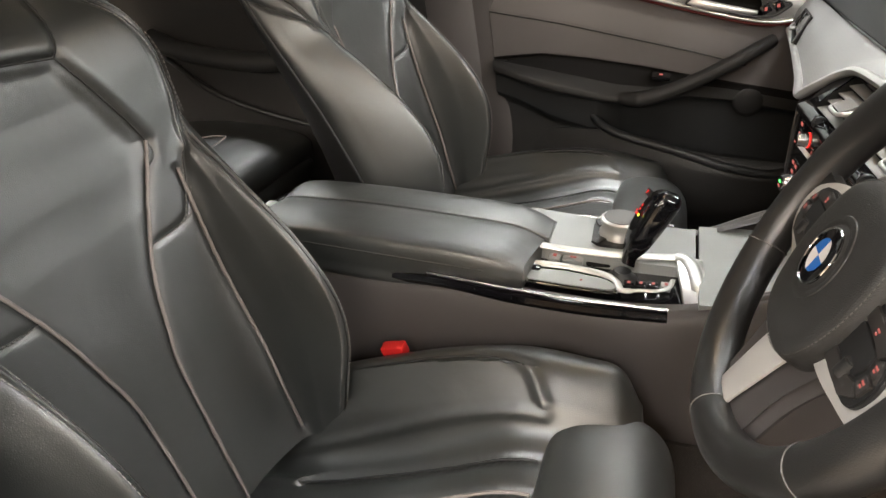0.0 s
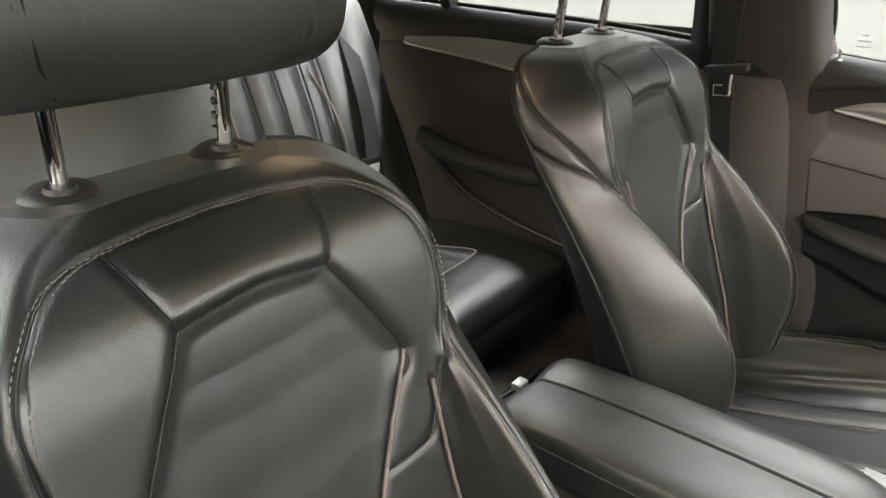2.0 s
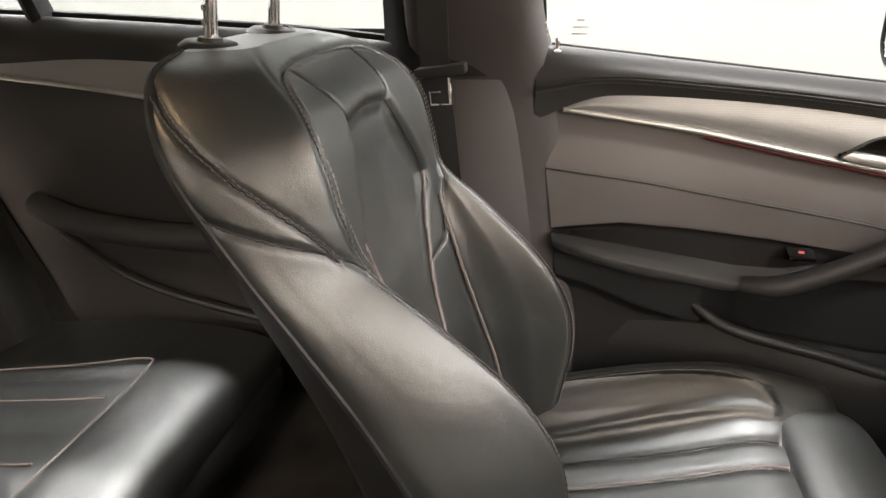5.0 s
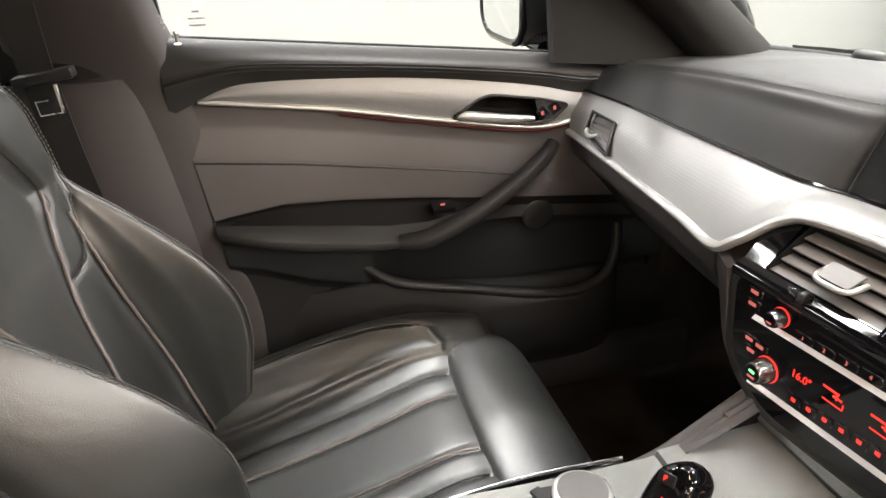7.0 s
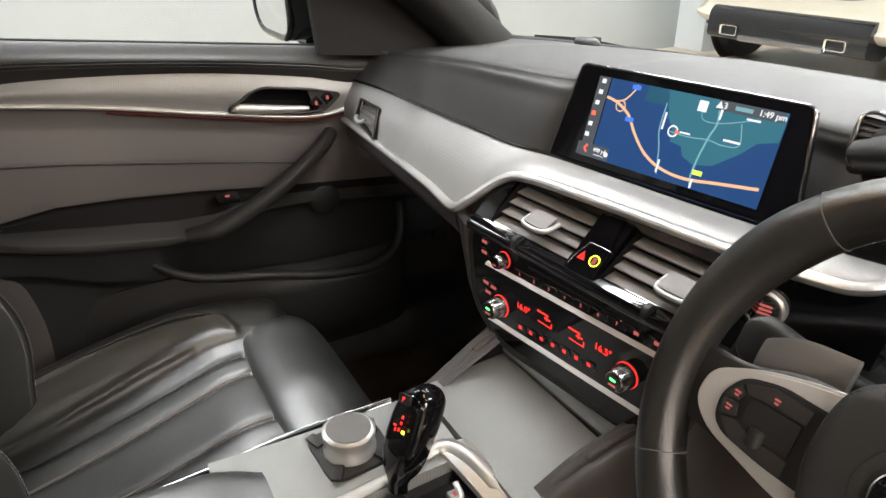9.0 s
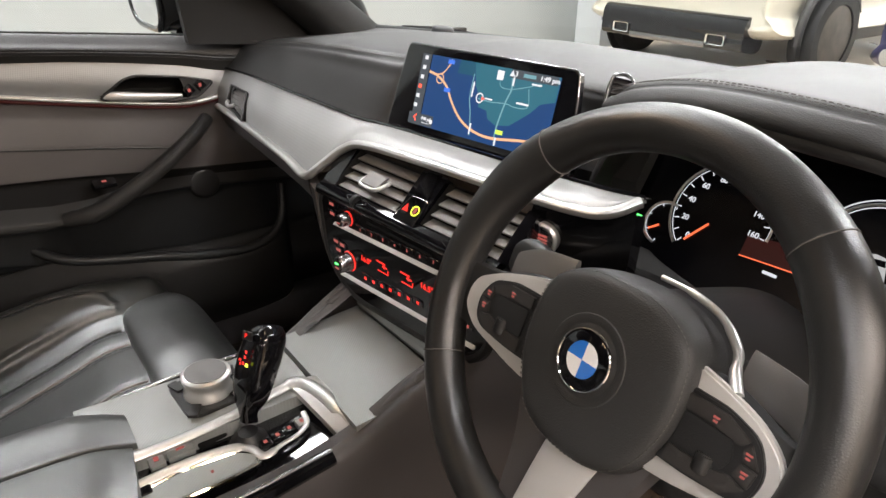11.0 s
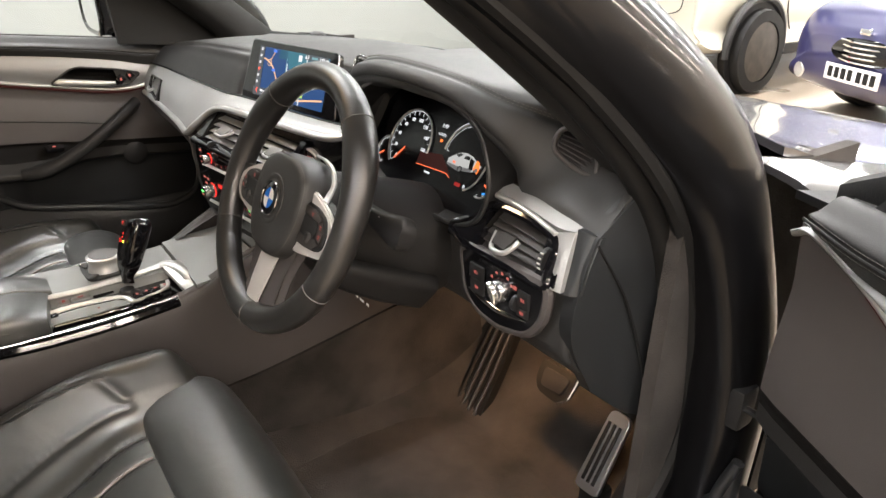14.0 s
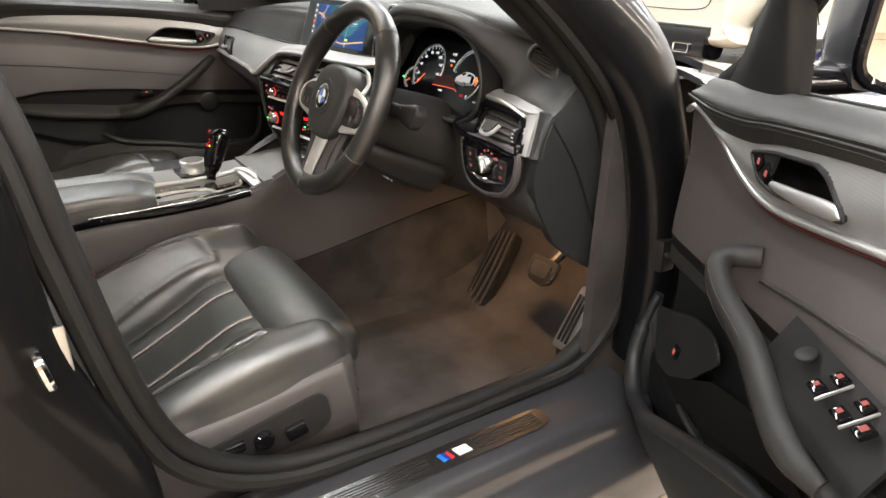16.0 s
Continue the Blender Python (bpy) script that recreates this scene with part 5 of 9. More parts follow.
    part("mirror_foot", loft([[(s * (x), 0.10 + my + 0.045 * math.cos(a), z + 0.02 * math.sin(a)) for a in np.linspace(0, 2 * math.pi, 10, endpoint=False)] for x, z in ((0.77, 0.935), (0.83, 0.938), (0.88, 0.945), (0.92, 0.965))], 14, 20), GLOSS, d, "gloss black mirror foot")
    return d


HINGE = (0.76, 0.41)
left_door = door(-1, pose(0, 0, 0), "closed black passenger's door with pale metal trim")
right_door = door(1, pose(HINGE[0] + 0.062, HINGE[1] + 0.044, 0.02, 0, 0, 57.8) @ pose(-HINGE[0], -HINGE[1], 0), "wide open black driver's door with metal trim")


def rear_door(s):
    """A closed rear door; s: +1 on the right, -1 on the left."""

    def P(y, z, depth):
        return (s * (0.74 - depth), y, z)

    ys = (-1.62, -1.50, -1.30, -1.12, -0.90, -0.72)
    belts = (1.012, 1.008, 1.002, 0.995, 0.985, 0.97)
    top = (0.93, 0.925, 0.938, 0.935, 0.925, 0.91)
    low = (0.90, 0.905, 0.888, 0.868, 0.85, 0.84)
    rows = [[P(y, b, 0.010), P(y, b - 0.08, 0.018), P(y, 0.70, 0.012), P(y, 0.55, 0.014), P(y, 0.42, 0.02), P(y, 0.30, 0.01)] for y, b in zip(ys, low)]
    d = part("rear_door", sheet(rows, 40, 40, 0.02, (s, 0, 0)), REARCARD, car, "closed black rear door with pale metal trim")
    d.matrix_basis = pose(0, -0.036, 0.015)
    rows = [[P(y, b, -0.01), P(y, b, 0.012), P(y, 0.5 * (b + t), 0.028), P(y, t, 0.018)] for y, b, t in zip(ys, belts, top)]
    part("upper_pad", sheet(rows, 40, 20, 0.02, (s, 0, 0)), HIDE, d, "black upper pad")
    tops, lows = [P(y, t, 0.017) for y, t in zip(ys, top)], [P(y, t, 0.014) for y, t in zip(ys, low)]
    tops[0], lows[0] = P(-1.515, 0.917, 0.016), P(-1.515, 0.913, 0.015)
    part("rear_filler", sheet([[P(y, 0.95, 0.004), P(y, 0.86, 0.004)] for y in (-1.64, -1.45, -0.75)], 6, 4, 0.01, (s, 0, 0)), SOFT, d, "dark backing of the trim")
    part("trim_panel", sheet([tops, lows], 8, 40, 0.01, (s, 0, 0)), DECOR, d, "patterned aluminium trim strip")
    part("trim_edge", tube(spline(lows, 40), 0.005, 8), SATIN, d, "satin silver lower edge")
    roll = [P(-1.46, 0.665, 0.02), P(-1.36, 0.645, 0.045), P(-1.20, 0.632, 0.05), P(-1.05, 0.64, 0.055), P(-0.95, 0.68, 0.05), P(-0.88, 0.72, 0.02)]
    part("armrest", tube(spline(roll, 50), 0.026, 14), HIDE, d, "padded rear armrest")
    part("pocket_lip", tube(spline([P(-1.42, 0.61, 0.02), P(-1.25, 0.53, 0.045), P(-1.0, 0.48, 0.05), P(-0.8, 0.47, 0.03)], 40), 0.008, 8), HARD, d)
    part("lock_pin", turned([(0, 0), (0.008, 0), (0.008, 0.002), (0.0028, 0.004), (0.0026, 0.014), (0.0042, 0.016), (0.0034, 0.020), (0, 0.021)], 16, pose(s * 0.742, -1.478, 1.004)), SATIN, d, "small silver lock pin")
    part("window_bar", tube(np.array([(s * 0.75, -1.38, 0.99), (s * 0.67, -1.42, 1.30)]), 0.020, 8, flat=1.3), RUBBER, d, "black bar between the rear windows")
    part("belt_seal", tube(spline([(s * 0.757, y, b + 0.004) for y, b in zip(ys, belts)], 30), 0.007, 8), RUBBER, d)
    part("window_frame", tube(spline([(s * 0.76, -1.70, 1.02), (s * 0.72, -1.66, 1.12), (s * 0.66, -1.55, 1.25), (s * 0.64, -1.35, 1.33), (s * 0.635, -1.0, 1.37), (s * 0.635, -0.74, 1.365), (s * 0.70, -0.72, 1.15), (s * 0.765, -0.71, 0.97)], 50), 0.018, 8), RUBBER, d, "black window frame")
    pane = part("pane", sheet([[(s * 0.765, y, 0.99), (s * 0.72, y, 1.15), (s * 0.65, y, 1.36)] for y in (-1.62, -1.2, -0.72)], 8, 8), GLASS, d, "clear rear side window")
    pane.visible_shadow = False
    rows = [[(s * 0.91, y, 0.98), (s * 0.935, y, 0.8), (s * 0.94, y, 0.5), (s * 0.92, y, 0.28)] for y in (-1.7, -1.2, -0.6)]
    part("outer_skin", sheet(rows, 10, 10, 0.01, (-s, 0, 0)), PAINT, d, "dark grey painted door skin")
    return d


rear_door(-1)
rear_door(1)

# ---- dashboard ----
dash = thing("dashboard", "black leather dashboard with patterned metal trim and lit controls", "dashboard")


def dash_shell():
    # passenger side pad: from the trim up and over to the windscreen
    rows = []
    for x, y0, z0, y1, z1, yw in ((-0.735, 0.13, 0.872, 0.20, 0.915, 0.38), (-0.60, 0.135, 0.876, 0.20, 0.932, 0.47), (-0.45, 0.14, 0.876, 0.205, 0.950, 0.54), (-0.30, 0.15, 0.875, 0.215, 0.960, 0.60), (-0.20, 0.160, 0.873, 0.235, 0.963, 0.62), (-0.15, 0.195, 0.868, 0.262, 0.965, 0.64), (0.05, 0.235, 0.872, 0.285, 0.965, 0.655), (0.20, 0.250, 0.880, 0.29, 0.965, 0.65)):
        rows.append([(x, y0, z0), (x, y0 + 0.03, 0.5 * (z0 + z1) + 0.01), (x, y1, z1), (x, 0.5 * (y1 + yw), z1 + 0.002), (x, yw, 0.932)])
    p = surface(rows, 70, 50)
    seam = np.array([p[i, 20] for i in range(70)])
    part("upper_pad", slab(press(p, [seam], 0.004, 0.006, (0, 0.6, 0.2)), 0.02, (0, 0.3, -1)), HIDE, dash, "black leather upper dashboard pad")
    part("pad_stitching", stitching(seam + (0, -0.004, 0.004), (0, -1, 1), 0.006, 0.0008), THREAD, dash)
    # patterned trim on the passenger side
    lower = [(-0.715, 0.100, 0.800), (-0.60, 0.094, 0.800), (-0.45, 0.084, 0.800), (-0.32, 0.073, 0.801), (-0.235, 0.063, 0.800), (-0.205, 0.070, 0.818), (-0.178, 0.098, 0.848), (-0.14, 0.112, 0.860), (-0.02, 0.126, 0.866), (0.10, 0.142, 0.868), (0.20, 0.157, 0.871), (0.235, 0.170, 0.876), (0.25, 0.196, 0.886)]
    upper = [(-0.735, 0.128, 0.868), (-0.60, 0.133, 0.874), (-0.45, 0.138, 0.874), (-0.32, 0.147, 0.873), (-0.235, 0.153, 0.872), (-0.205, 0.156, 0.873), (-0.178, 0.160, 0.874), (-0.14, 0.165, 0.875), (-0.02, 0.178, 0.877), (0.10, 0.194, 0.878), (0.20, 0.200, 0.884), (0.235, 0.203, 0.887), (0.25, 0.204, 0.888)]
    mid = [tuple(0.5 * (np.array(a) + np.array(b)) + np.array((0, -0.006, 0.004))) for a, b in zip(lower, upper)]
    corner = [(-0.650, 0.110, 0.851), (-0.568, 0.108, 0.852), (-0.545, 0.085, 0.809), (-0.640, 0.094, 0.822)]
    bm = sheet([lower, mid, upper], 44, 240, 0.01, (0, 1, -0.3))
    inside = [f for f in bm.faces if all((b[0] - a[0]) * (f.calc_center_median().z - a[2]) - (b[2] - a[2]) * (f.calc_center_median().x - a[0]) < -0.0002 for a, b in zip(corner, corner[1:] + corner[:1]))]
    bmesh.ops.delete(bm, geom=inside, context="FACES")
    part("trim_panel", bm, DECOR, dash, "patterned aluminium trim panel")
    part("trim_edge", tube(spline(lower, 110), 0.0075, 10, flat=0.8), SATIN, dash, "satin silver trim edge")
    part("trim_line", tube(spline([(x, y - 0.002, z + 0.001) for x, y, z in upper], 90), 0.0025, 6), GLOSS, dash)
    # grey skirt under the trim, running round the centre stack
    skirt = [(x, y + 0.004, z - 0.006) for x, y, z in lower[:5]]
    rows = [[(x, y, z), (x, y + 0.002, z - 0.02), (x, y + 0.012, z - 0.040), (x, y + 0.05, z - 0.075), (x, y + 0.14, z - 0.17), (x, y + 0.27, z - 0.25), (x, 0.55, z - 0.27)] for x, y, z in skirt]
    part("glove_box", sheet(rows, 40, 36, 0.02, (0, 1, 0)), SOFT, dash, "dark soft glove box front")
    rows = [[(-0.235, 0.069, 0.796), (-0.212, 0.060, 0.795), (-0.196, 0.058, 0.79)], [(-0.225, 0.075, 0.75), (-0.205, 0.062, 0.75), (-0.188, 0.058, 0.75)], [(-0.205, 0.09, 0.69), (-0.19, 0.07, 0.69), (-0.178, 0.062, 0.695)], [(-0.17, 0.12, 0.635), (-0.15, 0.09, 0.64), (-0.14, 0.078, 0.648)]]
    part("stack_cheek", sheet(rows, 24, 12, 0.012, (0.3, 1, 0)), SOFT, dash, "grey side of the centre stack")
    # driver's side: hood over the instruments and pad to the door
    rows = []
    for x, zb, zt, yb, yw in ((0.150, 0.950, 0.968, 0.240, 0.655), (0.20, 0.966, 0.988, 0.220, 0.65), (0.28, 0.982, 1.004, 0.208, 0.63), (0.38, 0.984, 1.006, 0.205, 0.60), (0.47, 0.974, 0.998, 0.215, 0.55)):
        rows.append([(x, yb + 0.06, zb - 0.02), (x, yb + 0.01, zb - 0.008), (x, yb, zb + 0.004), (x, yb + 0.014, zt - 0.004), (x, yb + 0.05, zt), (x, 0.5 * (yb + yw) + 0.05, zt - 0.008), (x, yw, 0.952)])
    rows.append([(0.53, 0.275, 0.90), (0.535, 0.245, 0.925), (0.535, 0.236, 0.945), (0.535, 0.25, 0.972), (0.54, 0.285, 0.984), (0.55, 0.38, 0.980), (0.55, 0.50, 0.950)])
    rows.append([(0.575, 0.255, 0.866), (0.59, 0.270, 0.885), (0.60, 0.292, 0.912), (0.605, 0.318, 0.938), (0.61, 0.345, 0.950), (0.615, 0.39, 0.952), (0.62, 0.46, 0.938)])
    rows.append([(0.65, 0.250, 0.858), (0.658, 0.26, 0.872), (0.665, 0.295, 0.886), (0.67, 0.322, 0.905), (0.672, 0.350, 0.918), (0.675, 0.38, 0.925), (0.68, 0.42, 0.925)])
    rows.append([(0.712, 0.245, 0.850), (0.714, 0.258, 0.862), (0.715, 0.275, 0.878), (0.716, 0.295, 0.898), (0.717, 0.32, 0.912), (0.718, 0.35, 0.918), (0.72, 0.39, 0.915)])
    p = surface(rows, 100, 60)
    seam = np.array([p[i, 32] for i in range(100)])
    part("instrument_hood", slab(press(p, [seam], 0.004, 0.006, (0.37, 0.45, 0.3)), 0.012, (0, 0.4, -1)), HIDE, dash, "stitched black leather instrument hood")
    part("hood_stitching", join(stitching(seam + (0, -0.005, 0.002), (0, 0, 1), 0.006, 0.0007), stitching(seam + (0, 0.005, 0.002), (0, 0, 1), 0.006, 0.0007)), THREAD, dash)
    # side window vent beside the screen pillar
    tl, tr, br, bl = (0.597, 0.298, 0.948), (0.628, 0.318, 0.938), (0.643, 0.308, 0.897), (0.599, 0.285, 0.922)
    slat_vent(dash, (tl, tr, br, bl), 0.02, 6, material=VENTBLACK)
    part("side_vent_frame", tube(spline([tl, tr, br, bl], 40, True), 0.0034, 8, True), SOFT, dash, "grey side vent frame")
    # small grille to the right of the display
    tl, tr, br, bl = (0.146, 0.258, 0.982), (0.168, 0.264, 0.980), (0.170, 0.250, 0.948), (0.152, 0.242, 0.944)
    slat_vent(dash, (tl, tr, br, bl), 0.015, 7, material=VENTBLACK)
    part("grille_frame", tube(spline([tl, tr, br, bl], 32, True), 0.0018, 8, True), DARKMETAL, dash, "thin metal edge of the centre grille")
    # passenger corner vent
    slat_vent(dash, corner, 0.04, 5)
    part("corner_frame", tube(spline(sum([[tuple(np.array(a) + (np.array(b) - np.array(a)) * f) for f in (0.04, 0.35, 0.65, 0.96)] for a, b in zip(corner, corner[1:] + corner[:1])], []), 90, True), 0.0022, 8, True), HARD, dash, "black edge of the corner vent")
    tip = [(-0.632, 0.094, 0.8265), (-0.626, 0.089, 0.824), (-0.612, 0.086, 0.8225), (-0.598, 0.086, 0.824), (-0.590, 0.092, 0.8275)]
    part("vent_tab", tube(spline(tip, 24), 0.0034, 8), SATIN, dash, "silver vent tab")
    part("light_sensor", loft([[(-0.520 + 0.030 * w * math.cos(a), 0.510 + 0.018 * w * math.sin(a), z) for a in np.linspace(0, 2 * math.pi, 20, endpoint=False)] for z, w in ((0.928, 1.0), (0.937, 1.0), (0.943, 0.8), (0.945, 0.3))], 12, 32), DASHSIDE, dash, "small dark sensor cap under the windscreen")
    # knee panel
    rows = []
    for x, y in ((0.155, 0.14), (0.25, 0.20), (0.40, 0.225), (0.52, 0.225), (0.60, 0.222), (0.68, 0.222), (0.700, 0.228)):
        rows.append([(x, y + 0.05, 0.815), (x, y + 0.012, 0.790), (x, y + 0.004, 0.74), (x, y + 0.006, 0.69), (x, y + 0.04, 0.65), (x, y + 0.12, 0.60), (x, 0.46, 0.575), (x, 0.58, 0.60)])
    part("knee_panel", sheet(rows, 40, 40, 0.02, (0, 1, 0)), HIDE, dash, "dark soft knee panel")
    # end face beside the door
    rows = [[(0.714, 0.245, 0.852), (0.722, 0.32, 0.905), (0.724, 0.40, 0.905)], [(0.714, 0.225, 0.80), (0.722, 0.31, 0.82), (0.724, 0.40, 0.80)], [(0.708, 0.225, 0.72), (0.718, 0.30, 0.70), (0.722, 0.40, 0.68)], [(0.702, 0.28, 0.62), (0.714, 0.34, 0.57), (0.72, 0.40, 0.54)]]
    part("end_panel", sheet(rows, 24, 18, 0.02, (-1, 0, 0)), DASHSIDE, dash, "dark dashboard end panel")
    part("end_seam", tube(spline([(0.716, 0.245, 0.845), (0.722, 0.30, 0.76), (0.723, 0.345, 0.66), (0.722, 0.375, 0.57)], 30), 0.002, 6), RUBBER, dash)


STACK_X = Vector((0.9947, 0.1028, 0))


def stack_frame(u, z):
    """A pose on the lower face of the centre stack: x to the right, y up, z towards the cabin."""
    return axes((0.9947 * u, 0.080 + 0.1028 * u, z), STACK_X, (0, 0, 1))


def centre_stack():
    st = thing("centre_stack", "gloss black centre stack with vents, knobs and red-lit buttons", "control panel")
    low = rounded([(-0.190, 0.048), (-0.176, -0.060), (-0.120, -0.098), (0.110, -0.090), (0.150, -0.055), (0.160, 0.048)], 0.03, 6)
    part("control_face", plate(low, 0.012, stack_frame(0, 0.750) @ pose(0, 0, -0.012), 0.002), GLOSS, st, "gloss black control face")
    part("lower_rim", tube([tuple(stack_frame(0, 0.750) @ Vector((x, y, -0.004))) for x, y in low], 0.0065, 8, True), HARD, st)
    # upper face with two vents leaning back
    up = (Vector((0, 0.66, 0.75))).normalized()

    def U(u, v, out=0.0):
        n = STACK_X.cross(up)
        return tuple(Vector((0.9947 * u, 0.078 + 0.1028 * u, 0.797)) + up * v + n * out)

    part("vent_face", sheet([[U(u, -0.006, -0.002), U(u, 0.0, 0.004), U(u, 0.010, 0.001), U(u, 0.016, -0.002)] for u in (-0.187, -0.10, 0.0, 0.10, 0.155)], 20, 12, 0.012, tuple(-(STACK_X.cross(up)))), GLOSS, st, "gloss black vent ledge")
    for u0, u1 in ((-0.187, -0.158), (-0.023, 0.021), (0.150, 0.165)):
        part("vent_post", sheet([[U(u, 0.014, -0.001), U(u, 0.04, 0.001), U(u, 0.078, 0.0)] for u in (u0, u1)], 6, 8, 0.02, tuple(-(STACK_X.cross(up)))), GLOSS, st, "gloss black vent surround")
    for u0, u1, tab in ((-0.158, -0.024, -0.085), (0.022, 0.150, 0.105)):
        slat_vent(st, (U(u0 + 0.006, 0.074), U(u1 + (0.008 if u0 < 0 else 0), 0.074), U(u1, 0.015), U(u0, 0.015)), 0.03, 4)
        lip = [U(tab - 0.021, 0.046, -0.002), U(tab - 0.020, 0.034, 0.006), U(tab - 0.014, 0.0275, 0.010), U(tab, 0.0265, 0.011), U(tab + 0.014, 0.0275, 0.010), U(tab + 0.020, 0.034, 0.006), U(tab + 0.021, 0.046, -0.002)]
        part("vent_tab", tube(spline(lip, 36), 0.0029, 10), SATIN, st, "silver vent tab")
        part("tab_inlay", sheet([[U(tab - 0.018, 0.050, 0.001), U(tab + 0.018, 0.050, 0.001)], [U(tab - 0.017, 0.030, 0.008), U(tab + 0.017, 0.030, 0.008)]], 4, 6, 0.003), BLADE, st, "grey tab face")
        part("wheel_slot", tube(spline([U(tab - 0.034, 0.008, 0.0035), U(tab - 0.012, 0.0115, 0.0045), U(tab + 0.010, 0.008, 0.0035), U(tab - 0.012, 0.002, 0.0050)], 30, True), 0.0006, 6, True), DARKMETAL, st, "thin bright edge round the thumbwheel")
        part("thumbwheel", disc(0.009, 0.008, 24, 0.001, axes(U(tab - 0.012, 0.006, 0.001), up, STACK_X.cross(up)) @ pose(0, 0, -0.005)), HARD, st, "ridged vent thumbwheel")
    # hazard housing
    hz = plate(rounded([(-0.023, 0.006), (0.021, 0.006), (0.020, 0.040), (0.014, 0.080), (-0.006, 0.080), (-0.014, 0.044), (-0.023, 0.020)], 0.003, 3), 0.006, axes(U(0, 0, -0.003), STACK_X, up), 0.0015)
    hb = part("hazard_housing", hz, GLOSS, st, "gloss black hazard switch housing", smooth=False)
    part("housing_line", tube([U(u, v, 0.0032) for u, v in spline([(-0.020, 0.012), (-0.019, 0.020), (-0.013, 0.038), (-0.008, 0.042), (0.014, 0.042), (0.017, 0.038), (0.018, 0.012)], 50)], 0.0005, 5), DARKMETAL, hb, "thin line round the hazard keys")
    m = axes(U(-0.009, 0.026, 0.0042), STACK_X, up)
    part("hazard_triangle", flat([(-0.0055, -0.0045), (0.0055, -0.0045), (0, 0.0055)], m), BUTTONRED, hb, "lit red hazard triangle", smooth=False)
    m = axes(U(0.008, 0.026, 0.0042), STACK_X, up)
    part("hazard_ring", grid_bm(np.array([[tuple(m @ Vector((r * math.cos(a), r * math.sin(a), 0))) for a in np.linspace(0, 2 * math.pi, 28, endpoint=False)] for r in (0.0052, 0.0066)]), False, True), BUTTONYELLOW, hb, "lit yellow-green ring")
    part("hazard_mark", box(0.005, 0.008, 0.0004, 0, m), BUTTONDIM, hb)
    # silver bars
    for z0, u0, u1 in ((0.756, -0.150, 0.150), (0.682, -0.140, 0.130)):
        a, b = stack_frame(u0, z0), stack_frame(u1, z0 + 0.010)
        rows = []
        for f in np.linspace(0, 1, 8):
            o = Vector(a.translation) * (1 - f) + Vector(b.translation) * f + Vector((0, -0.004, 0))
            rows.append([tuple(o + Vector((0, dy, dz))) for dy, dz in ((0.005, -0.0024), (0.0010, -0.0024), (0.0002, -0.0018), (0.0042, 0.0022), (0.005, 0.0024))])
        part("silver_bar", loft(rows, 20, 10, True), BRIGHT, st, "long satin silver bar")
    # knobs with red rings
    for u, z, r, h in ((-0.118, 0.772, 0.0092, 0.015), (-0.121, 0.707, 0.0128, 0.020), (0.078, 0.722, 0.0128, 0.020)):
        k = stack_frame(u, z)
        part("knob_light", turned([(r * 1.02, 0.0), (r * 1.14, 0.0), (r * 1.14, 0.0015), (r * 1.02, 0.0015)], 32, k), BUTTONRED, st, "red light ring behind the knob")
        kn = part("knob", turned([(0, 0), (r * 1.08, 0), (r * 1.08, 0.004), (r, 0.006), (r * 0.96, h - 0.003), (r * 0.80, h), (0, h)], 36, k), DARKMETAL, st, "ribbed silver knob")
        part("knob_face", turned([(0, 0), (r * 0.74, 0), (r * 0.74, 0.0008), (0, 0.0008)], 28, k @ pose(0, 0, h)), GLOSS, kn)
        if r > 0.012:
            part("knob_mark", box(r * 0.55, r * 0.2, 0.0004, 0, k @ pose(0, r * 0.22, h + 0.0012)), BUTTONGREEN, kn, "lit green bar")
        part("knob_word", box(r * 0.7, r * 0.2, 0.0004, 0, k @ pose(0, -r * 0.28, h + 0.0012)), BUTTONDIM, kn)
    # climate readouts
    for u, z, words in ((-0.080, 0.7235, "16.0°"), (0.045, 0.7335, "16.5°")):
        text("temperature", words, 0.0115, BUTTONRED, st, stack_frame(u, z) @ pose(0, 0, 0.0008), "lit red temperature figures")
    for u, z in ((-0.043, 0.727), (0.007, 0.730)):
        m = stack_frame(u, z) @ pose(0, 0, 0.0006)
        part("fan_display", join(*[box(*b[:2], 0.0004, 0, m @ pose(b[2], b[3], 0)) for b in ((0.018, 0.0022, -0.004, 0.006), (0.010, 0.0022, 0.004, 0.0015), (0.0022, 0.008, 0.003, 0.003), (0.022, 0.0014, 0.0, -0.007), (0.0014, 0.006, 0.011, -0.004))]), BUTTONRED, st, "lit red fan display")
    # rows of small lit buttons
    for k in range(9):
        u = -0.088 + k * 0.0245
        b = part("preset_button", box(0.022, 0.009, 0.003, 0.001, stack_frame(u, 0.7655 + k * 0.0014), 1), GLOSS, st)
        if k < 7:
            text("figure", str(k + 1), 0.006, BUTTONDIM, b, stack_frame(u, 0.7655 + k * 0.0014) @ pose(0, 0, 0.0022))
        else:
            part("mark", box(0.006, 0.004, 0.0004, 0, stack_frame(u, 0.7655 + k * 0.0014) @ pose(0, 0, 0.0018)), BUTTONDIM, b)
    for k in range(7):
        u, z = -0.082 + k * 0.0185, 0.6965 + k * 0.0017
        b = part("climate_button", box(0.017, 0.011, 0.003, 0.001, stack_frame(u, z), 1), GLOSS, st)
        part("mark", box(0.005, 0.0042, 0.0004, 0, stack_frame(u, z) @ pose(0, 0, 0.0018)), BUTTONRED, b, "lit red button symbol")
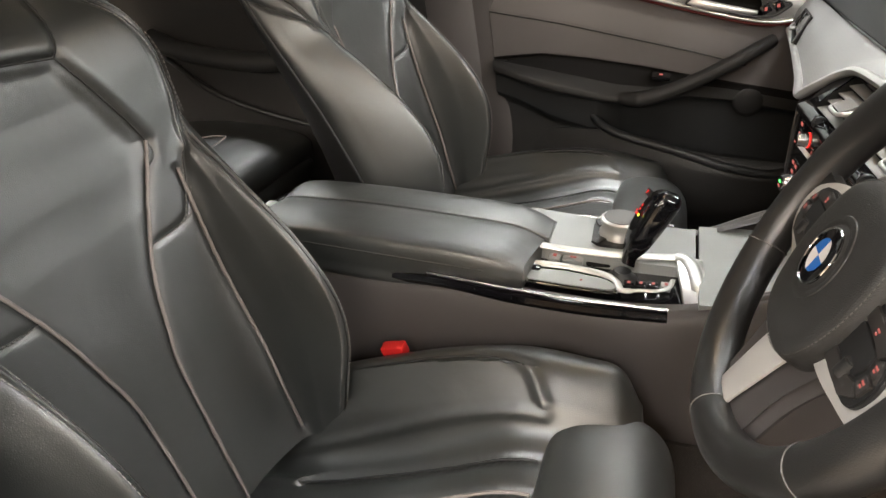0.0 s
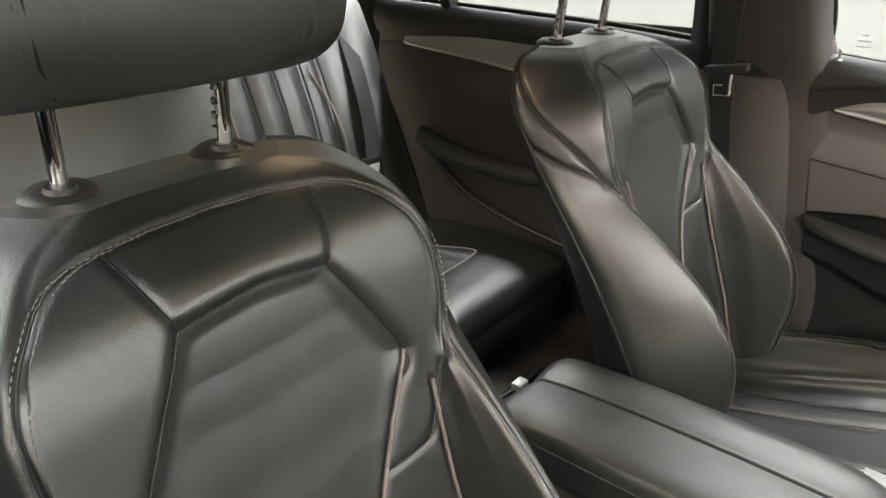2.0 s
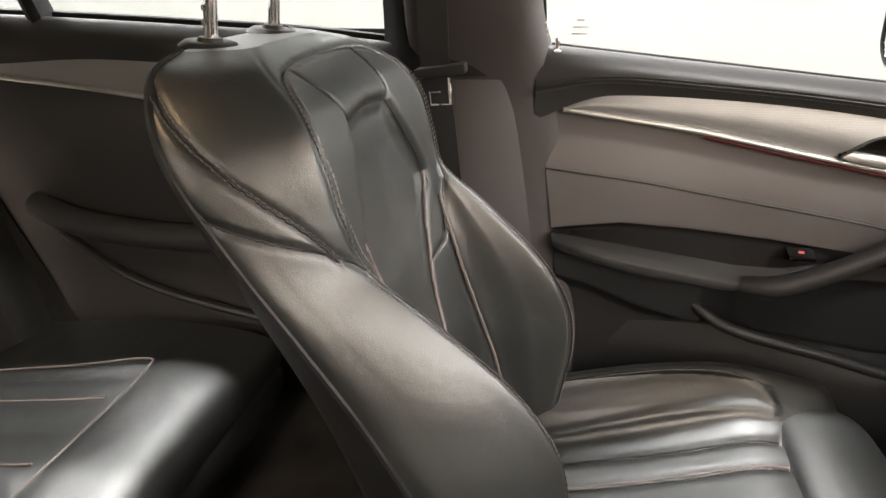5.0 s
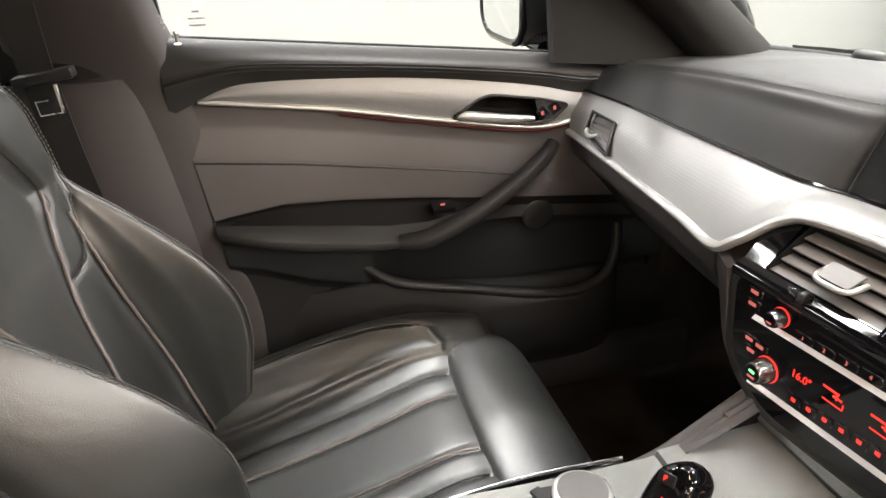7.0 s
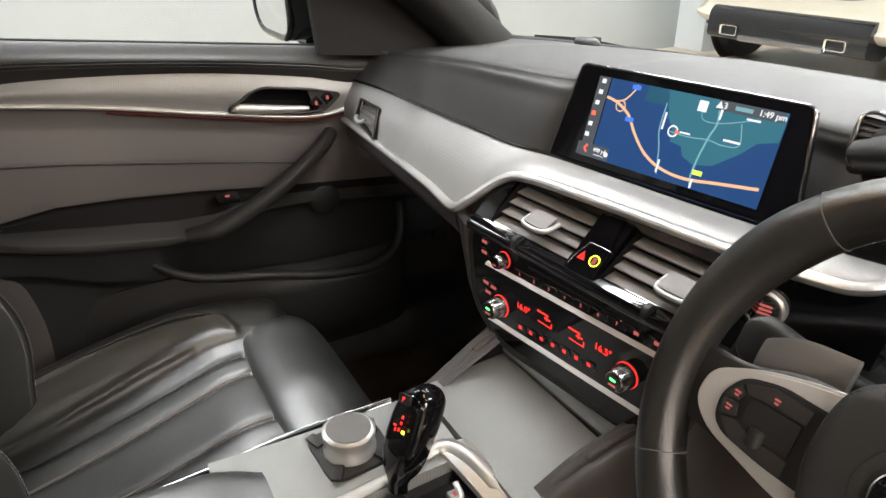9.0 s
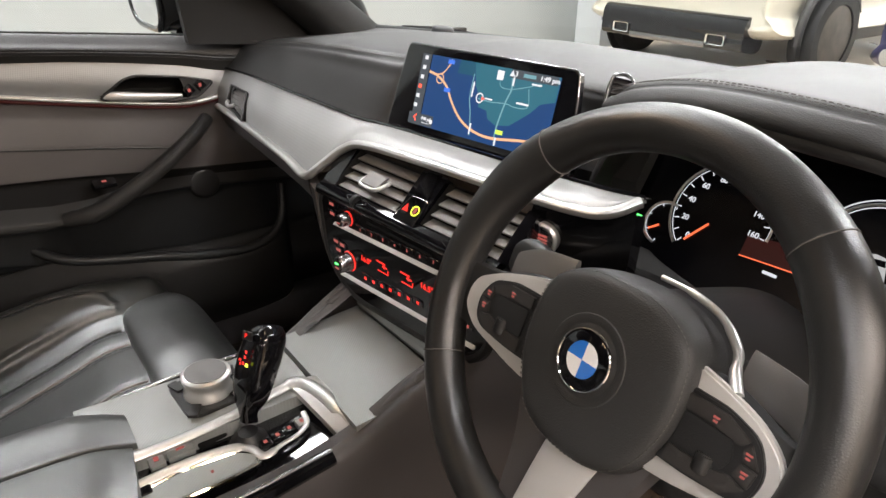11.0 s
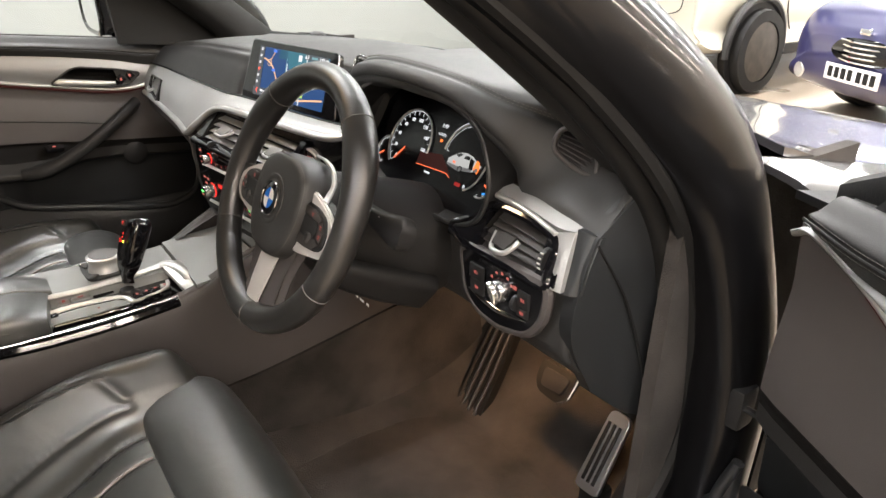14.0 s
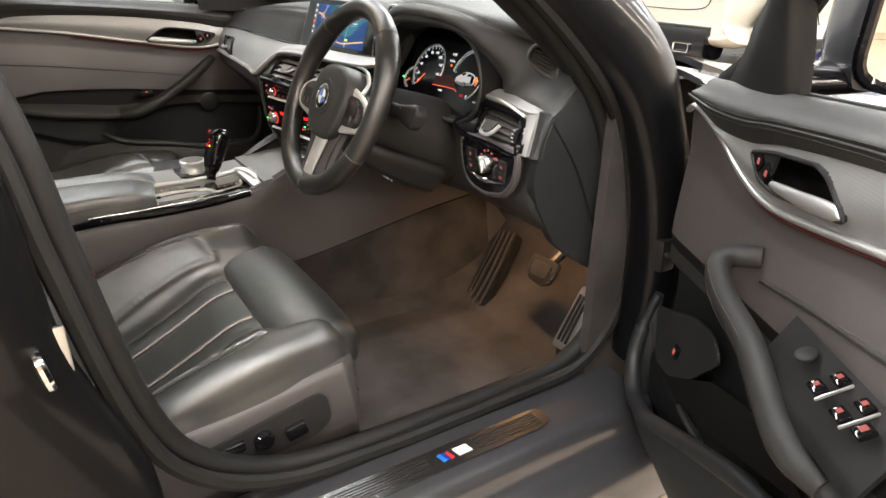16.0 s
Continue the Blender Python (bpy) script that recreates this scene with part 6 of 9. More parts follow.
    for u, z in ((-0.155, 0.782), (-0.155, 0.768), (-0.150, 0.728), (-0.135, 0.727), (-0.145, 0.716), (0.115, 0.745), (0.115, 0.715), (0.128, 0.730)):
        b = part("side_button", box(0.020, 0.010, 0.003, 0.001, stack_frame(u, z), 1), GLOSS, st)
        part("mark", box(0.010, 0.004, 0.0004, 0, stack_frame(u, z) @ pose(0, 0, 0.0018)), BUTTONDIM, b)
    part("disc_slot", box(0.13, 0.003, 0.002, 0.0005, stack_frame(-0.01, 0.7805)), RUBBER, st, "narrow disc slot")
    # start button housing
    part("start_housing", sheet([[(0.150, 0.150, 0.862), (0.255, 0.185, 0.872)], [(0.145, 0.146, 0.83), (0.25, 0.19, 0.835)], [(0.145, 0.152, 0.79), (0.24, 0.20, 0.79)]], 14, 14, 0.015, (0, 1, 0)), GLOSS, st, "gloss black panel beside the wheel")
    k = axes((0.164, 0.156, 0.828), (0.95, 0.30, 0), (0, 0, 1))
    sb = part("start_button", turned([(0, 0.008), (0.0135, 0.008), (0.015, 0.006), (0.015, 0)], 32, k), GLOSS, st, "round start button")
    part("start_ring", turned([(0.0145, 0), (0.0185, 0), (0.0185, 0.008), (0.016, 0.010), (0.0145, 0.008)], 32, k), SATIN, sb, "bright ring of the start button")
    for dy in (0.004, 0.0, -0.004):
        part("start_mark", box(0.014, 0.0024, 0.0004, 0, k @ pose(0, dy, 0.0085)), BUTTONDIM, sb)


def display():
    o = Vector((-0.0215, 0.204, 0.929))
    m = axes(o, (0.271, 0.044, 0.0), (0, 0.29, 0.957))
    d = thing("navigation_display", "wide black dashboard display showing a blue road map", "display", at=m)
    out = rounded([(-0.1375, 0.0575), (0.1375, 0.0575), (0.157, -0.0575), (-0.153, -0.0575)], 0.008, 5)
    part("housing", plate(out, 0.012, pose(0, 0, -0.012), 0.002), GLOSS, d, "gloss black display housing")
    part("rim", tube([(x, y, -0.002) for x, y in out], 0.0016, 6, True), DARKMETAL, d)
    part("rear_cover", box(0.22, 0.09, 0.02, 0.008, pose(0, -0.005, -0.022)), HARD, d)

    def S(s, t):
        return -0.107 + 0.018 + s * 0.207, 0.047 - t * 0.093

    back = glow("map navy", (0.006, 0.040, 0.135), 0.6)
    land = glow("map teal", (0.020, 0.110, 0.150), 0.6)
    dark = glow("map dark teal", (0.008, 0.065, 0.110), 0.6)
    road = glow("map main road", (0.75, 0.42, 0.22), 0.55)
    lane = glow("map side road", (0.16, 0.33, 0.36), 0.55)
    white = glow("screen white", (0.75, 0.75, 0.75), 0.55)
    grey = glow("screen grey", (0.03, 0.035, 0.04), 1.0)
    signblue = glow("sign blue", (0.05, 0.16, 0.65), 0.6)
    lime = glow("sign green", (0.35, 0.55, 0.05), 1.0)
    red = glow("screen red", (0.9, 0.08, 0.04), 1.0)
    z = 0.0006

    def layer(k):
        return pose(0, 0, z + k * 0.0002)

    part("map", flat([S(0, 0), S(1, 0), S(1, 1), S(0, 1)], layer(0)), back, d, "dark blue map ground", smooth=False)
    part("land", flat([S(*p) for p in ((0.37, 0), (0.995, 0), (0.995, 0.30), (0.90, 0.36), (0.84, 0.50), (0.78, 0.60), (0.72, 0.70), (0.62, 0.74), (0.55, 0.68), (0.53, 0.58), (0.46, 0.56), (0.45, 0.42), (0.41, 0.30))], layer(1)), land, d, "teal land on the map", smooth=False)
    part("land", flat([S(*p) for p in ((0.25, 0), (0.37, 0), (0.39, 0.18), (0.24, 0.18))], layer(1)), dark, d, smooth=False)
    for pts, w, mm in (([(0, 0.23), (0.08, 0.27), (0.17, 0.38), (0.24, 0.57), (0.32, 0.74), (0.40, 0.84), (0.5, 0.90), (0.62, 0.91), (0.78, 0.86), (0.98, 0.80)], 0.0032, road), ([(0.06, 0.26), (0.12, 0.22), (0.165, 0.10), (0.18, 0.02)], 0.0018, road), ([(0.64, 0.96), (0.63, 0.84), (0.64, 0.62), (0.66, 0.40), (0.68, 0.24), (0.66, 0.02)], 0.0022, lane), ([(0.38, 0.15), (0.38, 0.45), (0.41, 0.66), (0.44, 0.95)], 0.0016, lane), ([(0.44, 0.45), (0.55, 0.46), (0.66, 0.44), (0.74, 0.46), (0.82, 0.42), (0.80, 0.20)], 0.0012, lane), ([(0.58, 0.10), (0.60, 0.24), (0.70, 0.24), (0.88, 0.12)], 0.0010, lane)):
        part("road", ribbon([S(*p) for p in pts], w, layer(2)), mm, d, "line of a road on the map")
    part("road", ribbon(arc(*S(0.105, 0.30), 0.0060, 0, 360), 0.0014, layer(2)), road, d)
    for (s, t), mm, w, h in (((0.175, 0.02), signblue, 0.011, 0.005), ((0.185, 0.40), signblue, 0.011, 0.005), ((0.66, 0.78), lime, 0.011, 0.005)):
        x, y = S(s, t)
        part("road_sign", box(w, h, 0.0003, 0, pose(x, y - 0.003, z + 0.0007)), mm, d, smooth=False)
    x, y = S(0.46, 0.44)
    part("position_ring", ribbon(arc(x, y, 0.0055, 20, 340), 0.0016, layer(3)), white, d, "white position ring")
    part("position_arrow", flat([(x + 0.003, y + 0.0026), (x + 0.008, y), (x + 0.003, y - 0.0026)], layer(3)), red, d, smooth=False)
    x, y = S(0.58, 0.06)
    part("compass", box(0.010, 0.011, 0.0003, 0, pose(x, y - 0.004, z + 0.0007)), white, d, smooth=False)
    part("status_bar", box(0.068, 0.010, 0.0003, 0, pose(*S(0.82, 0.055), z + 0.0005)), grey, d, smooth=False)
    text("clock", "1:49 pm", 0.0085, white, d, pose(*S(0.93, 0.055), z + 0.001))
    text("count", "3", 0.0085, white, d, pose(*S(0.695, 0.055), z + 0.001))
    part("warning_mark", flat([(S(0.665, 0.05)[0] + a, S(0.665, 0.055)[1] + b) for a, b in ((-0.004, -0.003), (0.004, -0.003), (0, 0.004))], layer(4)), white, d, smooth=False)
    part("status_word", box(0.018, 0.004, 0.0003, 0, pose(*S(0.79, 0.055), z + 0.0009)), lane, d, smooth=False)
    for (s, t), w, h in (((0.78, 0.40), 0.018, 0.0022), ((0.53, 0.43), 0.012, 0.0018), ((0.395, 0.35), 0.0022, 0.018), ((0.435, 0.86), 0.0022, 0.014), ((0.685, 0.15), 0.0022, 0.010), ((0.645, 0.94), 0.0022, 0.010), ((0.85, 0.14), 0.014, 0.002)):
        part("map_label", box(w, h, 0.0002, 0, pose(*S(s, t), z + 0.0009)), white, d, smooth=False)
    part("menu_bar", box(0.016, 0.093, 0.0003, 0, pose(-0.0985, 0.0005, z)), grey, d, smooth=False)
    for k in range(6):
        part("menu_icon", box(0.0055, 0.0050, 0.0003, 0.0, pose(-0.0985 - 0.0008 * k, 0.042 - k * 0.0125, z + 0.0004)), white if k != 3 else red, d, smooth=False)
    part("turn_box", box(0.046, 0.015, 0.0003, 0, pose(-0.088, -0.038, z + 0.0006)), grey, d, smooth=False)
    text("distance", "490 yd", 0.0065, white, d, pose(-0.078, -0.036, z + 0.001))
    part("scale_bar", box(0.014, 0.0008, 0.0002, 0, pose(-0.078, -0.0415, z + 0.001)), white, d, smooth=False)
    part("turn_arrow", join(box(0.0065, 0.0018, 0.0003, 0, pose(-0.0985, -0.0345, z + 0.001, 0, 0, 50)), box(0.0065, 0.0018, 0.0003, 0, pose(-0.0985, -0.0385, z + 0.001, 0, 0, -50))), red, d, smooth=False)
    part("compass_small", disc(0.0028, 0.0003, 16, 0, pose(-0.068, -0.038, z + 0.0008)), white, d)


def instruments():
    m = axes((0.355, 0.270, 0.868), (1, 0, 0), (0, 0.5, 1.0))
    c = thing("instrument_cluster", "dark instrument display with two lit round dials", "instrument cluster", at=m)
    mi = m.inverted()
    ring = rounded([(0.150, 0.812), (0.185, 0.925), (0.26, 0.968), (0.42, 0.972), (0.515, 0.945), (0.548, 0.88), (0.530, 0.82), (0.48, 0.800), (0.30, 0.795)], 0.035, 6)
    front = [tuple(mi @ Vector((0.355 + (x - 0.355) * 1.03, 0.215 + (z - 0.80) * 0.08, z))) for x, z in ring]
    back = [tuple(mi @ Vector((0.355 + (x - 0.355) * 0.97, 0.298 + 0.5 * (0.868 + (z - 0.868) * 0.96 - 0.915), 0.868 + (z - 0.868) * 0.96))) for x, z in ring]
    part("shroud", grid_bm(np.array([front, back]), False, True), HARD, c, "black shroud round the dials")
    part("shroud_lip", tube(front, 0.004, 8, True), HARD, c)
    face = bmesh.new()
    face.faces.new([face.verts.new((x, y, 0)) for x, y, _ in back])
    part("display_face", face, mat("dial black", (0.002, 0.002, 0.003), 0.25, spec=0.3), c, "black dial display", smooth=False)
    white, red, amber = glow("dial white", (0.8, 0.82, 0.85), 0.4), glow("needle red", (1.0, 0.16, 0.06), 0.55), glow("lamp orange", (1.0, 0.20, 0.03), 0.6)
    dim = glow("dial red glow", (0.010, 0.0008, 0.0008), 1.0)
    blue = glow("cold mark blue", (0.05, 0.35, 1.0), 0.5)
    silver = glow("pictured car silver", (0.38, 0.38, 0.37), 0.5)
    z = 0.0008

    def dial(cx, cy, r, a0, a1, ticks, numbers, needle):
        part("dial_ring", tube([(x, y, z + 0.002) for x, y in arc(cx, cy, r, a0, a1)], 0.0014, 6), SATIN, c, "silver dial ring")
        part("dial_edge", ribbon(arc(cx, cy, r * 0.955, a0, a1), 0.0009, pose(0, 0, z)), white, c)
        for k in range(ticks):
            a = radians(a1 + (a0 - a1) * k / (ticks - 1))
            part("tick", box(r * 0.10, 0.0011, 0.0003, 0, pose(cx + r * 0.88 * math.cos(a), cy + r * 0.88 * math.sin(a), z, 0, 0, math.degrees(a))), white, c, smooth=False)
        for k, w in enumerate(numbers):
            a = radians(a1 + (a0 - a1) * k / (len(numbers) - 1))
            text("dial_figure", w, r * 0.15, white, c, pose(cx + r * 0.70 * math.cos(a), cy + r * 0.70 * math.sin(a), z))
        if needle is not None:
            a = radians(needle)
            part("needle", box(r * 0.55, 0.0022, 0.0006, 0, pose(cx + r * 0.52 * math.cos(a), cy + r * 0.52 * math.sin(a), z + 0.001, 0, 0, needle)), red, c, "orange-red needle", smooth=False)

    # left: road speed; right: ring with the pictured car
    dial(-0.063, -0.001, 0.0535, -8, 228, 17, ("0", "20", "40", "60", "80", "100", "120", "140", "160"), 232)
    dial(-0.118, -0.027, 0.0225, 70, 262, 5, (), 216)
    dial(0.077, 0.006, 0.0495, -62, 178, 2, (), None)
    part("outer_arc", ribbon(arc(0.077, 0.006, 0.0535, 80, 150), 0.0012, pose(0, 0, z)), white, c, "thin outer arc of the dial")
    dial(0.131, -0.0155, 0.0235, -100, 42, 5, (), -28)
    part("hot_mark", box(0.005, 0.0022, 0.0003, 0, pose(0.1495, -0.002, z + 0.0004, 0, 0, 40)), red, c, "red hot mark", smooth=False)
    part("cold_mark", box(0.006, 0.0024, 0.0003, 0, pose(0.1405, -0.0305, z + 0.0004, 0, 0, 20)), blue, c, "blue cold mark", smooth=False)
    shape = [(0.0406, -0.0014), (0.0415, -0.0100), (0.0480, -0.0125), (0.0680, -0.0150), (0.0990, -0.0100), (0.1120, -0.0040), (0.1162, 0.0025), (0.1041, 0.0070), (0.0930, 0.0120), (0.0781, 0.0140), (0.0640, 0.0120), (0.0530, 0.0060)]
    part("pictured_car", flat(shape, pose(0, 0, z)), silver, c, "small picture of a silver saloon", smooth=False)
    shade = glow("pictured car shade", (0.10, 0.10, 0.10), 0.5)
    part("pictured_flank", flat([(0.0415, -0.0085), (0.0480, -0.0125), (0.0680, -0.0150), (0.0990, -0.0100), (0.0990, -0.0050), (0.0700, -0.0085)], pose(0, 0, z + 0.0002)), shade, c, "shaded flank of the pictured car", smooth=False)
    for glass in (((0.0555, 0.0062), (0.0650, 0.0112), (0.0710, 0.0100), (0.0625, 0.0040)), ((0.0735, 0.0050), (0.0775, 0.0100), (0.0860, 0.0108), (0.0880, 0.0055)), ((0.0885, 0.0060), (0.0890, 0.0100), (0.0985, 0.0068), (0.1000, -0.0060), (0.0920, -0.0070))):
        part("pictured_window", flat(glass, pose(0, 0, z + 0.0003)), GLOSS, c, smooth=False)
    for x, y in ((0.0735, -0.0120), (0.1080, -0.0050)):
        part("pictured_wheel", disc(0.0052, 0.0003, 20, 0, pose(x, y, z + 0.0002)), GLOSS, c)
        part("pictured_hub", disc(0.0034, 0.0003, 16, 0, pose(x, y, z + 0.0004)), shade, c)
    part("pictured_door", flat([(0.1045, 0.0093), (0.1100, 0.0073), (0.1143, -0.0024), (0.1124, -0.0097), (0.1009, -0.0038)], pose(0, 0, z + 0.0006)), amber, c, "open door marked in orange", smooth=False)
    part("pictured_lamp", box(0.0055, 0.0032, 0.0003, 0, pose(0.0565, -0.0045, z + 0.0004, 0, 0, -8)), red, c, smooth=False)
    text("clock", "1:49", 0.0085, white, c, pose(0.0067, 0.0403, z))
    text("outside_temperature", "+14.0°c", 0.0065, white, c, pose(0.0072, 0.0268, z))
    part("warning_mark", box(0.006, 0.004, 0.0002, 0, pose(0.0100, 0.0180, z)), amber, c, smooth=False)
    text("gear", "P", 0.008, white, c, pose(0.0956, -0.0332, z))
    part("red_word", box(0.013, 0.0055, 0.0002, 0, pose(0.0808, -0.0332, z)), glow("dark red word", (0.25, 0.01, 0.01), 0.5), c, smooth=False)
    part("red_glow", flat([(-0.030, -0.0085), (0.0237, -0.0012), (0.0439, -0.0148), (0.0620, -0.0290), (0.0461, -0.0250), (-0.030, -0.0280)], pose(0, 0, z - 0.0004)), dim, c, "dim red field", smooth=False)
    part("red_line", ribbon([(-0.030, -0.0285), (0.0169, -0.0261), (0.0461, -0.0252), (0.0520, -0.0262), (0.0594, -0.0300)], 0.0012, pose(0, 0, z)), red, c, "thin red line")
    part("range_word", box(0.014, 0.003, 0.0002, 0, pose(0.0045, -0.0349, z)), white, c, smooth=False)
    part("green_lamp", box(0.007, 0.004, 0.0002, 0, pose(-0.1497, -0.0299, z)), BUTTONGREEN, c, smooth=False)


def light_panel():
    """Driver's side vent and light switches."""
    lp = thing("light_switch_panel", "gloss black light switch panel with vent and silver edge", "control panel")
    out = rounded([(0.516, 0.786), (0.529, 0.722), (0.556, 0.702), (0.600, 0.698), (0.652, 0.711), (0.676, 0.742), (0.682, 0.790)], 0.016, 6)
    m = axes((0, 0.205, 0), (1, 0, 0), (0, 0, 1))
    part("switch_face", plate(out, 0.016, m @ pose(0, 0, -0.012), 0.003), GLOSS, lp, "gloss black switch face")
    part("face_rim", tube([(x, 0.208, z) for x, z in out], 0.008, 8, True), SOFT, lp)
    tl, tr, br, bl = (0.560, 0.232, 0.846), (0.650, 0.230, 0.838), (0.652, 0.209, 0.794), (0.533, 0.209, 0.794)
    slat_vent(lp, (tl, tr, br, bl), 0.035, 5, material=VENTBLACK)
    part("vent_frame", tube(spline([(0.48, 0.215, 0.80), (0.53, 0.222, 0.828), (0.556, 0.232, 0.848), (0.66, 0.229, 0.840), (0.674, 0.209, 0.80), (0.671, 0.205, 0.786), (0.60, 0.203, 0.788), (0.52, 0.206, 0.788)], 60, True), 0.006, 8, True), GLOSS, lp, "gloss black vent frame")
    part("gloss_wing", sheet([[(0.472, 0.214, 0.802), (0.50, 0.216, 0.81), (0.545, 0.226, 0.836)], [(0.480, 0.206, 0.790), (0.51, 0.205, 0.79), (0.545, 0.206, 0.792)]], 8, 12, 0.012, (0, 1, 0)), GLOSS, lp)
    part("vent_side", sheet([[(0.652, 0.230, 0.840), (0.684, 0.225, 0.835)], [(0.655, 0.207, 0.795), (0.690, 0.204, 0.792)]], 6, 6, 0.012, (0, 1, 0)), GLOSS, lp)
    tw = part("thumbwheel", disc(0.017, 0.008, 32, 0.001, axes((0.6565, 0.224, 0.812), (0, 0, 1), (0, -1, 0))), HARD, lp, "ridged vent thumbwheel")
    for k in range(5):
        a = radians(-44 + 22 * k)
        part("ridge", box(0.0055, 0.0016, 0.0022, 0.0005, pose(0.6605, 0.224 - 0.0168 * math.cos(a), 0.812 + 0.0168 * math.sin(a), 0, 0, 0)), BRIGHT, tw, "pale ridge")
    part("vent_tab", tube(spline([(0.577, 0.214, 0.824), (0.5775, 0.206, 0.812), (0.582, 0.200, 0.8065), (0.594, 0.1975, 0.8055), (0.606, 0.1985, 0.8075), (0.615, 0.204, 0.815), (0.620, 0.212, 0.824)], 30), 0.0034, 10), SATIN, lp, "silver vent tab")
    part("tab_inlay", sheet([[(0.580, 0.214, 0.826), (0.616, 0.213, 0.827)], [(0.581, 0.203, 0.811), (0.608, 0.202, 0.812)]], 4, 6, 0.003), VENTBLACK, lp, "dark tab face")
    # silver edge and patterned strip above
    a = [(0.545, 0.238, 0.858), (0.60, 0.236, 0.855), (0.64, 0.232, 0.849), (0.664, 0.230, 0.844)]
    part("silver_edge", tube(spline(a, 50), 0.0042, 10), SATIN, lp, "satin silver edge")
    part("silver_corner", sheet([[(0.660, 0.233, 0.846), (0.674, 0.233, 0.850), (0.688, 0.236, 0.854)], [(0.673, 0.221, 0.828), (0.684, 0.219, 0.827), (0.693, 0.222, 0.825)], [(0.678, 0.206, 0.790), (0.688, 0.205, 0.789), (0.698, 0.208, 0.788)]], 12, 10, 0.012, (0, 1, 0)), DECOR, lp, "satin silver corner piece")
    part("trim_panel", sheet([[(0.535, 0.242, 0.862), (0.60, 0.238, 0.859), (0.66, 0.234, 0.853), (0.687, 0.237, 0.854)], [(0.548, 0.262, 0.870), (0.60, 0.258, 0.867), (0.66, 0.252, 0.861), (0.688, 0.250, 0.857)]], 10, 30, 0.008, (0, 0.4, -1)), DECOR, lp, "patterned aluminium strip")
    part("corner_filler", sheet([[(0.687, 0.241, 0.857), (0.702, 0.243, 0.856), (0.716, 0.250, 0.853)], [(0.692, 0.227, 0.82), (0.706, 0.229, 0.82), (0.716, 0.236, 0.82)], [(0.696, 0.213, 0.785), (0.706, 0.216, 0.785), (0.714, 0.226, 0.785)]], 10, 10, 0.012, (0, 1, 0)), DASHSIDE, lp, "dark filler beside the door")
    # switches
    for x, z, bw, bh in ((0.5555, 0.7612, 0.0280, 0.0200), (0.5580, 0.7402, 0.0275, 0.0195), (0.6475, 0.7590, 0.0200, 0.0220), (0.6470, 0.7410, 0.0190, 0.0120)):
        b = part("switch", box(bw, bh, 0.005, 0.0008, m @ pose(x, z, 0.005)), HARD, lp, "flat black push switch")
        part("mark", join(box(0.0028, 0.0042, 0.0004, 0, m @ pose(x - 0.002, z, 0.0078)), *[box(0.0030, 0.0007, 0.0004, 0, m @ pose(x + 0.0018, z + 0.0016 * q, 0.0078, 0, 0, -12)) for q in (-1, 0, 1)]), BUTTONDIM, b, "lit red lamp symbol")
    k = m @ pose(0.6050, 0.7555, 0.004)
    kn = part("light_switch", turned([(0, 0), (0.0168, 0), (0.0168, 0.003), (0.0158, 0.006), (0.0150, 0.012), (0.0135, 0.014), (0, 0.014)], 40, k), DARKMETAL, lp, "round silver light switch")
    part("grip", loft([[(kx * w, ky, kz) for kx, kz in ((-1, 0.012), (-0.7, 0.020), (0.7, 0.020), (1, 0.012))] for ky, w in ((-0.0150, 0.0026), (-0.010, 0.0048), (0.0, 0.0056), (0.010, 0.0048), (0.0150, 0.0026))], 16, 16), CHROME, kn, "raised chrome grip bar").matrix_basis = k @ pose(0, 0, 0, 0, 0, 28)
    for a in (35, 62, 90, 118, 150):
        part("mark", box(0.0042, 0.0032, 0.0004, 0, k @ pose(0.0225 * math.cos(radians(a)), 0.0225 * math.sin(radians(a)), 0.001)), BUTTONDIM, lp)
    part("dimmer", disc(0.012, 0.006, 24, 0.001, m @ pose(0.6290, 0.748, 0.001, 0, 90, 0)), HARD, lp, "small dimmer wheel")
    part("mark", box(0.006, 0.005, 0.0004, 0, m @ pose(0.630, 0.7685, 0.005)), BUTTONDIM, lp)
    part("silver_line", loft([[(x, 0.2015, z + h), (x, 0.1985, z + 0.3 * h), (x, 0.1985, z - h), (x, 0.2015, z - h)] for x, z, h in ((0.540, 0.7325, 0.0008), (0.556, 0.7275, 0.0016), (0.578, 0.7235, 0.0030), (0.600, 0.7225, 0.0034), (0.622, 0.7250, 0.0020), (0.655, 0.7320, 0.0008))], 40, 12), CHROME, lp, "bright curved line")


dash_shell()
centre_stack()
display()
instruments()
light_panel()

# ---- centre console ----
console = thing("centre_console", "black centre console with grey cover and silver trim", "console")


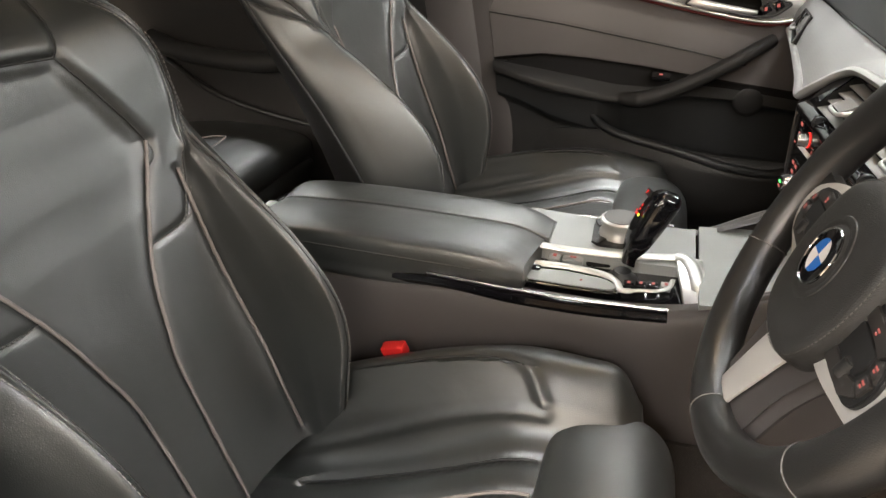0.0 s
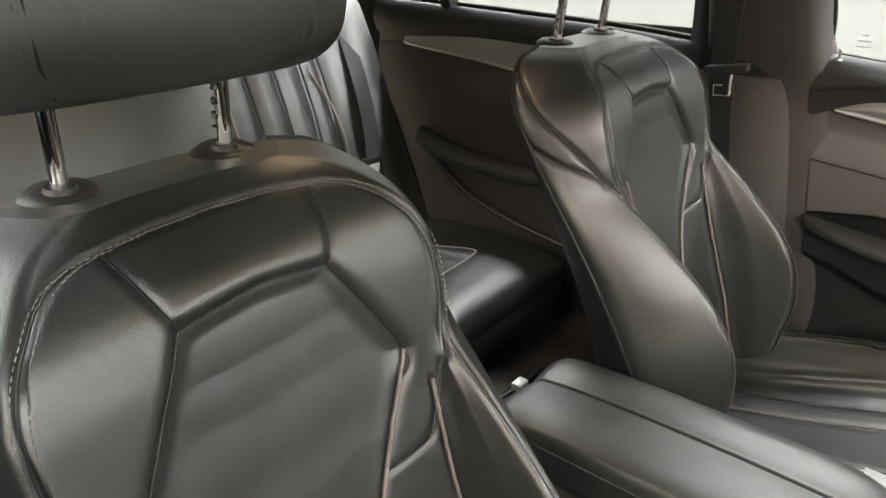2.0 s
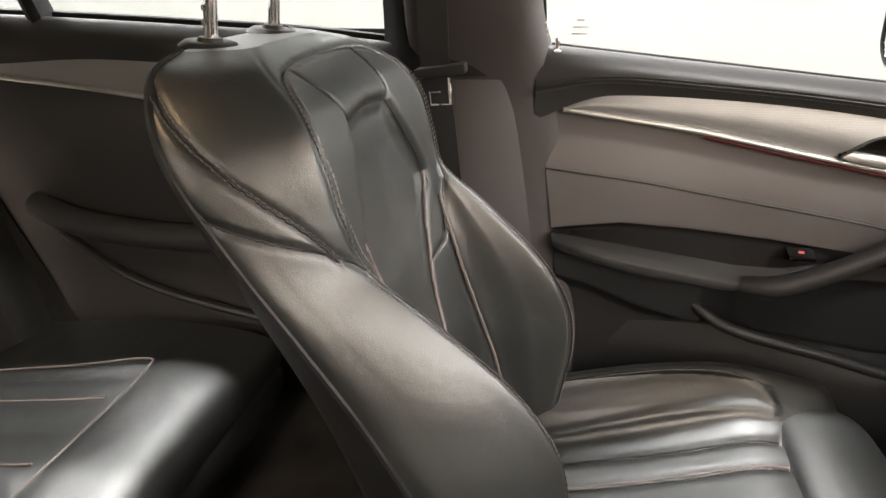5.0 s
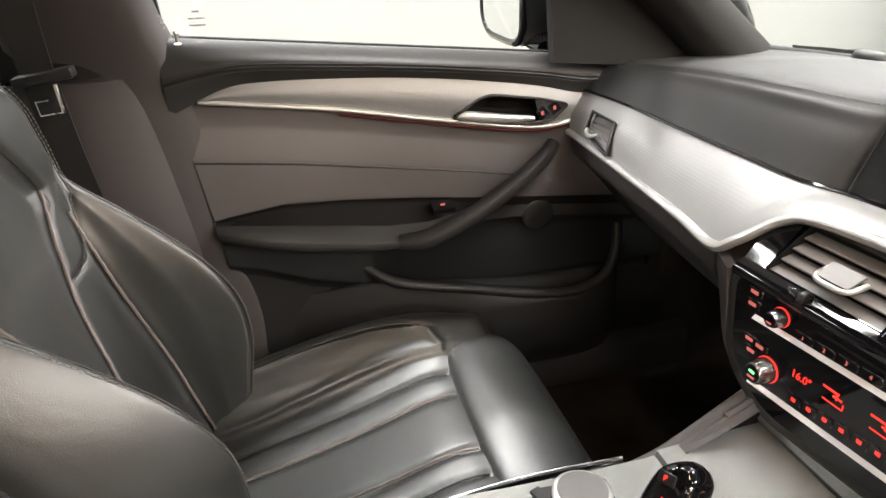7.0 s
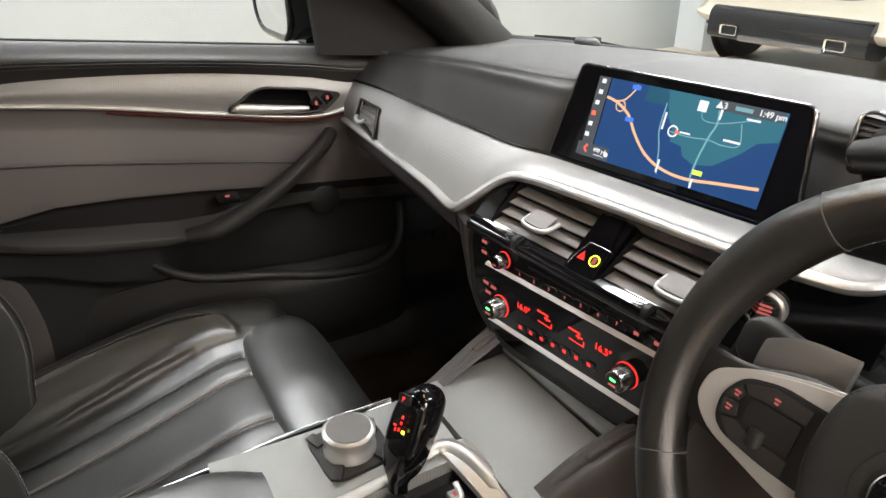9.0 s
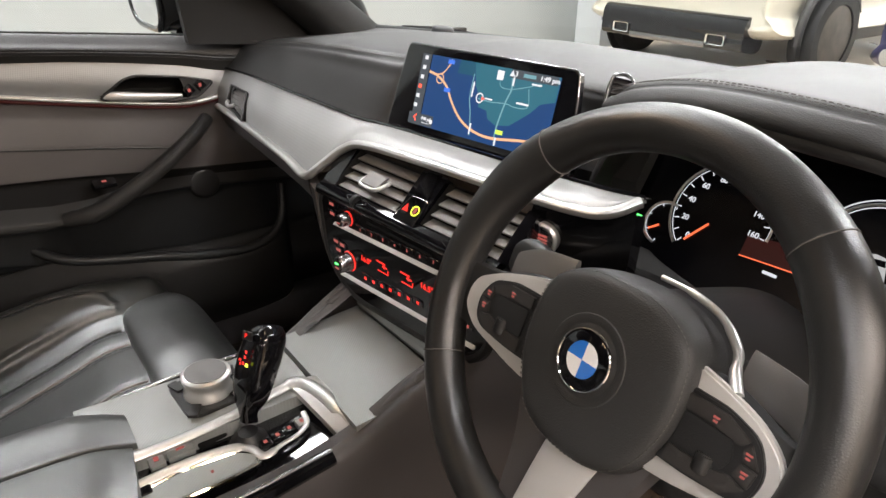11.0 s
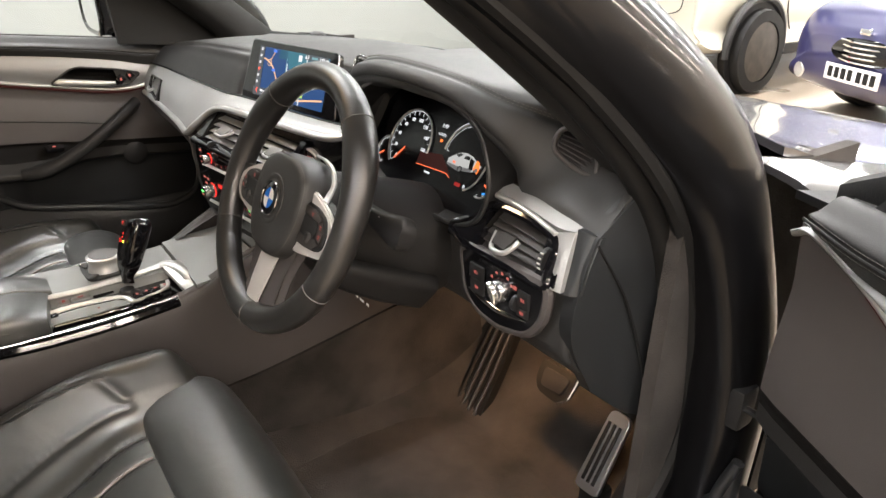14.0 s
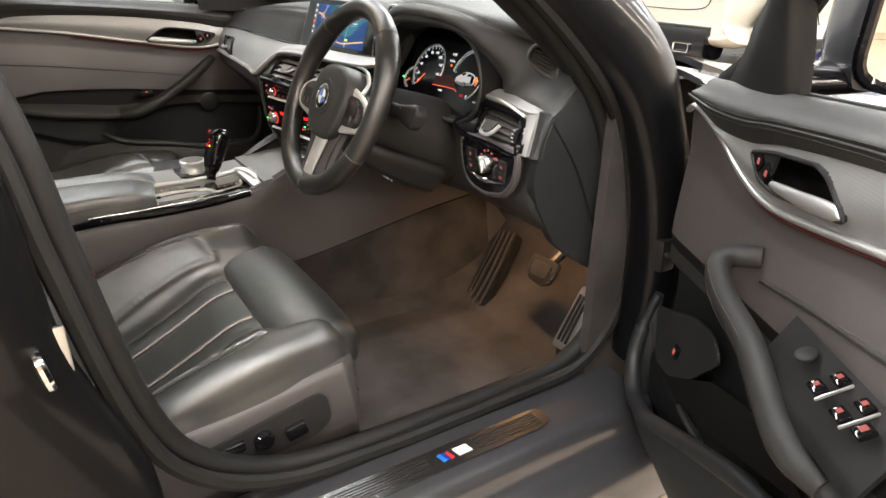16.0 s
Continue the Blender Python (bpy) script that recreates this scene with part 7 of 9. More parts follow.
def centre_console():
    cx = 0.015
    for s in (1, -1):
        rows = [[(cx + s * 0.070, -0.72, 0.588), (cx + s * 0.105, -0.72, 0.55), (cx + s * 0.12, -0.72, 0.45), (cx + s * 0.13, -0.72, 0.28)],
                [(cx + s * 0.084, -0.60, 0.603), (cx + s * 0.108, -0.60, 0.56), (cx + s * 0.122, -0.60, 0.45), (cx + s * 0.135, -0.60, 0.28)],
                [(cx + s * 0.090, -0.43, 0.607), (cx + s * 0.110, -0.43, 0.58), (cx + s * 0.125, -0.43, 0.45), (cx + s * 0.14, -0.43, 0.28)],
                [(cx + s * 0.100, -0.28, 0.612), (cx + s * 0.115, -0.28, 0.585), (cx + s * 0.128, -0.28, 0.45), (cx + s * 0.145, -0.28, 0.28)],
                [(cx + s * 0.106, -0.15, 0.618), (cx + s * 0.120, -0.15, 0.59), (cx + s * 0.130, -0.15, 0.45), (cx + s * 0.15, -0.15, 0.27)],
                [(cx + s * 0.104, -0.06, 0.632), (cx + s * 0.122, -0.06, 0.61), (cx + s * 0.134, -0.06, 0.46), (cx + s * 0.155, -0.06, 0.27)],
                [(cx + s * 0.104, 0.02, 0.666), (cx + s * 0.126, 0.02, 0.655), (cx + s * 0.142, 0.02, 0.50), (cx + s * 0.16, 0.02, 0.27)],
                [(cx + s * 0.112, 0.09, 0.690), (cx + s * 0.136, 0.09, 0.680), (cx + s * 0.155, 0.12, 0.52), (cx + s * 0.17, 0.16, 0.27)],
                [(cx + s * 0.125, 0.20, 0.71), (cx + s * 0.150, 0.22, 0.70), (cx + s * 0.165, 0.28, 0.55), (cx + s * 0.18, 0.40, 0.30)],
                [(cx + s * 0.135, 0.32, 0.72), (cx + s * 0.158, 0.36, 0.69), (cx + s * 0.170, 0.48, 0.55), (cx + s * 0.185, 0.64, 0.33)]]
        p = surface(rows, 70, 30)
        seam = spline([(cx + s * 0.118, -0.225, 0.60), (cx + s * 0.123, -0.19, 0.57), (cx + s * 0.128, -0.10, 0.545), (cx + s * 0.134, 0.05, 0.54)], 40)
        part("side_wall", slab(press(p, [seam], 0.003, 0.004, (0, -0.3, 0.45)), 0.014, (-s, 0, 0)), SOFT, console, "dark soft console side wall")
        rows = [[(cx + s * (xa + 0.008), y, za), (cx + s * (xb + 0.008), y + 0.01, 0.5 * (za + 0.28)), (cx + s * (xc + 0.010), y + 0.03, 0.28)] for y, xa, xb, xc, za in ((-0.22, 0.131, 0.138, 0.148, 0.43), (-0.10, 0.133, 0.141, 0.152, 0.445), (0.02, 0.144, 0.150, 0.160, 0.462), (0.14, 0.158, 0.165, 0.174, 0.49), (0.30, 0.168, 0.174, 0.180, 0.525), (0.48, 0.171, 0.178, 0.184, 0.55))]
        part("side_carpet", sheet(rows, 40, 14, 0.006, (-s, 0, 0)), CARPET, console, "brown-black carpet on the tunnel side")
        rim = np.array([p[i, 0] for i in range(46, 70)])
        part("wall_rim", tube(rim, 0.006, 8), SOFT, console)
        part("wall_stitching", stitching(rim + (s * 0.004, 0, 0.006), (0, 0, 1)), THREAD, console)
        part("gloss_trim", tube(spline([(cx + s * 0.094, -0.45, 0.604), (cx + s * 0.104, -0.36, 0.612), (cx + s * 0.112, -0.28, 0.612), (cx + s * 0.116, -0.18, 0.616), (cx + s * 0.112, -0.09, 0.622)], 40), 0.010, 8, flat=0.9), GLOSS, console, "gloss black edge strip")
        part("silver_line", tube(spline([(cx + s * 0.103, -0.40, 0.620), (cx + s * 0.110, -0.30, 0.622), (cx + s * 0.117, -0.20, 0.627), (cx + s * 0.113, -0.09, 0.631)], 40), 0.0022, 6), DARKMETAL, console, "thin bright edge line")
    # armrest lid in two halves
    sunk = list(console.children)
    for s in (1, -1):
        x0, x1 = (-0.017, 0.088) if s > 0 else (-0.0215, -0.100)
        d = 1 if s > 0 else -1
        rings = []
        for y, h, inset in ((-0.700, 0.022, 0.016), (-0.690, 0.040, 0.006), (-0.66, 0.050, 0.0), (-0.55, 0.056, 0.0), (-0.42, 0.057, 0.0), (-0.32, 0.055, 0.0), (-0.285, 0.050, 0.003), (-0.252 if s < 0 else -0.258, 0.040, 0.010)):
            a, b = x0, x1 - d * inset
            skew = 0.012 * (1 if s > 0 else 0)
            rings.append([(a, y, 0.578), (a, y, 0.573 + h), (a + d * 0.007, y, 0.5805 + h), (0.5 * (a + b), y - skew * 0.5, 0.583 + h), (b - d * 0.016, y - skew, 0.580 + h), (b - d * 0.003, y - skew, 0.571 + h), (b, y - skew, 0.557 + h * 0.6), (b - d * 0.008, y - skew, 0.565)])
        part("armrest_lid", loft(rings, 60, 64), LEATHER, console, "padded black leather armrest lid")
        line = spline([(x1 - d * 0.0005, y, 0.6145) for y in (-0.64, -0.5, -0.4, -0.32)], 40) + np.array((d * 0.001, 0, 0.0))
        part("lid_stitching", stitching(line, (d, 0, 0.3)), THREAD, console)
    part("armrest_box", box(0.165, 0.40, 0.05, 0.012, pose(-0.004, -0.49, 0.5565)), HARD, console, "dark armrest body")
    part("lid_latch", box(0.030, 0.018, 0.018, 0.004, pose(0.025, -0.262, 0.5925)), GLOSS, console, "gloss black lid latch")
    part("rear_clip", box(0.022, 0.016, 0.012, 0.003, pose(-0.008, -0.708, 0.6105)), SATIN, console, "small silver clip behind the lid")
    part("rear_vent", box(0.15, 0.02, 0.10, 0.01, pose(-0.005, -0.715, 0.5545)), GLOSS, console, "gloss black rear air vent")
    lids = list(console.children)
    # patterned deck on the passenger half, recess on the driver's half
    rows = [[(-0.088, y, z), (-0.03, y, z + 0.001), (0.026, y, z - 0.001)] for y, z in ((-0.30, 0.636), (-0.20, 0.633), (-0.085, 0.634), (-0.06, 0.636))]
    part("deck", sheet(rows, 20, 16, 0.02, (0, 0, -1)), COVER, console, "silver-grey patterned deck")
    rows = [[(0.026, y, z), (0.07, y, z - 0.002), (0.118, y, z - 0.008)] for y, z in ((-0.30, 0.618), (-0.20, 0.614), (-0.085, 0.618), (-0.05, 0.622))]
    part("recess", sheet(rows, 20, 16, 0.02, (0, 0, -1)), GLOSS, console, "dark recess round the selector")
    rail = [(0.030, -0.30, 0.640), (0.028, -0.22, 0.637), (0.020, -0.15, 0.636), (0.010, -0.10, 0.637), (0.012, -0.075, 0.640), (0.040, -0.062, 0.640), (0.085, -0.055, 0.633), (0.118, -0.052, 0.628)]
    part("silver_rail", tube(spline(rail, 60), [0.0065] * 30 + [0.009] * 20 + [0.005] * 10, 10, flat=0.6), SATIN, console, "satin silver rail")
    part("front_bow", sheet([[(0.010, -0.085, 0.640), (0.012, -0.062, 0.643), (0.014, -0.046, 0.640)], [(0.055, -0.078, 0.634), (0.062, -0.055, 0.640), (0.066, -0.044, 0.640)], [(0.108, -0.070, 0.624), (0.114, -0.056, 0.630), (0.118, -0.046, 0.632)]], 16, 10, 0.008, (0, 0, -1)), SATIN, console, "curved silver bow")
    band = [(0.056, -0.283, 0.6235), (0.0495, -0.225, 0.6225), (0.0540, -0.176, 0.6220), (0.0660, -0.156, 0.6215), (0.0850, -0.147, 0.6215), (0.0800, -0.125, 0.6225), (0.0760, -0.104, 0.6235), (0.0660, -0.090, 0.6250), (0.048, -0.086, 0.6260)]
    part("silver_rail", tube(spline(band, 70), [0.0062] * 22 + [0.0050] * 18 + [0.0032] * 30, 10, flat=0.55), SATIN, console, "bright inner rail")
    pad = [(0.0640, -0.276), (0.0930, -0.268), (0.0930, -0.200), (0.0890, -0.158), (0.0765, -0.153), (0.0625, -0.170), (0.0575, -0.222)]
    part("pad_frame", tube([(x, y, 0.6185) for x, y in rounded([(0.5 * 0.15 + (x - 0.075) * 1.10, -0.215 + (y + 0.215) * 1.06) for x, y in pad], 0.006, 4)], 0.0030, 8, True), CHROME, console, "chrome frame of the pad")
    part("silver_pad", plate(rounded(pad, 0.006, 4), 0.004, pose(0, 0, 0.6175), 0.001), COVER, console, "flat grey pad")
    part("pad_mark", box(0.004, 0.003, 0.0004, 0, pose(0.076, -0.200, 0.6219)), BUTTONDIM, console)
    # Raised black plate, its colour in place of the shade of a hollow.
    part("dark_tray", plate(rounded([(-0.012, -0.203), (-0.014, -0.182), (0.022, -0.166), (0.028, -0.199)], 0.005, 4), 0.003, pose(0.006, 0, 0.6185), 0.001), HOLLOW, console, "flat black plate standing in for a shaded hollow")
    # selector lever
    part("boot", turned([(0, 0), (0.021, 0), (0.020, 0.004), (0.014, 0.008), (0.011, 0.014), (0.0, 0.014)], 28, pose(0.046, -0.150, 0.614)), HARD, console, "black collar of the selector")
    rings = []
    for x, y, z, w, l in ((0.006, -0.1371, 0.612, 0.0095, 0.0095), (0.0057, -0.1363, 0.6259, 0.011, 0.01), (0.0046, -0.1314, 0.6419, 0.0221, 0.0146), (0.0025, -0.1234, 0.6654, 0.0273, 0.0179), (-0.0002, -0.112, 0.691, 0.0279, 0.019), (-0.0024, -0.1023, 0.7103, 0.024, 0.0185), (-0.0035, -0.0974, 0.7188, 0.0156, 0.0146), (-0.004, -0.095, 0.722, 0.0078, 0.009)):
        t = Vector((-0.010, 0.042, 0.110)).normalized()
        a = Vector((0.93, 0.30, 0.15)).normalized()
        b = t.cross(a)
        o = Vector((x, y, z))
        rings.append([tuple(o + a * (w * 0.86 * q) + b * (l * r)) for q, r in ((1, 0.2), (0.85, 0.8), (0.3, 1.0), (-0.3, 1.0), (-0.85, 0.8), (-1, 0.2), (-0.8, -0.8), (0, -1.0), (0.8, -0.8))])
    lever = thing("gear_selector", "gloss black gear selector with red-lit markings", "gear selector")
    part("grip", loft(rings, 50, 36), GLOSS, lever, "gloss black selector grip")
    fm = axes((0.0120, -0.1315, 0.694), (0.93, 0.30, 0.15), (-0.10, 0.40, 1.0))
    part("park_button", box(0.016, 0.010, 0.003, 0.001, fm @ pose(-0.002, 0.030, 0.002)), HARD, lever, "black parking button")
    text("park_letter", "P", 0.007, BUTTONRED, lever, fm @ pose(-0.002, 0.030, 0.0045))
    for x, y, w, h, mm in ((-0.001, 0.012, 0.0028, 0.0032, BUTTONRED), (-0.002, 0.006, 0.0028, 0.0030, BUTTONRED), (-0.004, -0.001, 0.0028, 0.0034, BUTTONRED), (-0.010, 0.002, 0.0038, 0.0022, BUTTONRED), (-0.009, -0.002, 0.0022, 0.0030, BUTTONRED), (0.002, -0.002, 0.0040, 0.0034, BUTTONYELLOW)):
        part("mark", box(w, h, 0.0006, 0, fm @ pose(x, y, 0.0022)), mm, lever, smooth=False)
    # controller knob and its keys
    knob = thing("rotary_controller", "ribbed silver rotary controller with black top", "control knob", at=pose(-0.074, -0.157, 0.6095))
    part("base_ring", plate(rounded([(-0.042, -0.040), (0.042, -0.036), (0.036, 0.040), (-0.036, 0.042)], 0.02, 6), 0.005, pose(0, 0, 0), 0.001), HARD, knob, "black key surround")
    part("collar", turned([(0, 0), (0.029, 0), (0.029, 0.006), (0.0265, 0.009), (0.0265, 0.020), (0.029, 0.023), (0.029, 0.027), (0.0265, 0.029), (0, 0.029)], 48, pose(0, 0, 0.004)), SATIN, knob, "ribbed silver collar")
    part("top", turned([(0, 0), (0.0245, 0), (0.0245, 0.0012), (0, 0.0012)], 40, pose(0, 0, 0.033)), mat("matt grey touch surface", (0.12, 0.12, 0.12), 0.5, grain=0.2, grain_size=0.001), knob, "matt grey touch top")
    for x, y, r in ((-0.028, -0.030, 20), (0.030, -0.026, -30), (0.030, 0.028, 25), (-0.022, 0.034, -10)):
        part("key", box(0.022, 0.012, 0.004, 0.0015, pose(x, y, 0.006, 0, 0, r)), HARD, knob, "small black key")
    # small switches in the recess
    for x, y, w, l, mm in ((0.0285, -0.243, 0.024, 0.016, COVER), (0.0240, -0.218, 0.026, 0.028, COVER), (0.0700, -0.1400, 0.012, 0.013, GLOSS), (0.0670, -0.1250, 0.012, 0.013, GLOSS), (0.0640, -0.1100, 0.012, 0.013, GLOSS), (0.0610, -0.094, 0.014, 0.013, COVER)):
        b = part("switch", box(w, l, 0.008, 0.002, pose(x, y, 0.622)), mm, console, "small console switch")
        part("mark", box(w * 0.4, l * 0.3, 0.0005, 0, pose(x, y, 0.6263)), BUTTONDIM, b)
    # cup holder cover and front ledge
    rows = [[(-0.090, y, z), (0.015, y, z + 0.001), (0.120, y, z)] for y, z in ((-0.056, 0.640), (0.0, 0.645), (0.062, 0.650))]
    part("cover", sheet(rows, 20, 16, 0.012, (0, 0, -1)), COVER, console, "grey patterned cup holder cover")
    rows = [[(-0.095, 0.064, 0.651), (0.015, 0.066, 0.652), (0.125, 0.070, 0.652)], [(-0.098, 0.082, 0.668), (0.015, 0.086, 0.670), (0.128, 0.092, 0.670)], [(-0.10, 0.10, 0.672), (0.015, 0.106, 0.675), (0.13, 0.112, 0.676)]]
    part("front_ledge", sheet(rows, 14, 16, 0.01, (0, 0.5, -1)), COVER, console, "pale ledge under the controls")
    far = pose(0.75, -0.32, 1.125) @ Matrix.Scale(1.045, 4) @ pose(-0.75, 0.32, -1.125)
    for ob in console.children:
        if ob in sunk or ob not in lids:
            ob.matrix_basis = far @ ob.matrix_basis


centre_console()
# ---- steering wheel ----
TILT_WHEEL = 23.0
WHEEL = pose(0.37, 0, 0.85) @ pose(0, 0, 0, 90 - TILT_WHEEL, 0, 0)


def steering_wheel():
    """Built flat: x to the right, y up the wheel, z towards the driver."""
    w = thing("steering_wheel", "black leather sports steering wheel with silver spokes", "steering wheel", at=WHEEL)
    n = 120
    seat_of_rim = WHEEL.inverted() @ pose(0.359, 0.009, 0.852) @ pose(0, 0, 0, 64.8, 0, 0)
    path, rad = [], []
    for i in range(n):
        a = 2 * math.pi * i / n
        path.append(tuple(seat_of_rim @ Vector((0.1675 * math.sin(a), 0.1675 * math.cos(a), -0.017))))
        deg = math.degrees(a)
        rad.append(0.0185 + 0.0030 * (math.exp(-((deg - 55) / 20) ** 2) + math.exp(-((deg - 305) / 20) ** 2)))
    part("rim", tube(path, rad, 24, True), RIM, w, "smooth black leather rim")
    for deg in (42, 318, 118, 242, 175):
        a = radians(deg)
        o = Vector((0.1675 * math.sin(a), 0.1675 * math.cos(a), -0.017))
        e = Vector((math.sin(a), math.cos(a), 0))
        r = 0.0187 + 0.0030 * (math.exp(-((deg - 55) / 20) ** 2) + math.exp(-((deg - 305) / 20) ** 2))
        part("rim_seam", tube([tuple(seat_of_rim @ (o + e * (r * math.cos(b)) + Vector((0, 0, r * math.sin(b))))) for b in np.linspace(0, 2 * math.pi, 28, endpoint=False)], 0.0007, 5, True), THREAD, w)
    rings = []
    for z, k in ((-0.050, 0.99), (-0.030, 1.0), (-0.012, 0.985), (-0.004, 0.94), (0.0, 0.84), (0.0015, 0.6), (0.002, 0.15)):
        out = [(-0.064, 0.016), (-0.056, 0.044), (-0.030, 0.060), (0.0, 0.063), (0.030, 0.060), (0.056, 0.044), (0.064, 0.016), (0.062, -0.020), (0.046, -0.056), (0.020, -0.071), (-0.020, -0.071), (-0.046, -0.056), (-0.062, -0.020)]
        rings.append([(x * 1.10 * k + 0.004, y * 1.02 * k, z) for x, y in out])
    part("airbag_cover", loft(rings, 30, 78), HIDE, w, "padded black airbag cover")
    seam = spline([(x * 1.045 + 0.004, y * 0.97, -0.0040) for x, y in ((-0.064, 0.016), (-0.056, 0.044), (-0.030, 0.060), (0.0, 0.063), (0.030, 0.060), (0.056, 0.044), (0.064, 0.016), (0.062, -0.020), (0.046, -0.056), (0.020, -0.071), (-0.020, -0.071), (-0.046, -0.056), (-0.062, -0.020))], 120, True)
    part("cover_stitching", stitching(seam, (0, 0, 1), 0.004, 0.0006), THREAD, w)
    part("badge_dish", turned([(0.0228, 0.0026), (0.0265, 0.0012), (0.0300, 0.0026), (0.0330, 0.0022), (0.0345, 0.0)], 56, pose(0, 0, 0.0004)), HIDE, w, "shallow ring round the badge")
    # badge: black ring, blue and white quarters
    b = part("badge", turned([(0, 0.0030), (0.0205, 0.0030), (0.0225, 0.0022), (0.0230, 0)], 48, pose(0, 0, 0.0018)), GLOSS, w, "round black maker's badge")
    part("badge_ring", tube([(0.0225 * math.cos(a), 0.0225 * math.sin(a), 0.0045) for a in np.linspace(0, 2 * math.pi, 48, endpoint=False)], 0.0009, 6, True), CHROME, b)
    for k in range(4):
        q = [(0, 0)] + arc(0, 0, 0.0135, 90 * k, 90 * k + 90, 12)
        part("quarter", flat(q, pose(0, 0, 0.0056)), ENAMEL if k % 2 == 0 else BLUE, b, "white quarter" if k % 2 == 0 else "blue quarter", smooth=False)
    # spokes
    for s in (1, -1):
        rings = [[(s * x, y0 + h * a, z + 0.006 * c) for a, c in ((-1, -1), (1, -1), (1.0, 0.5), (0.94, 1), (-0.94, 1), (-1, 0.5))] for x, y0, h, z in ((0.045, -0.006, 0.034, -0.028), (0.09, -0.008, 0.034, -0.028), (0.130, -0.012, 0.026, -0.028), (0.160, -0.012, 0.024, -0.028))]
        sp = part("side_spoke", loft(rings, 30, 30), HARD, w, "dark side spoke with buttons")
        far = 0.152 if s < 0 else 0.143
        out = rounded([(0.050, -0.050), (0.050, 0.038), (0.088, 0.030), (0.119, 0.020), (far - 0.003, 0.004), (far, -0.021), (0.134, -0.036), (0.080, -0.047)], 0.012, 5)
        part("spoke_frame", plate([(s * x, y) for x, y in out], 0.006, pose(0, 0, -0.022), 0.002), TRIM, sp, "satin silver spoke frame")
        out = rounded([(0.055, 0.020), (0.098, 0.0195), (0.122, 0.012), (0.1325, -0.006), (0.130, -0.024), (0.120, -0.031), (0.088, -0.034), (0.055, -0.034)], 0.008, 5)
        part("button_pod", plate([(s * x, y) for x, y in out], 0.004, pose(0, 0, -0.0165), 0.001), HARD, sp, "black button pod")
        keys = (((0.072, 0.0165), (0.100, 0.0160), (0.118, 0.0085), (0.114, 0.0030), (0.090, 0.0060), (0.072, 0.0060)),
                ((0.1195, 0.0075), (0.1285, -0.0050), (0.1180, -0.0045), (0.1155, 0.0020)),
                ((0.1285, -0.0065), (0.1265, -0.0185), (0.1150, -0.0150), (0.1175, -0.0060)),
                ((0.072, -0.0320), (0.112, -0.0305), (0.1255, -0.0200), (0.1140, -0.0165), (0.100, -0.0205), (0.072, -0.0205)))
        for q in keys:
            x, y = (sum(v) / len(q) for v in zip(*q))
            bt = part("button", plate(rounded([(s * a, b) for a, b in q], 0.0012, 3), 0.0022, pose(0, 0, -0.0127), 0.0005), VENTBLACK, sp, "flat black wheel button")
            part("mark", join(box(0.0045, 0.0014, 0.0003, 0, pose(s * x, y + 0.0014, -0.0103)), box(0.0030, 0.0014, 0.0003, 0, pose(s * x, y - 0.0012, -0.0103))), BUTTONDIM, bt, "lit red symbol", smooth=False)
        part("roller_bed", plate(rounded([(s * a, b) for a, b in ((0.074, 0.0045), (0.108, 0.0035), (0.112, -0.0070), (0.108, -0.0170), (0.074, -0.0190))], 0.002, 3), 0.0018, pose(0, 0, -0.0127), 0.0004), HARD, sp, "black bed of the roller")
        part("roller", disc(0.0062, 0.013, 20, 0.001, pose(s * 0.097, -0.013, -0.0130, 90, 0, 0)), HARD, sp, "ribbed black roller")
        if s > 0:
            part("spoke_arc", tube(spline([(s * 0.096, 0.026, -0.021), (s * 0.0855, 0.036, -0.030), (s * 0.0785, 0.0490, -0.036), (s * 0.058, 0.0635, -0.040), (s * 0.030, 0.0695, -0.042), (s * 0.004, 0.0700, -0.044)], 30), [0.0040] * 8 + [0.0034] * 8 + [0.0028] * 8 + [0.0020] * 6, 10), SATIN, w, "thin silver arc beside the airbag")
    rings = [[(h * a, y, z + 0.008 * c) for a, c in ((-1, -1), (1, -1), (1, 0.5), (0.92, 1), (-0.92, 1), (-1, 0.5))] for y, h, z in ((-0.05, 0.060, -0.030), (-0.09, 0.048, -0.029), (-0.13, 0.044, -0.029), (-0.165, 0.044, -0.030))]
    part("lower_spoke", loft(rings, 24, 30), SOFT, w, "dark lower spoke")
    part("spoke_blade", loft([[(x + h * a, y, z + 0.0025 * c) for a, c in ((-1, -1), (1, -1), (1, 1), (-1, 1))] for y, x, h, z in ((-0.064, 0.009, 0.0200, -0.0165), (-0.10, 0.001, 0.0180, -0.0165), (-0.135, -0.007, 0.0155, -0.0172), (-0.158, -0.0125, 0.0140, -0.0185))], 20, 12), TRIM, w, "brushed silver spoke blade")
    for k, mm in enumerate((BLUE, DARKBLUE, RED)):
        part("emblem_stripe", box(0.003, 0.009, 0.001, 0, pose(-0.0195 + 0.0034 * k, -0.1500, -0.0149, -4, 0, -18)), mm, w, smooth=False)
    part("emblem", box(0.009, 0.009, 0.001, 0, pose(-0.0070, -0.1500, -0.0149, -4, 0, 0)), DARKMETAL, w, smooth=False)
    for s in (1, -1):
        part("shift_paddle", loft([[(s * (0.100 + x), y, -0.056 + 0.003 * c + 0.10 * x) for y, c in ((0.022 - k, -1), (0.048 - k, -1), (0.048 - k, 1), (0.022 - k, 1))] for x, k in ((-0.02, 0.0), (0.016, 0.004), (0.034, 0.012), (0.040, 0.016))], 12, 12), BLADE, w, "grey shift paddle")

    col = thing("steering_column", "black plastic steering column with stalks", "steering column", at=WHEEL)
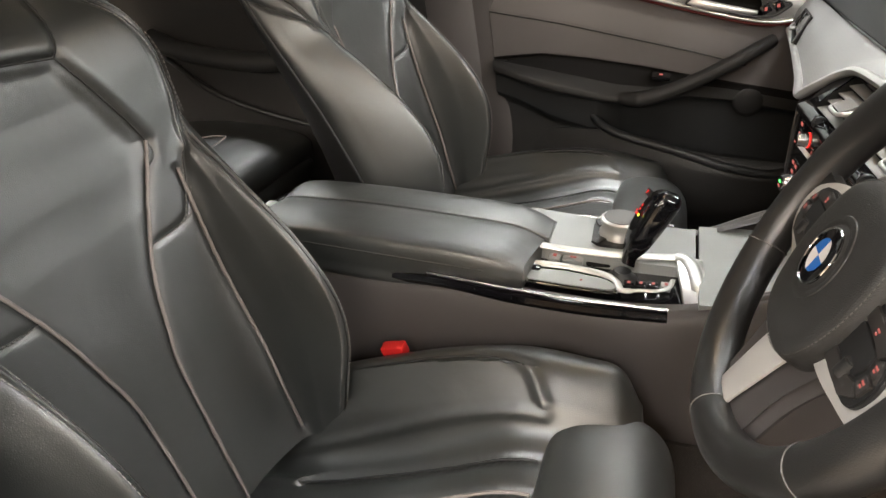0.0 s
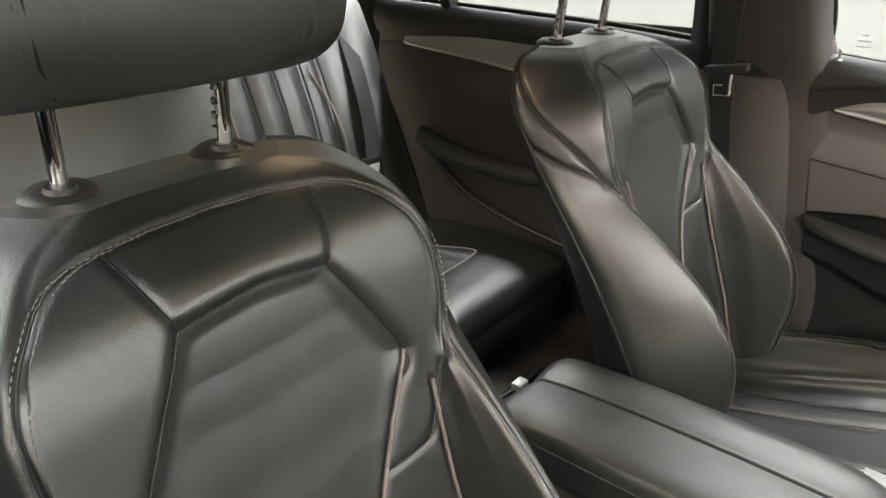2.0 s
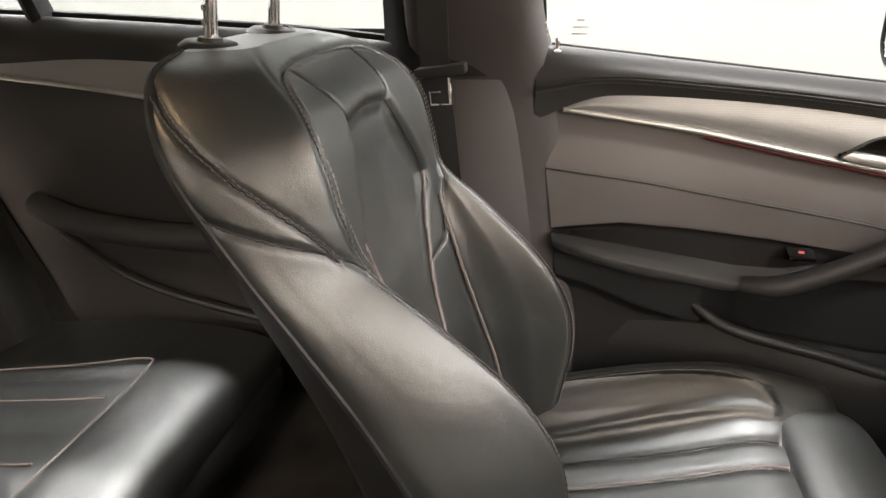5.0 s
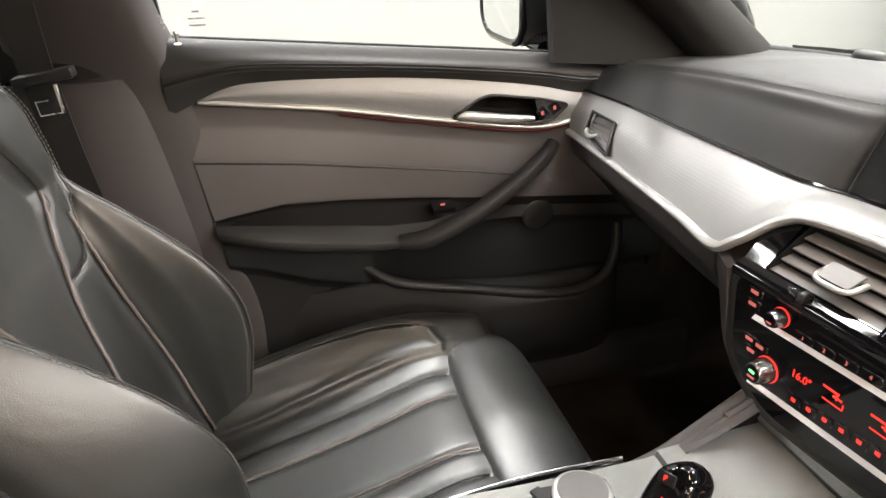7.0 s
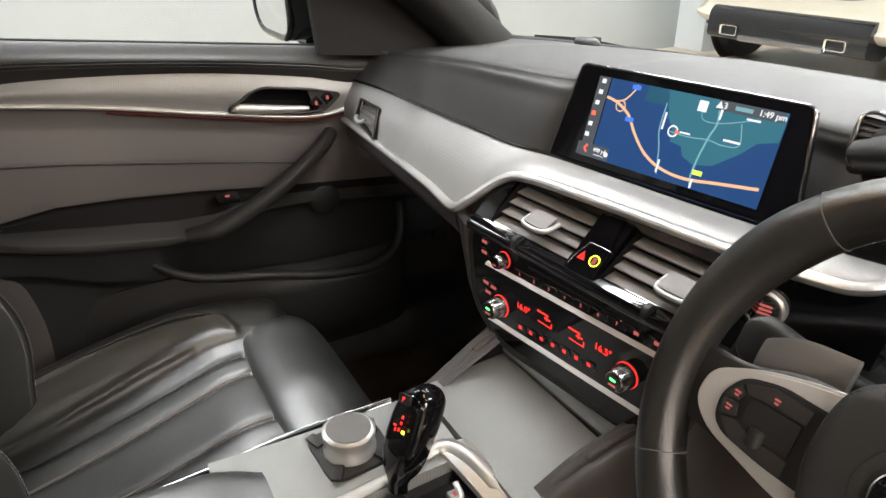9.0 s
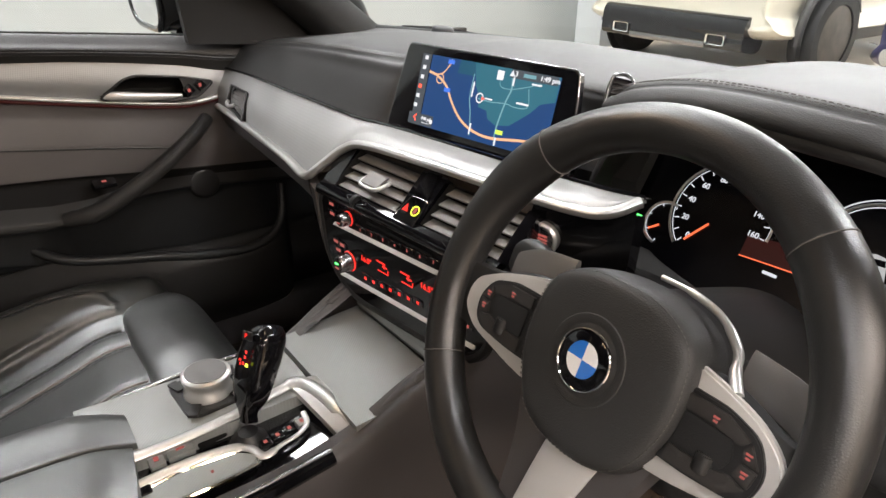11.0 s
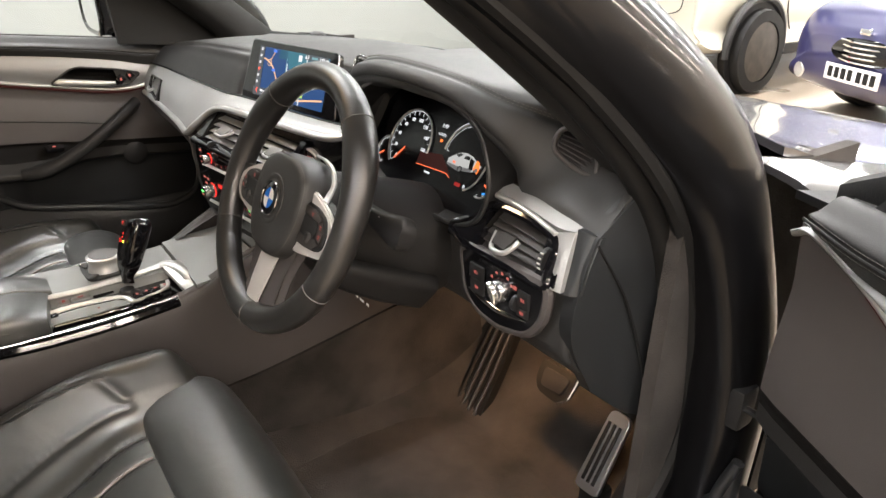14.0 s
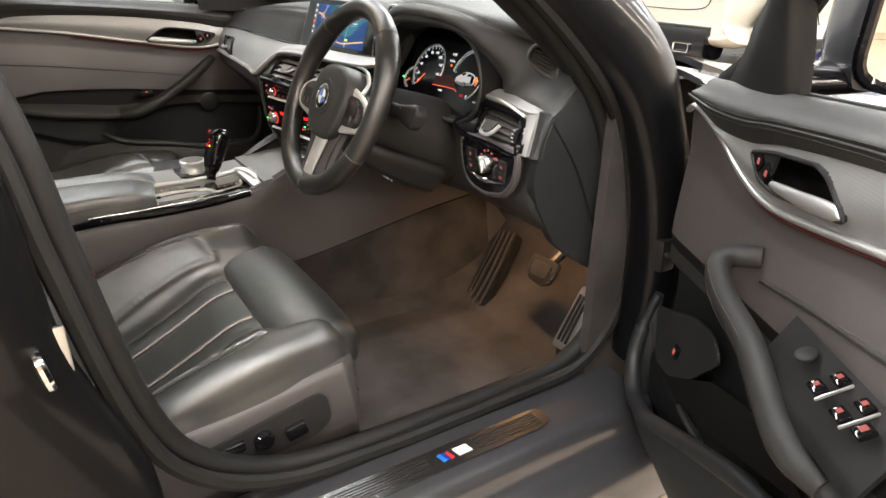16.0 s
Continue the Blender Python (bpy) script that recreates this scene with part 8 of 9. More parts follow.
    part("shroud", loft([[(h * math.cos(a), k * math.sin(a) - 0.01, z) for a in np.linspace(0, 2 * math.pi, 16, endpoint=False)] for z, h, k in ((-0.050, 0.050, 0.050), (-0.07, 0.066, 0.062), (-0.13, 0.074, 0.070), (-0.20, 0.080, 0.078), (-0.28, 0.09, 0.085))], 24, 40), HARD, col, "black column shroud")
    part("lower_cover", loft([[(h * q, -0.05 - k * r, z) for q, r in ((-1, 0), (1, 0), (0.95, 0.7), (0.6, 1.0), (-0.6, 1.0), (-0.95, 0.7))] for z, h, k in ((-0.075, 0.055, 0.02), (-0.10, 0.065, 0.045), (-0.17, 0.072, 0.058), (-0.25, 0.078, 0.062))], 20, 36), HARD, col, "black lower column cover")
    for s in (1, -1):
        rings = [[(s * x, 0.022 + h * a, -0.105 + 0.012 * c + z) for a, c in ((-1, -0.8), (0, -1), (1, -0.8), (1, 0.8), (0, 1), (-1, 0.8))] for x, h, z in ((0.06, 0.010, 0), (0.10, 0.011, 0.004), (0.135, 0.015, 0.008), (0.160, 0.019, 0.010), (0.172, 0.018, 0.010), (0.178, 0.012, 0.010))]
        st = part("stalk", loft(rings, 30, 28), HARD, col, "black control stalk")
        part("stalk_mark", box(0.012, 0.004, 0.0004, 0, pose(s * 0.125, 0.030, -0.087, -20, 0, 0)), WHITE, st, smooth=False)
    for x, wd in ((0.052, 0.006), (0.066, 0.012), (0.082, 0.006)):
        part("cover_mark", box(wd, 0.004, 0.0006, 0, pose(x, -0.104, -0.142, 30, 0, 0)), WHITE, col, "white key mark", smooth=False)
    return w


steering_wheel()

# ---- pedals, mats, belts, sill plate ----
def pedals():
    rest = thing("footrest", "ribbed steel and rubber driver's footrest", "footrest")
    a = [(0.205, 0.54, 0.42), (0.285, 0.54, 0.43)]
    b = [(0.235, 0.41, 0.268), (0.318, 0.41, 0.268)]
    part("plate", sheet([a, [(0.215, 0.475, 0.335), (0.300, 0.475, 0.338)], b], 14, 8, 0.02, (0, 1, -1)), RUBBER, rest, "dark footrest plate")
    for k in range(4):
        f = 0.14 + 0.24 * k
        top = np.array(a[0]) * (1 - f) + np.array(a[1]) * f
        low = np.array(b[0]) * (1 - f) + np.array(b[1]) * f
        mid = np.array((0.215, 0.475, 0.335)) * (1 - f) + np.array((0.300, 0.475, 0.338)) * f
        part("rib", tube(spline([top, mid, low], 16) + (0, -0.003, 0.004), 0.004, 6), HARD, rest, "raised rib")
    brake = thing("brake_pedal", "steel-faced brake pedal with orange-lit edge", "pedal")
    m = axes((0.468, 0.462, 0.427), (1, 0.02, 0.02), (0, 0.55, 1.0))
    part("pad", plate(rounded([(-0.044, 0.030), (0.046, 0.030), (0.040, -0.020), (0.020, -0.034), (-0.030, -0.030), (-0.044, -0.010)], 0.014, 5), 0.010, m @ pose(0, 0, -0.010), 0.002), RUBBER, brake, "worn black rubber pedal pad")
    part("rubber", plate(rounded([(-0.030, 0.018), (0.032, 0.018), (0.026, -0.014), (-0.026, -0.018)], 0.010, 4), 0.003, m, 0.001), HARD, brake, "ribbed rubber inlay")
    part("edge_strip", tube([tuple(m @ Vector((x, y, 0.001))) for x, y in spline([(0.047, 0.026), (0.044, 0.0), (0.040, -0.018), (0.024, -0.032)], 16)], 0.0025, 6), CHROME, brake, "bright chrome edge strip")
    part("arm", tube(spline([(0.475, 0.475, 0.43), (0.50, 0.53, 0.50), (0.51, 0.56, 0.60)], 16), 0.010, 8), HARD, brake, "black pedal arm")
    acc = thing("accelerator_pedal", "long steel accelerator pedal with rubber ribs", "pedal")
    m = axes((0.612, 0.437, 0.375), (1, 0, 0), (0.0, 0.5, 0.85))
    part("pad", plate(rounded([(-0.020, 0.075), (0.022, 0.075), (0.026, -0.070), (-0.024, -0.072)], 0.012, 5), 0.010, m @ pose(0, 0, -0.01), 0.002), STEEL, acc, "steel accelerator face")
    for k in range(3):
        part("rib", box(0.006, 0.11, 0.004, 0.0015, m @ pose(-0.011 + 0.011 * k, 0, 0.001)), RUBBER, acc, "black rubber rib")
    part("bracket", box(0.045, 0.04, 0.05, 0.01, pose(0.615, 0.43, 0.29)), HARD, acc)


def mats():
    out = rounded([(0.215, 0.11), (0.235, 0.40), (0.40, 0.405), (0.56, 0.395), (0.60, 0.37), (0.66, 0.32), (0.665, -0.02), (0.60, -0.06), (0.22, -0.06)], 0.05, 6)
    mt = tagged(part("floor_mat", plate(out, 0.008, pose(0, 0, 0.258), 0.003), CARPET), "worn brown-black carpet mat in the driver's footwell", "floor mat")
    out = rounded([(-0.66, -0.06), (-0.66, 0.34), (-0.22, 0.40), (-0.22, -0.06)], 0.05, 6)
    tagged(part("floor_mat", plate(out, 0.008, pose(0, 0, 0.258), 0.003), CARPET), "brown-black carpet mat in the passenger's footwell", "floor mat")
    return mt


def web(points, width, across, n=40):
    p = spline(points, n)
    a = np.array(across, float) / np.linalg.norm(across) * width / 2
    return slab(np.array([p + a, p, p - a]), 0.0015)


def belts():
    b = thing("seat_belt", "black passenger's seat belt with hanging metal tongue", "seat belt", at=pose(-0.020, -0.006, -0.010))
    part("webbing", web([(-0.635, -0.70, 1.33), (-0.640, -0.70, 1.15), (-0.625, -0.69, 0.96), (-0.645, -0.66, 0.70), (-0.69, -0.60, 0.40)], 0.047, (0.2, 1, 0)), BELT, b, "black belt webbing")
    part("belt_guide", box(0.030, 0.075, 0.014, 0.004, pose(-0.618, -0.682, 0.972, 8, 0, 0)), HARD, b, "black plastic belt stop")
    part("tongue", tube([(-0.600, -0.667, 0.965), (-0.600, -0.665, 0.928), (-0.598, -0.692, 0.926), (-0.598, -0.694, 0.944), (-0.598, -0.678, 0.946)], 0.0028, 6), CHROME, b, "bright metal belt tongue")
    r = thing("seat_belt", "black rear seat belt with metal tongue", "seat belt", at=pose(0, -0.040, -0.005))
    part("webbing", web([(-0.585, -1.68, 1.05), (-0.58, -1.59, 0.95), (-0.560, -1.505, 0.78), (-0.545, -1.465, 0.62), (-0.55, -1.43, 0.47)], 0.047, (1, -0.1, 0)), BELT, r, "black belt webbing")
    part("belt_stop", box(0.062, 0.014, 0.020, 0.004, pose(-0.535, -1.476, 0.650, 0, 0, 0)), HARD, r, "black plastic tongue head")
    t = axes((-0.530, -1.462, 0.620), (1, 0, 0), (0, 0.1, 1))
    tip = part("tongue", plate(rounded([(-0.024, 0.026), (0.024, 0.026), (0.021, -0.012), (0.014, -0.030), (-0.014, -0.030), (-0.021, -0.012)], 0.005, 4), 0.004, t, 0.001), BRIGHT, r, "bright metal belt tongue")
    part("slot", plate(rounded([(-0.005, 0.008), (0.005, 0.008), (0.005, -0.020), (-0.005, -0.020)], 0.002, 3), 0.001, t @ pose(0, 0, 0.0038)), HARD, tip, "dark slot of the tongue")
    k = thing("belt_buckle", "black rear belt buckle lying on the bench", "belt buckle", at=pose(0, -0.035, -0.006))
    part("body", box(0.045, 0.030, 0.06, 0.008, pose(-0.44, -1.44, 0.485, 20, 0, 10)), HARD, k)
    part("button", box(0.030, 0.016, 0.008, 0.002, pose(-0.44, -1.433, 0.517, 20, 0, 10)), SATIN, k, "grey release button")
    for x, lab in ((0.135, "black driver's belt buckle with red release button"), (-0.103, "black passenger's belt buckle with red release button")):
        q = thing("belt_buckle", lab, "belt buckle", "front buckles", at=pose(x + (0.006 if x > 0 else 0), -0.418, 0.452, 18, 8 if x > 0 else -8, 0))
        part("body", box(0.022, 0.042, 0.100, 0.006, pose(0, 0, -0.01)), HARD, q, "black buckle body")
        part("release_button", box(0.018, 0.036, 0.020, 0.003, pose(0, 0, 0.048)), RED, q, "red release button")


def sill_plate():
    s = thing("sill_plate", "brushed metal sill plate with striped emblem", "sill plate")
    out = rounded([(0.786, -0.36), (0.836, -0.36), (0.836, 0.165), (0.826, 0.195), (0.792, 0.195), (0.786, 0.18)], 0.008, 4)
    part("plate", plate(out, 0.003, pose(0, 0, 0.3515), 0.0008), DARKMETAL, s, "brushed steel plate")
    for k in range(6):
        x = 0.797 + 0.0056 * k
        for y0, y1 in ((-0.33, -0.045), (0.045, 0.175)):
            part("groove", box(0.0018, y1 - y0, 0.0006, 0, pose(x, (y0 + y1) / 2, 0.3548)), HARD, s, "dark groove")
    for k, mm in enumerate((BLUE, DARKBLUE, RED)):
        part("emblem_stripe", box(0.018, 0.007, 0.0012, 0, pose(0.812, -0.020 + 0.007 * k, 0.3552, 0, 0, 12)), mm, s, smooth=False)
    part("emblem", plate([(-0.009, -0.010), (-0.009, 0.016), (0.009, 0.020), (0.009, -0.006)], 0.0012, pose(0.812, 0.014, 0.3548)), ENAMEL, s, "white emblem block", smooth=False)


def pillar_things():
    st = thing("door_striker", "bright metal door striker on the door pillar", "door striker")
    part("plate", box(0.006, 0.035, 0.075, 0.004, pose(0.806, -0.500, 0.70)), STEEL, st, "steel striker plate")
    part("loop", tube(spline([(0.808, -0.515, 0.725), (0.840, -0.512, 0.722), (0.842, -0.506, 0.69), (0.808, -0.508, 0.685)], 24), 0.0055, 8), CHROME, st, "chromed striker loop")
    # upper and lower trims of the passenger's door pillar
    rows = [[(-0.745, -0.548, z), (-0.715, -0.60, z), (-0.70, -0.68, z), (-0.71, -0.76, z), (-0.74, -0.80, z)] for z in (0.945, 1.05)]
    rows.append([(-0.69, -0.575, 1.20), (-0.665, -0.61, 1.20), (-0.65, -0.68, 1.20), (-0.66, -0.76, 1.20), (-0.69, -0.80, 1.20)])
    rows.append([(-0.63, -0.59, 1.37), (-0.61, -0.62, 1.37), (-0.60, -0.68, 1.37), (-0.61, -0.76, 1.37), (-0.63, -0.80, 1.37)])
    tagged(part("pillar_cover", sheet(rows, 20, 20, 0.012, (-1, 0, 0)), FABRIC, car), "black upper cover of the door pillar")
    rows = [[(-0.748, -0.555 + k, z), (-0.712, -0.60 + k, z), (-0.694, -0.67 + k, z), (-0.70, -0.75 + k, z), (-0.735, -0.80 + k, z)] for z, k in ((0.940, 0), (0.80, 0.010), (0.62, 0.035), (0.40, 0.07), (0.28, 0.09))]
    tagged(part("pillar_cover", sheet(rows, 24, 20, 0.012, (-1, 0, 0)), SOFT, car), "dark grey lower cover of the door pillar")
    h = part("door_hinge", box(0.034, 0.036, 0.060, 0.006, pose(0.822, 0.425, 0.615)), HARD, car, "black door check arm and hinge")
    part("check_arm", tube(spline([(0.825, 0.415, 0.62), (0.86, 0.415, 0.62), (0.885, 0.395, 0.62)], 14), 0.005, 8), HARD, h, "black check arm")
    part("bolt", turned([(0, 0), (0.009, 0), (0.009, 0.006), (0, 0.007)], 6, axes((0.80, 0.405, 0.70), (0, 0, 1), (1, 0, 0))), STEEL, h, "steel bolt head")


def dome_light():
    for y, e in ((-0.12, 0.45), (-1.05, 0.25)):
        d = thing("courtesy_light", "small warm courtesy light in the headlining", "interior light", "courtesy lights", at=pose(0, y, 1.385 if y > -0.5 else 1.425))
        part("base", box(0.24, 0.14, 0.02, 0.006), HARD, d, "black lamp base")
        part("lens", box(0.15, 0.04, 0.01, 0.003, pose(0, 0, -0.010)), glow("courtesy lens", (1.0, 0.72, 0.42), 6.0), d, "glowing warm lens")
        light = bpy.data.lights.new("courtesy", "AREA")
        light.shape, light.size, light.size_y, light.energy, light.color = "RECTANGLE", 0.15, 0.04, 0.55 * e, (1.0, 0.70, 0.42)
        new("courtesy_lamp", light).matrix_basis = pose(0, y, (1.385 if y > -0.5 else 1.425) - 0.018)
    for x in (0.42, -0.42):
        d = thing("footwell_light", "small warm footwell light under the dashboard", "interior light", "footwell lights", at=pose(x, 0.44, 0.573))
        part("lens", box(0.05, 0.025, 0.008, 0.002), glow("footwell lens", (1.0, 0.55, 0.22), 6.0), d, "glowing orange lens")
        light = bpy.data.lights.new("footwell", "AREA")
        light.shape, light.size, light.size_y, light.energy, light.color = "RECTANGLE", 0.05, 0.025, 0.45, (1.0, 0.55, 0.25)
        new("footwell_lamp", light).matrix_basis = pose(x, 0.44, 0.566)


pedals()
mats()
belts()
sill_plate()
pillar_things()
dome_light()

# ---- parked cars and floor grid ----
def wheel_of(parent, x, y, z, s, r=0.345):
    """A road wheel whose face looks along s on the x axis."""
    w = part("wheel", turned([(r * 0.70, -0.10), (r * 0.97, -0.10), (r, -0.06), (r, 0.06), (r * 0.97, 0.10), (r * 0.72, 0.105), (r * 0.70, 0.06)], 48, axes((x, y, z), (0, s, 0), (0, 0, 1))), RUBBER, parent, "black tyre")
    part("rim", turned([(0.02, 0.05), (0.08, 0.06), (0.09, 0.02), (r * 0.62, 0.0), (r * 0.71, 0.03), (r * 0.72, 0.09), (r * 0.69, 0.095)], 48, axes((x, y, z), (0, s, 0), (0, 0, 1))), mat("dark brown alloy", (0.06, 0.05, 0.04), 0.6, 0.2, vary=0.3), w, "dark brown rim")
    for k in range(5):
        m = axes((x, y, z), (0, s, 0), (0, 0, 1)) @ pose(0, 0, 0.07, 0, 0, 72 * k + 10)
        for q in (-1, 1):
            part("spoke", box(0.026, r * 0.66, 0.03, 0.008, m @ pose(q * 0.024, r * 0.37, 0, 0, 0, -q * 5)), BRIGHT, w, "pale alloy spoke")
    return w


def parked_suv():
    c = thing("parked_car", "cream-white parked sport utility car seen from behind", "car", at=pose(-3.02, 4.62, 0) @ Matrix.Diagonal((0.94, 1, 1, 1)))
    # x across, y forward from the rear bumper
    rings = []
    for y, w, z0, z1 in ((0.02, 0.80, 0.45, 1.00), (0.0, 0.86, 0.42, 0.92), (0.10, 0.90, 0.36, 1.08), (0.35, 0.91, 0.34, 1.12), (0.9, 0.915, 0.34, 1.10), (2.2, 0.92, 0.34, 1.06), (3.6, 0.90, 0.36, 0.98), (4.2, 0.80, 0.42, 0.80)):
        h = z1 - z0
        rings.append([(-w * 0.94, y, z0), (-w, y, z0 + h * 0.25), (-w, y, z0 + h * 0.6), (-w * 0.95, y, z0 + h * 0.92), (-w * 0.8, y, z1), (w * 0.8, y, z1), (w * 0.95, y, z0 + h * 0.92), (w, y, z0 + h * 0.6), (w, y, z0 + h * 0.25), (w * 0.94, y, z0)])
    part("body", loft(rings, 60, 60), CARWHITE, c, "cream-white painted body")
    rings = []
    for y, w, z1 in ((0.12, 0.70, 1.10), (0.40, 0.68, 1.50), (1.0, 0.66, 1.58), (2.2, 0.64, 1.55), (3.0, 0.66, 1.08)):
        rings.append([(-w - 0.10, y, 1.04), (-w, y, z1 - 0.06), (-w * 0.8, y, z1), (w * 0.8, y, z1), (w, y, z1 - 0.06), (w + 0.10, y, 1.04)])
    part("cabin", loft(rings, 30, 36), GLOSS, c, "dark cabin windows")
    rows = [[(-0.60, y, z), (0, y, z + 0.03), (0.60, y, z)] for y, z in ((0.36, 1.51), (1.0, 1.60), (2.2, 1.57))]
    part("roof", sheet(rows, 14, 14, 0.02, (0, 0, 1)), CARWHITE, c)
    part("bumper_insert", loft([[(x, y, z) for y, z in ((-0.03, 0.27), (-0.05, 0.36), (-0.04, 0.47), (0.03, 0.52), (0.2, 0.52), (0.2, 0.26))] for x in (-0.74, -0.70, -0.3, 0.3, 0.70, 0.74)], 24, 24), GLOSS, c, "black lower bumper insert")
    part("diffuser", box(0.80, 0.06, 0.05, 0.01, pose(0, -0.03, 0.285)), DARKMETAL, c, "grey diffuser bar")
    for x in (-0.50, 0.50):
        part("exhaust_tip", grid_bm(np.array([[(x + a * k, y, 0.335 + b * k) for a, b in rounded([(-0.09, -0.04), (0.09, -0.04), (0.09, 0.04), (-0.09, 0.04)], 0.02, 4)] for y, k in ((0.06, 0.8), (-0.065, 0.85), (-0.07, 1.0), (0.02, 1.0))]), False, True), CHROME, c, "bright square exhaust tip")
    part("tailgate_line", tube(spline([(-0.74, 0.0, 1.02), (-0.72, -0.012, 0.80), (-0.62, -0.015, 0.66), (0, -0.018, 0.64), (0.62, -0.015, 0.66), (0.72, -0.012, 0.80), (0.74, 0.0, 1.02)], 50), 0.005, 6), RUBBER, c, "tailgate shut line")
    part("number_plate", box(0.52, 0.012, 0.11, 0.004, pose(0, -0.012, 0.83)), YELLOW, c, "yellow number plate")
    for k in range(7):
        part("plate_bar", box(0.042, 0.004, 0.070, 0.0, pose(-0.20 + 0.065 * k + (0.02 if k > 3 else 0), -0.020, 0.83)), RUBBER, c, smooth=False)
    for s in (1, -1):
        part("tail_lamp", loft([[(s * x, y, z) for y, z in ((y0, z0), (y0 - 0.02, z0 + 0.05), (y0, z0 + 0.10), (y0 + 0.04, z0 + 0.05))] for x, y0, z0 in ((0.42, 0.0, 0.94), (0.62, 0.01, 0.93), (0.80, 0.05, 0.92), (0.91, 0.16, 0.94))], 16, 16), mat("red lamp glass", (0.45, 0.01, 0.02), 0.1, coat=1.0), c, "red tail lamp")
        part("side_vent", box(0.012, 0.03, 0.16, 0.004, pose(s * 0.88, 0.05, 0.55)), RUBBER, c, "dark bumper slit")
        part("wheel_arch", tube([(s * 1.005, 0.68 + 0.42 * math.cos(a), 0.36 + 0.42 * math.sin(a)) for a in np.linspace(-0.1, math.pi + 0.1, 30)], 0.035, 8), HARD, c, "dark plastic wheel arch")
        # Flat black disc on the flank paints the shaded wheel opening.
        part("arch_hollow", disc(0.41, 0.02, 40, 0, axes((s * 0.985, 0.68, 0.36), (0, s, 0), (0, 0, 1))), RUBBER, c)
        wheel_of(c, s * 0.985, 0.68, 0.35, s)
        part("sill_strip", box(0.05, 2.0, 0.12, 0.02, pose(s * 0.96, 2.2, 0.34)), HARD, c, "dark plastic sill")
        part("door_line", tube(spline([(s * 0.925, 1.25, 1.0), (s * 0.93, 1.22, 0.70), (s * 0.93, 1.36, 0.42)], 16), 0.005, 6), RUBBER, c)
        wheel_of(c, s * 0.92, 3.40, 0.35, s)


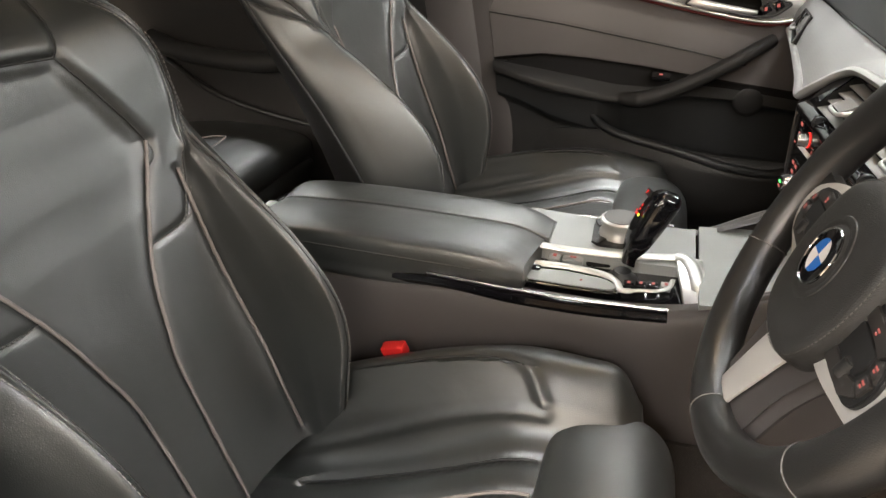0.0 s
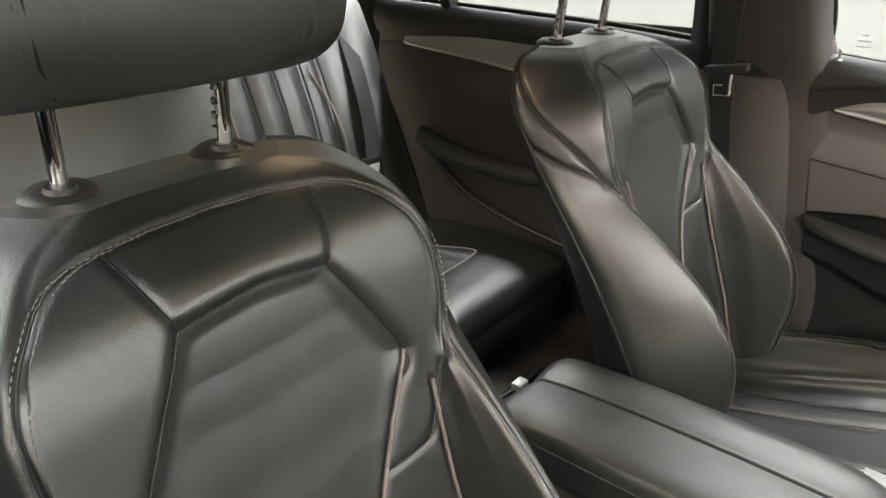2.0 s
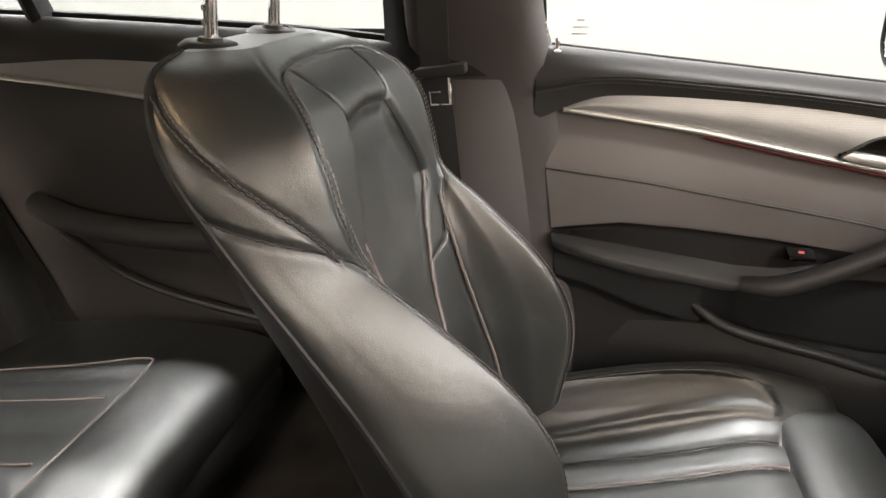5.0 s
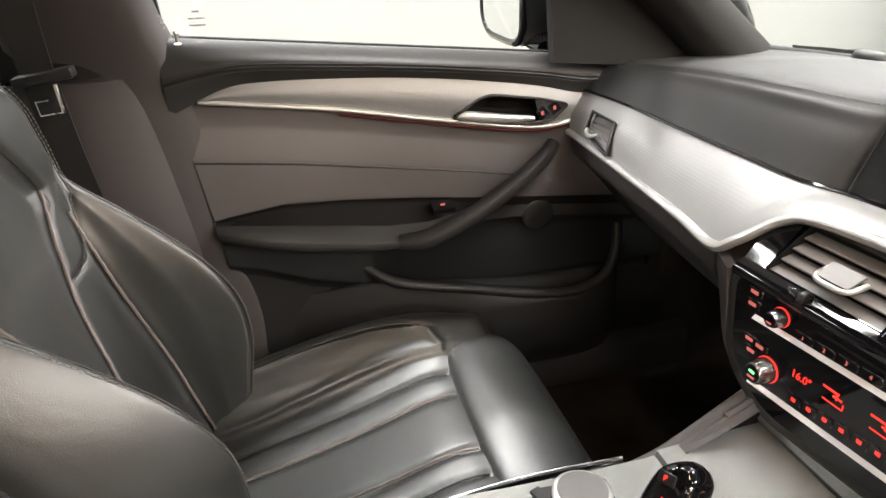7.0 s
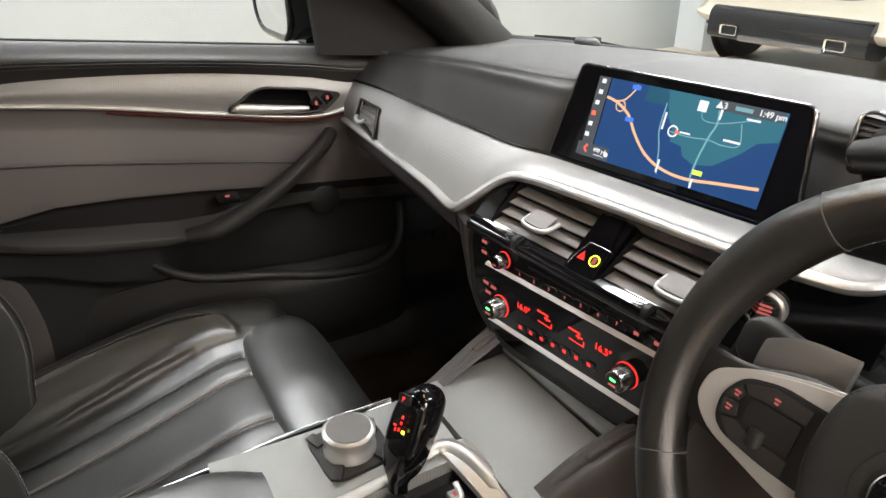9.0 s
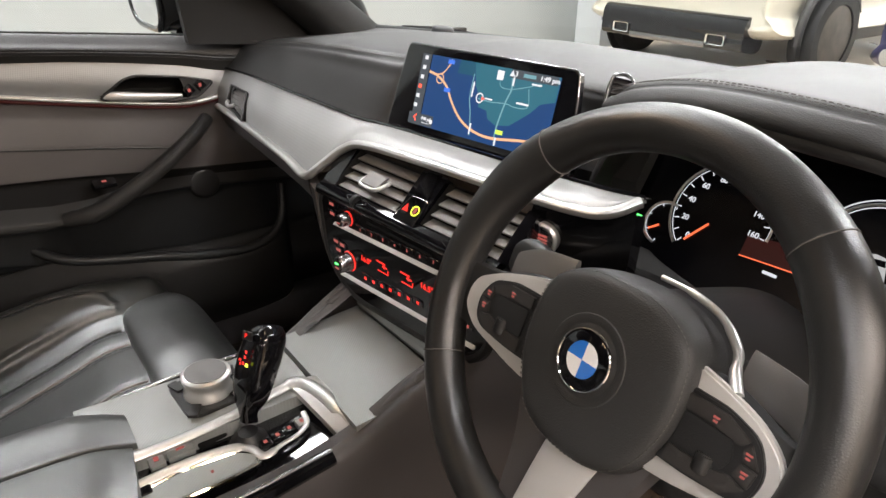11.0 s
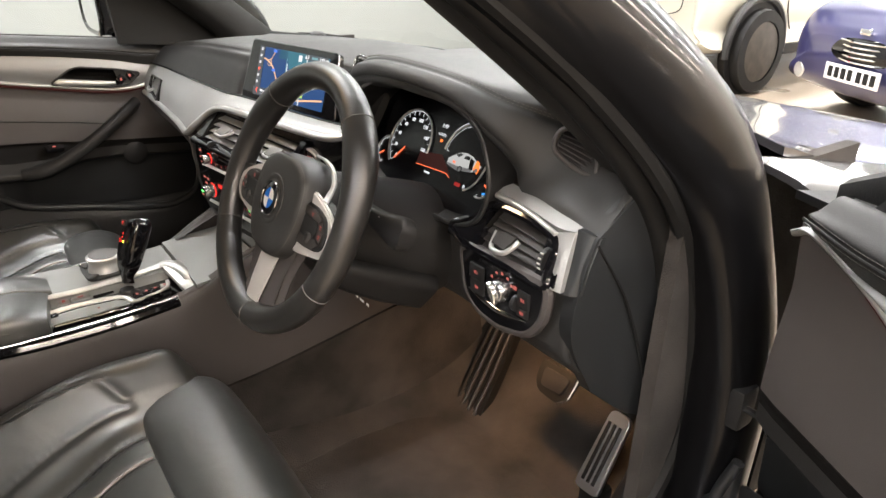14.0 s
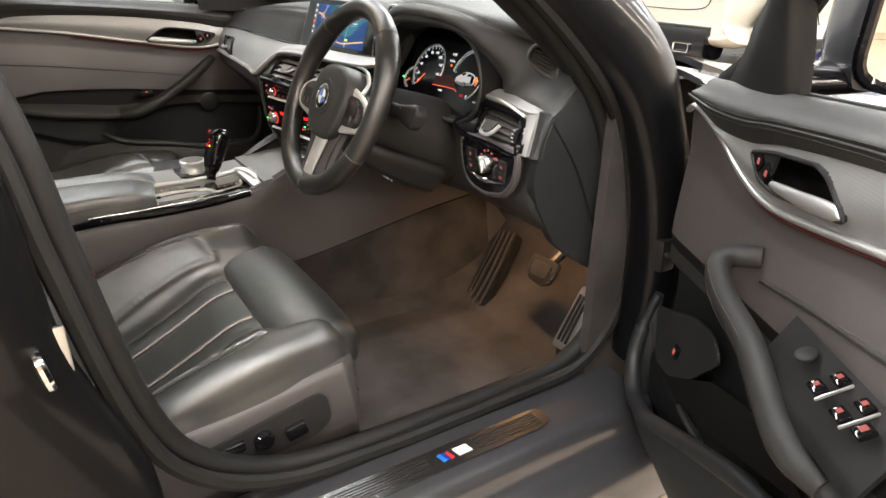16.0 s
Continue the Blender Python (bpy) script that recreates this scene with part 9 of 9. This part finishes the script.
def parked_hatch():
    c = thing("parked_car", "deep blue parked hatchback facing the showroom", "car", at=pose(-0.90, 4.60, 0, 0, 0, -28))
    rings = []
    for y, w, z0, z1 in ((-0.02, 0.55, 0.42, 0.60), (0.02, 0.72, 0.30, 0.68), (0.15, 0.82, 0.22, 0.80), (0.5, 0.86, 0.20, 0.90), (1.1, 0.87, 0.20, 0.98), (2.4, 0.87, 0.20, 1.0), (3.8, 0.84, 0.24, 0.98), (3.95, 0.74, 0.34, 0.9)):
        h = z1 - z0
        rings.append([(-w * 0.92, y, z0), (-w, y, z0 + h * 0.3), (-w, y, z0 + h * 0.65), (-w * 0.9, y, z0 + h * 0.93), (-w * 0.6, y, z1), (w * 0.6, y, z1), (w * 0.9, y, z0 + h * 0.93), (w, y, z0 + h * 0.65), (w, y, z0 + h * 0.3), (w * 0.92, y, z0)])
    part("body", loft(rings, 60, 60), CARBLUE, c, "deep blue painted body")
    rings = []
    for y, w, z1 in ((0.95, 0.72, 1.0), (1.7, 0.60, 1.42), (2.6, 0.58, 1.46), (3.5, 0.60, 1.36), (3.85, 0.66, 1.0)):
        rings.append([(-w - 0.08, y, 0.94), (-w, y, z1 - 0.05), (-w * 0.8, y, z1), (w * 0.8, y, z1), (w, y, z1 - 0.05), (w + 0.08, y, 0.94)])
    part("cabin", loft(rings, 30, 36), GLOSS, c, "dark cabin windows")
    part("grille", loft([[(x, y, z) for y, z in ((-0.03 + k, 0.46 - t), (-0.05 + k, 0.52), (-0.03 + k, 0.60 + t), (0.05, 0.60), (0.05, 0.46))] for x, k, t in ((-0.42, 0.07, -0.03), (-0.36, 0.04, 0), (0, 0, 0.01), (0.36, 0.04, 0), (0.42, 0.07, -0.03))], 24, 20), GLOSS, c, "dark grille")
    for k in range(5):
        part("grille_bar", tube(spline([(-0.40, 0.035, 0.475 + 0.03 * k), (0, -0.055, 0.465 + 0.032 * k), (0.40, 0.035, 0.475 + 0.03 * k)], 24), 0.006, 6), CHROME, c, "bright grille bar")
    part("number_plate", box(0.52, 0.012, 0.11, 0.004, pose(0, -0.055, 0.385)), ENAMEL, c, "white number plate")
    for k in range(7):
        part("plate_bar", box(0.042, 0.004, 0.070, 0.0, pose(-0.20 + 0.065 * k + (0.02 if k > 3 else 0), -0.063, 0.385)), RUBBER, c, smooth=False)
    for s in (1, -1):
        part("headlamp", loft([[(s * x, y, z) for y, z in ((y0, z0), (y0 - 0.02, z0 + 0.05), (y0 + 0.03, z0 + 0.11), (y0 + 0.08, z0 + 0.05))] for x, y0, z0 in ((0.48, 0.04, 0.58), (0.62, 0.07, 0.60), (0.76, 0.16, 0.64), (0.82, 0.32, 0.72))], 18, 16), CHROME, c, "clear headlamp")
        part("fog_lamp", turned([(0, 0.01), (0.05, 0.01), (0.06, 0)], 20, axes((s * 0.62, 0.0, 0.33), (1, 0, 0), (0, 0, 1))), SATIN, c, "round fog lamp")
        wheel_of(c, s * 0.80, 0.75, 0.31, s, 0.31)
        wheel_of(c, s * 0.80, 3.2, 0.31, s, 0.31)
    part("bonnet_badge", box(0.10, 0.02, 0.04, 0.008, pose(0, -0.02, 0.66)), CHROME, c, "oval bright badge")


def floor_grid():
    g = tagged(new("floor_grid"), "black plastic floor grid tiles beside the car", "floor", kind="structure")
    bar = box(0.012, 0.40, 0.012, 0.0, None, 1)
    me = bpy.data.meshes.new("grid_bar")
    bar.to_mesh(me)
    bar.free()
    me.materials.append(GRID)
    for k in range(60):
        for d in (0, 1):
            ob = new("grid_bar", me)
            ob.parent = g
            ob.matrix_basis = pose(1.00 + 0.40 * (k // 20) + (0.02 * (k % 20)), 0.10, 0.006) if d == 0 else pose(1.00 + 0.40 * (k // 20) + 0.19, -0.09 + 0.02 * (k % 20), 0.006, 0, 0, 90)


parked_suv()
parked_hatch()
floor_grid()
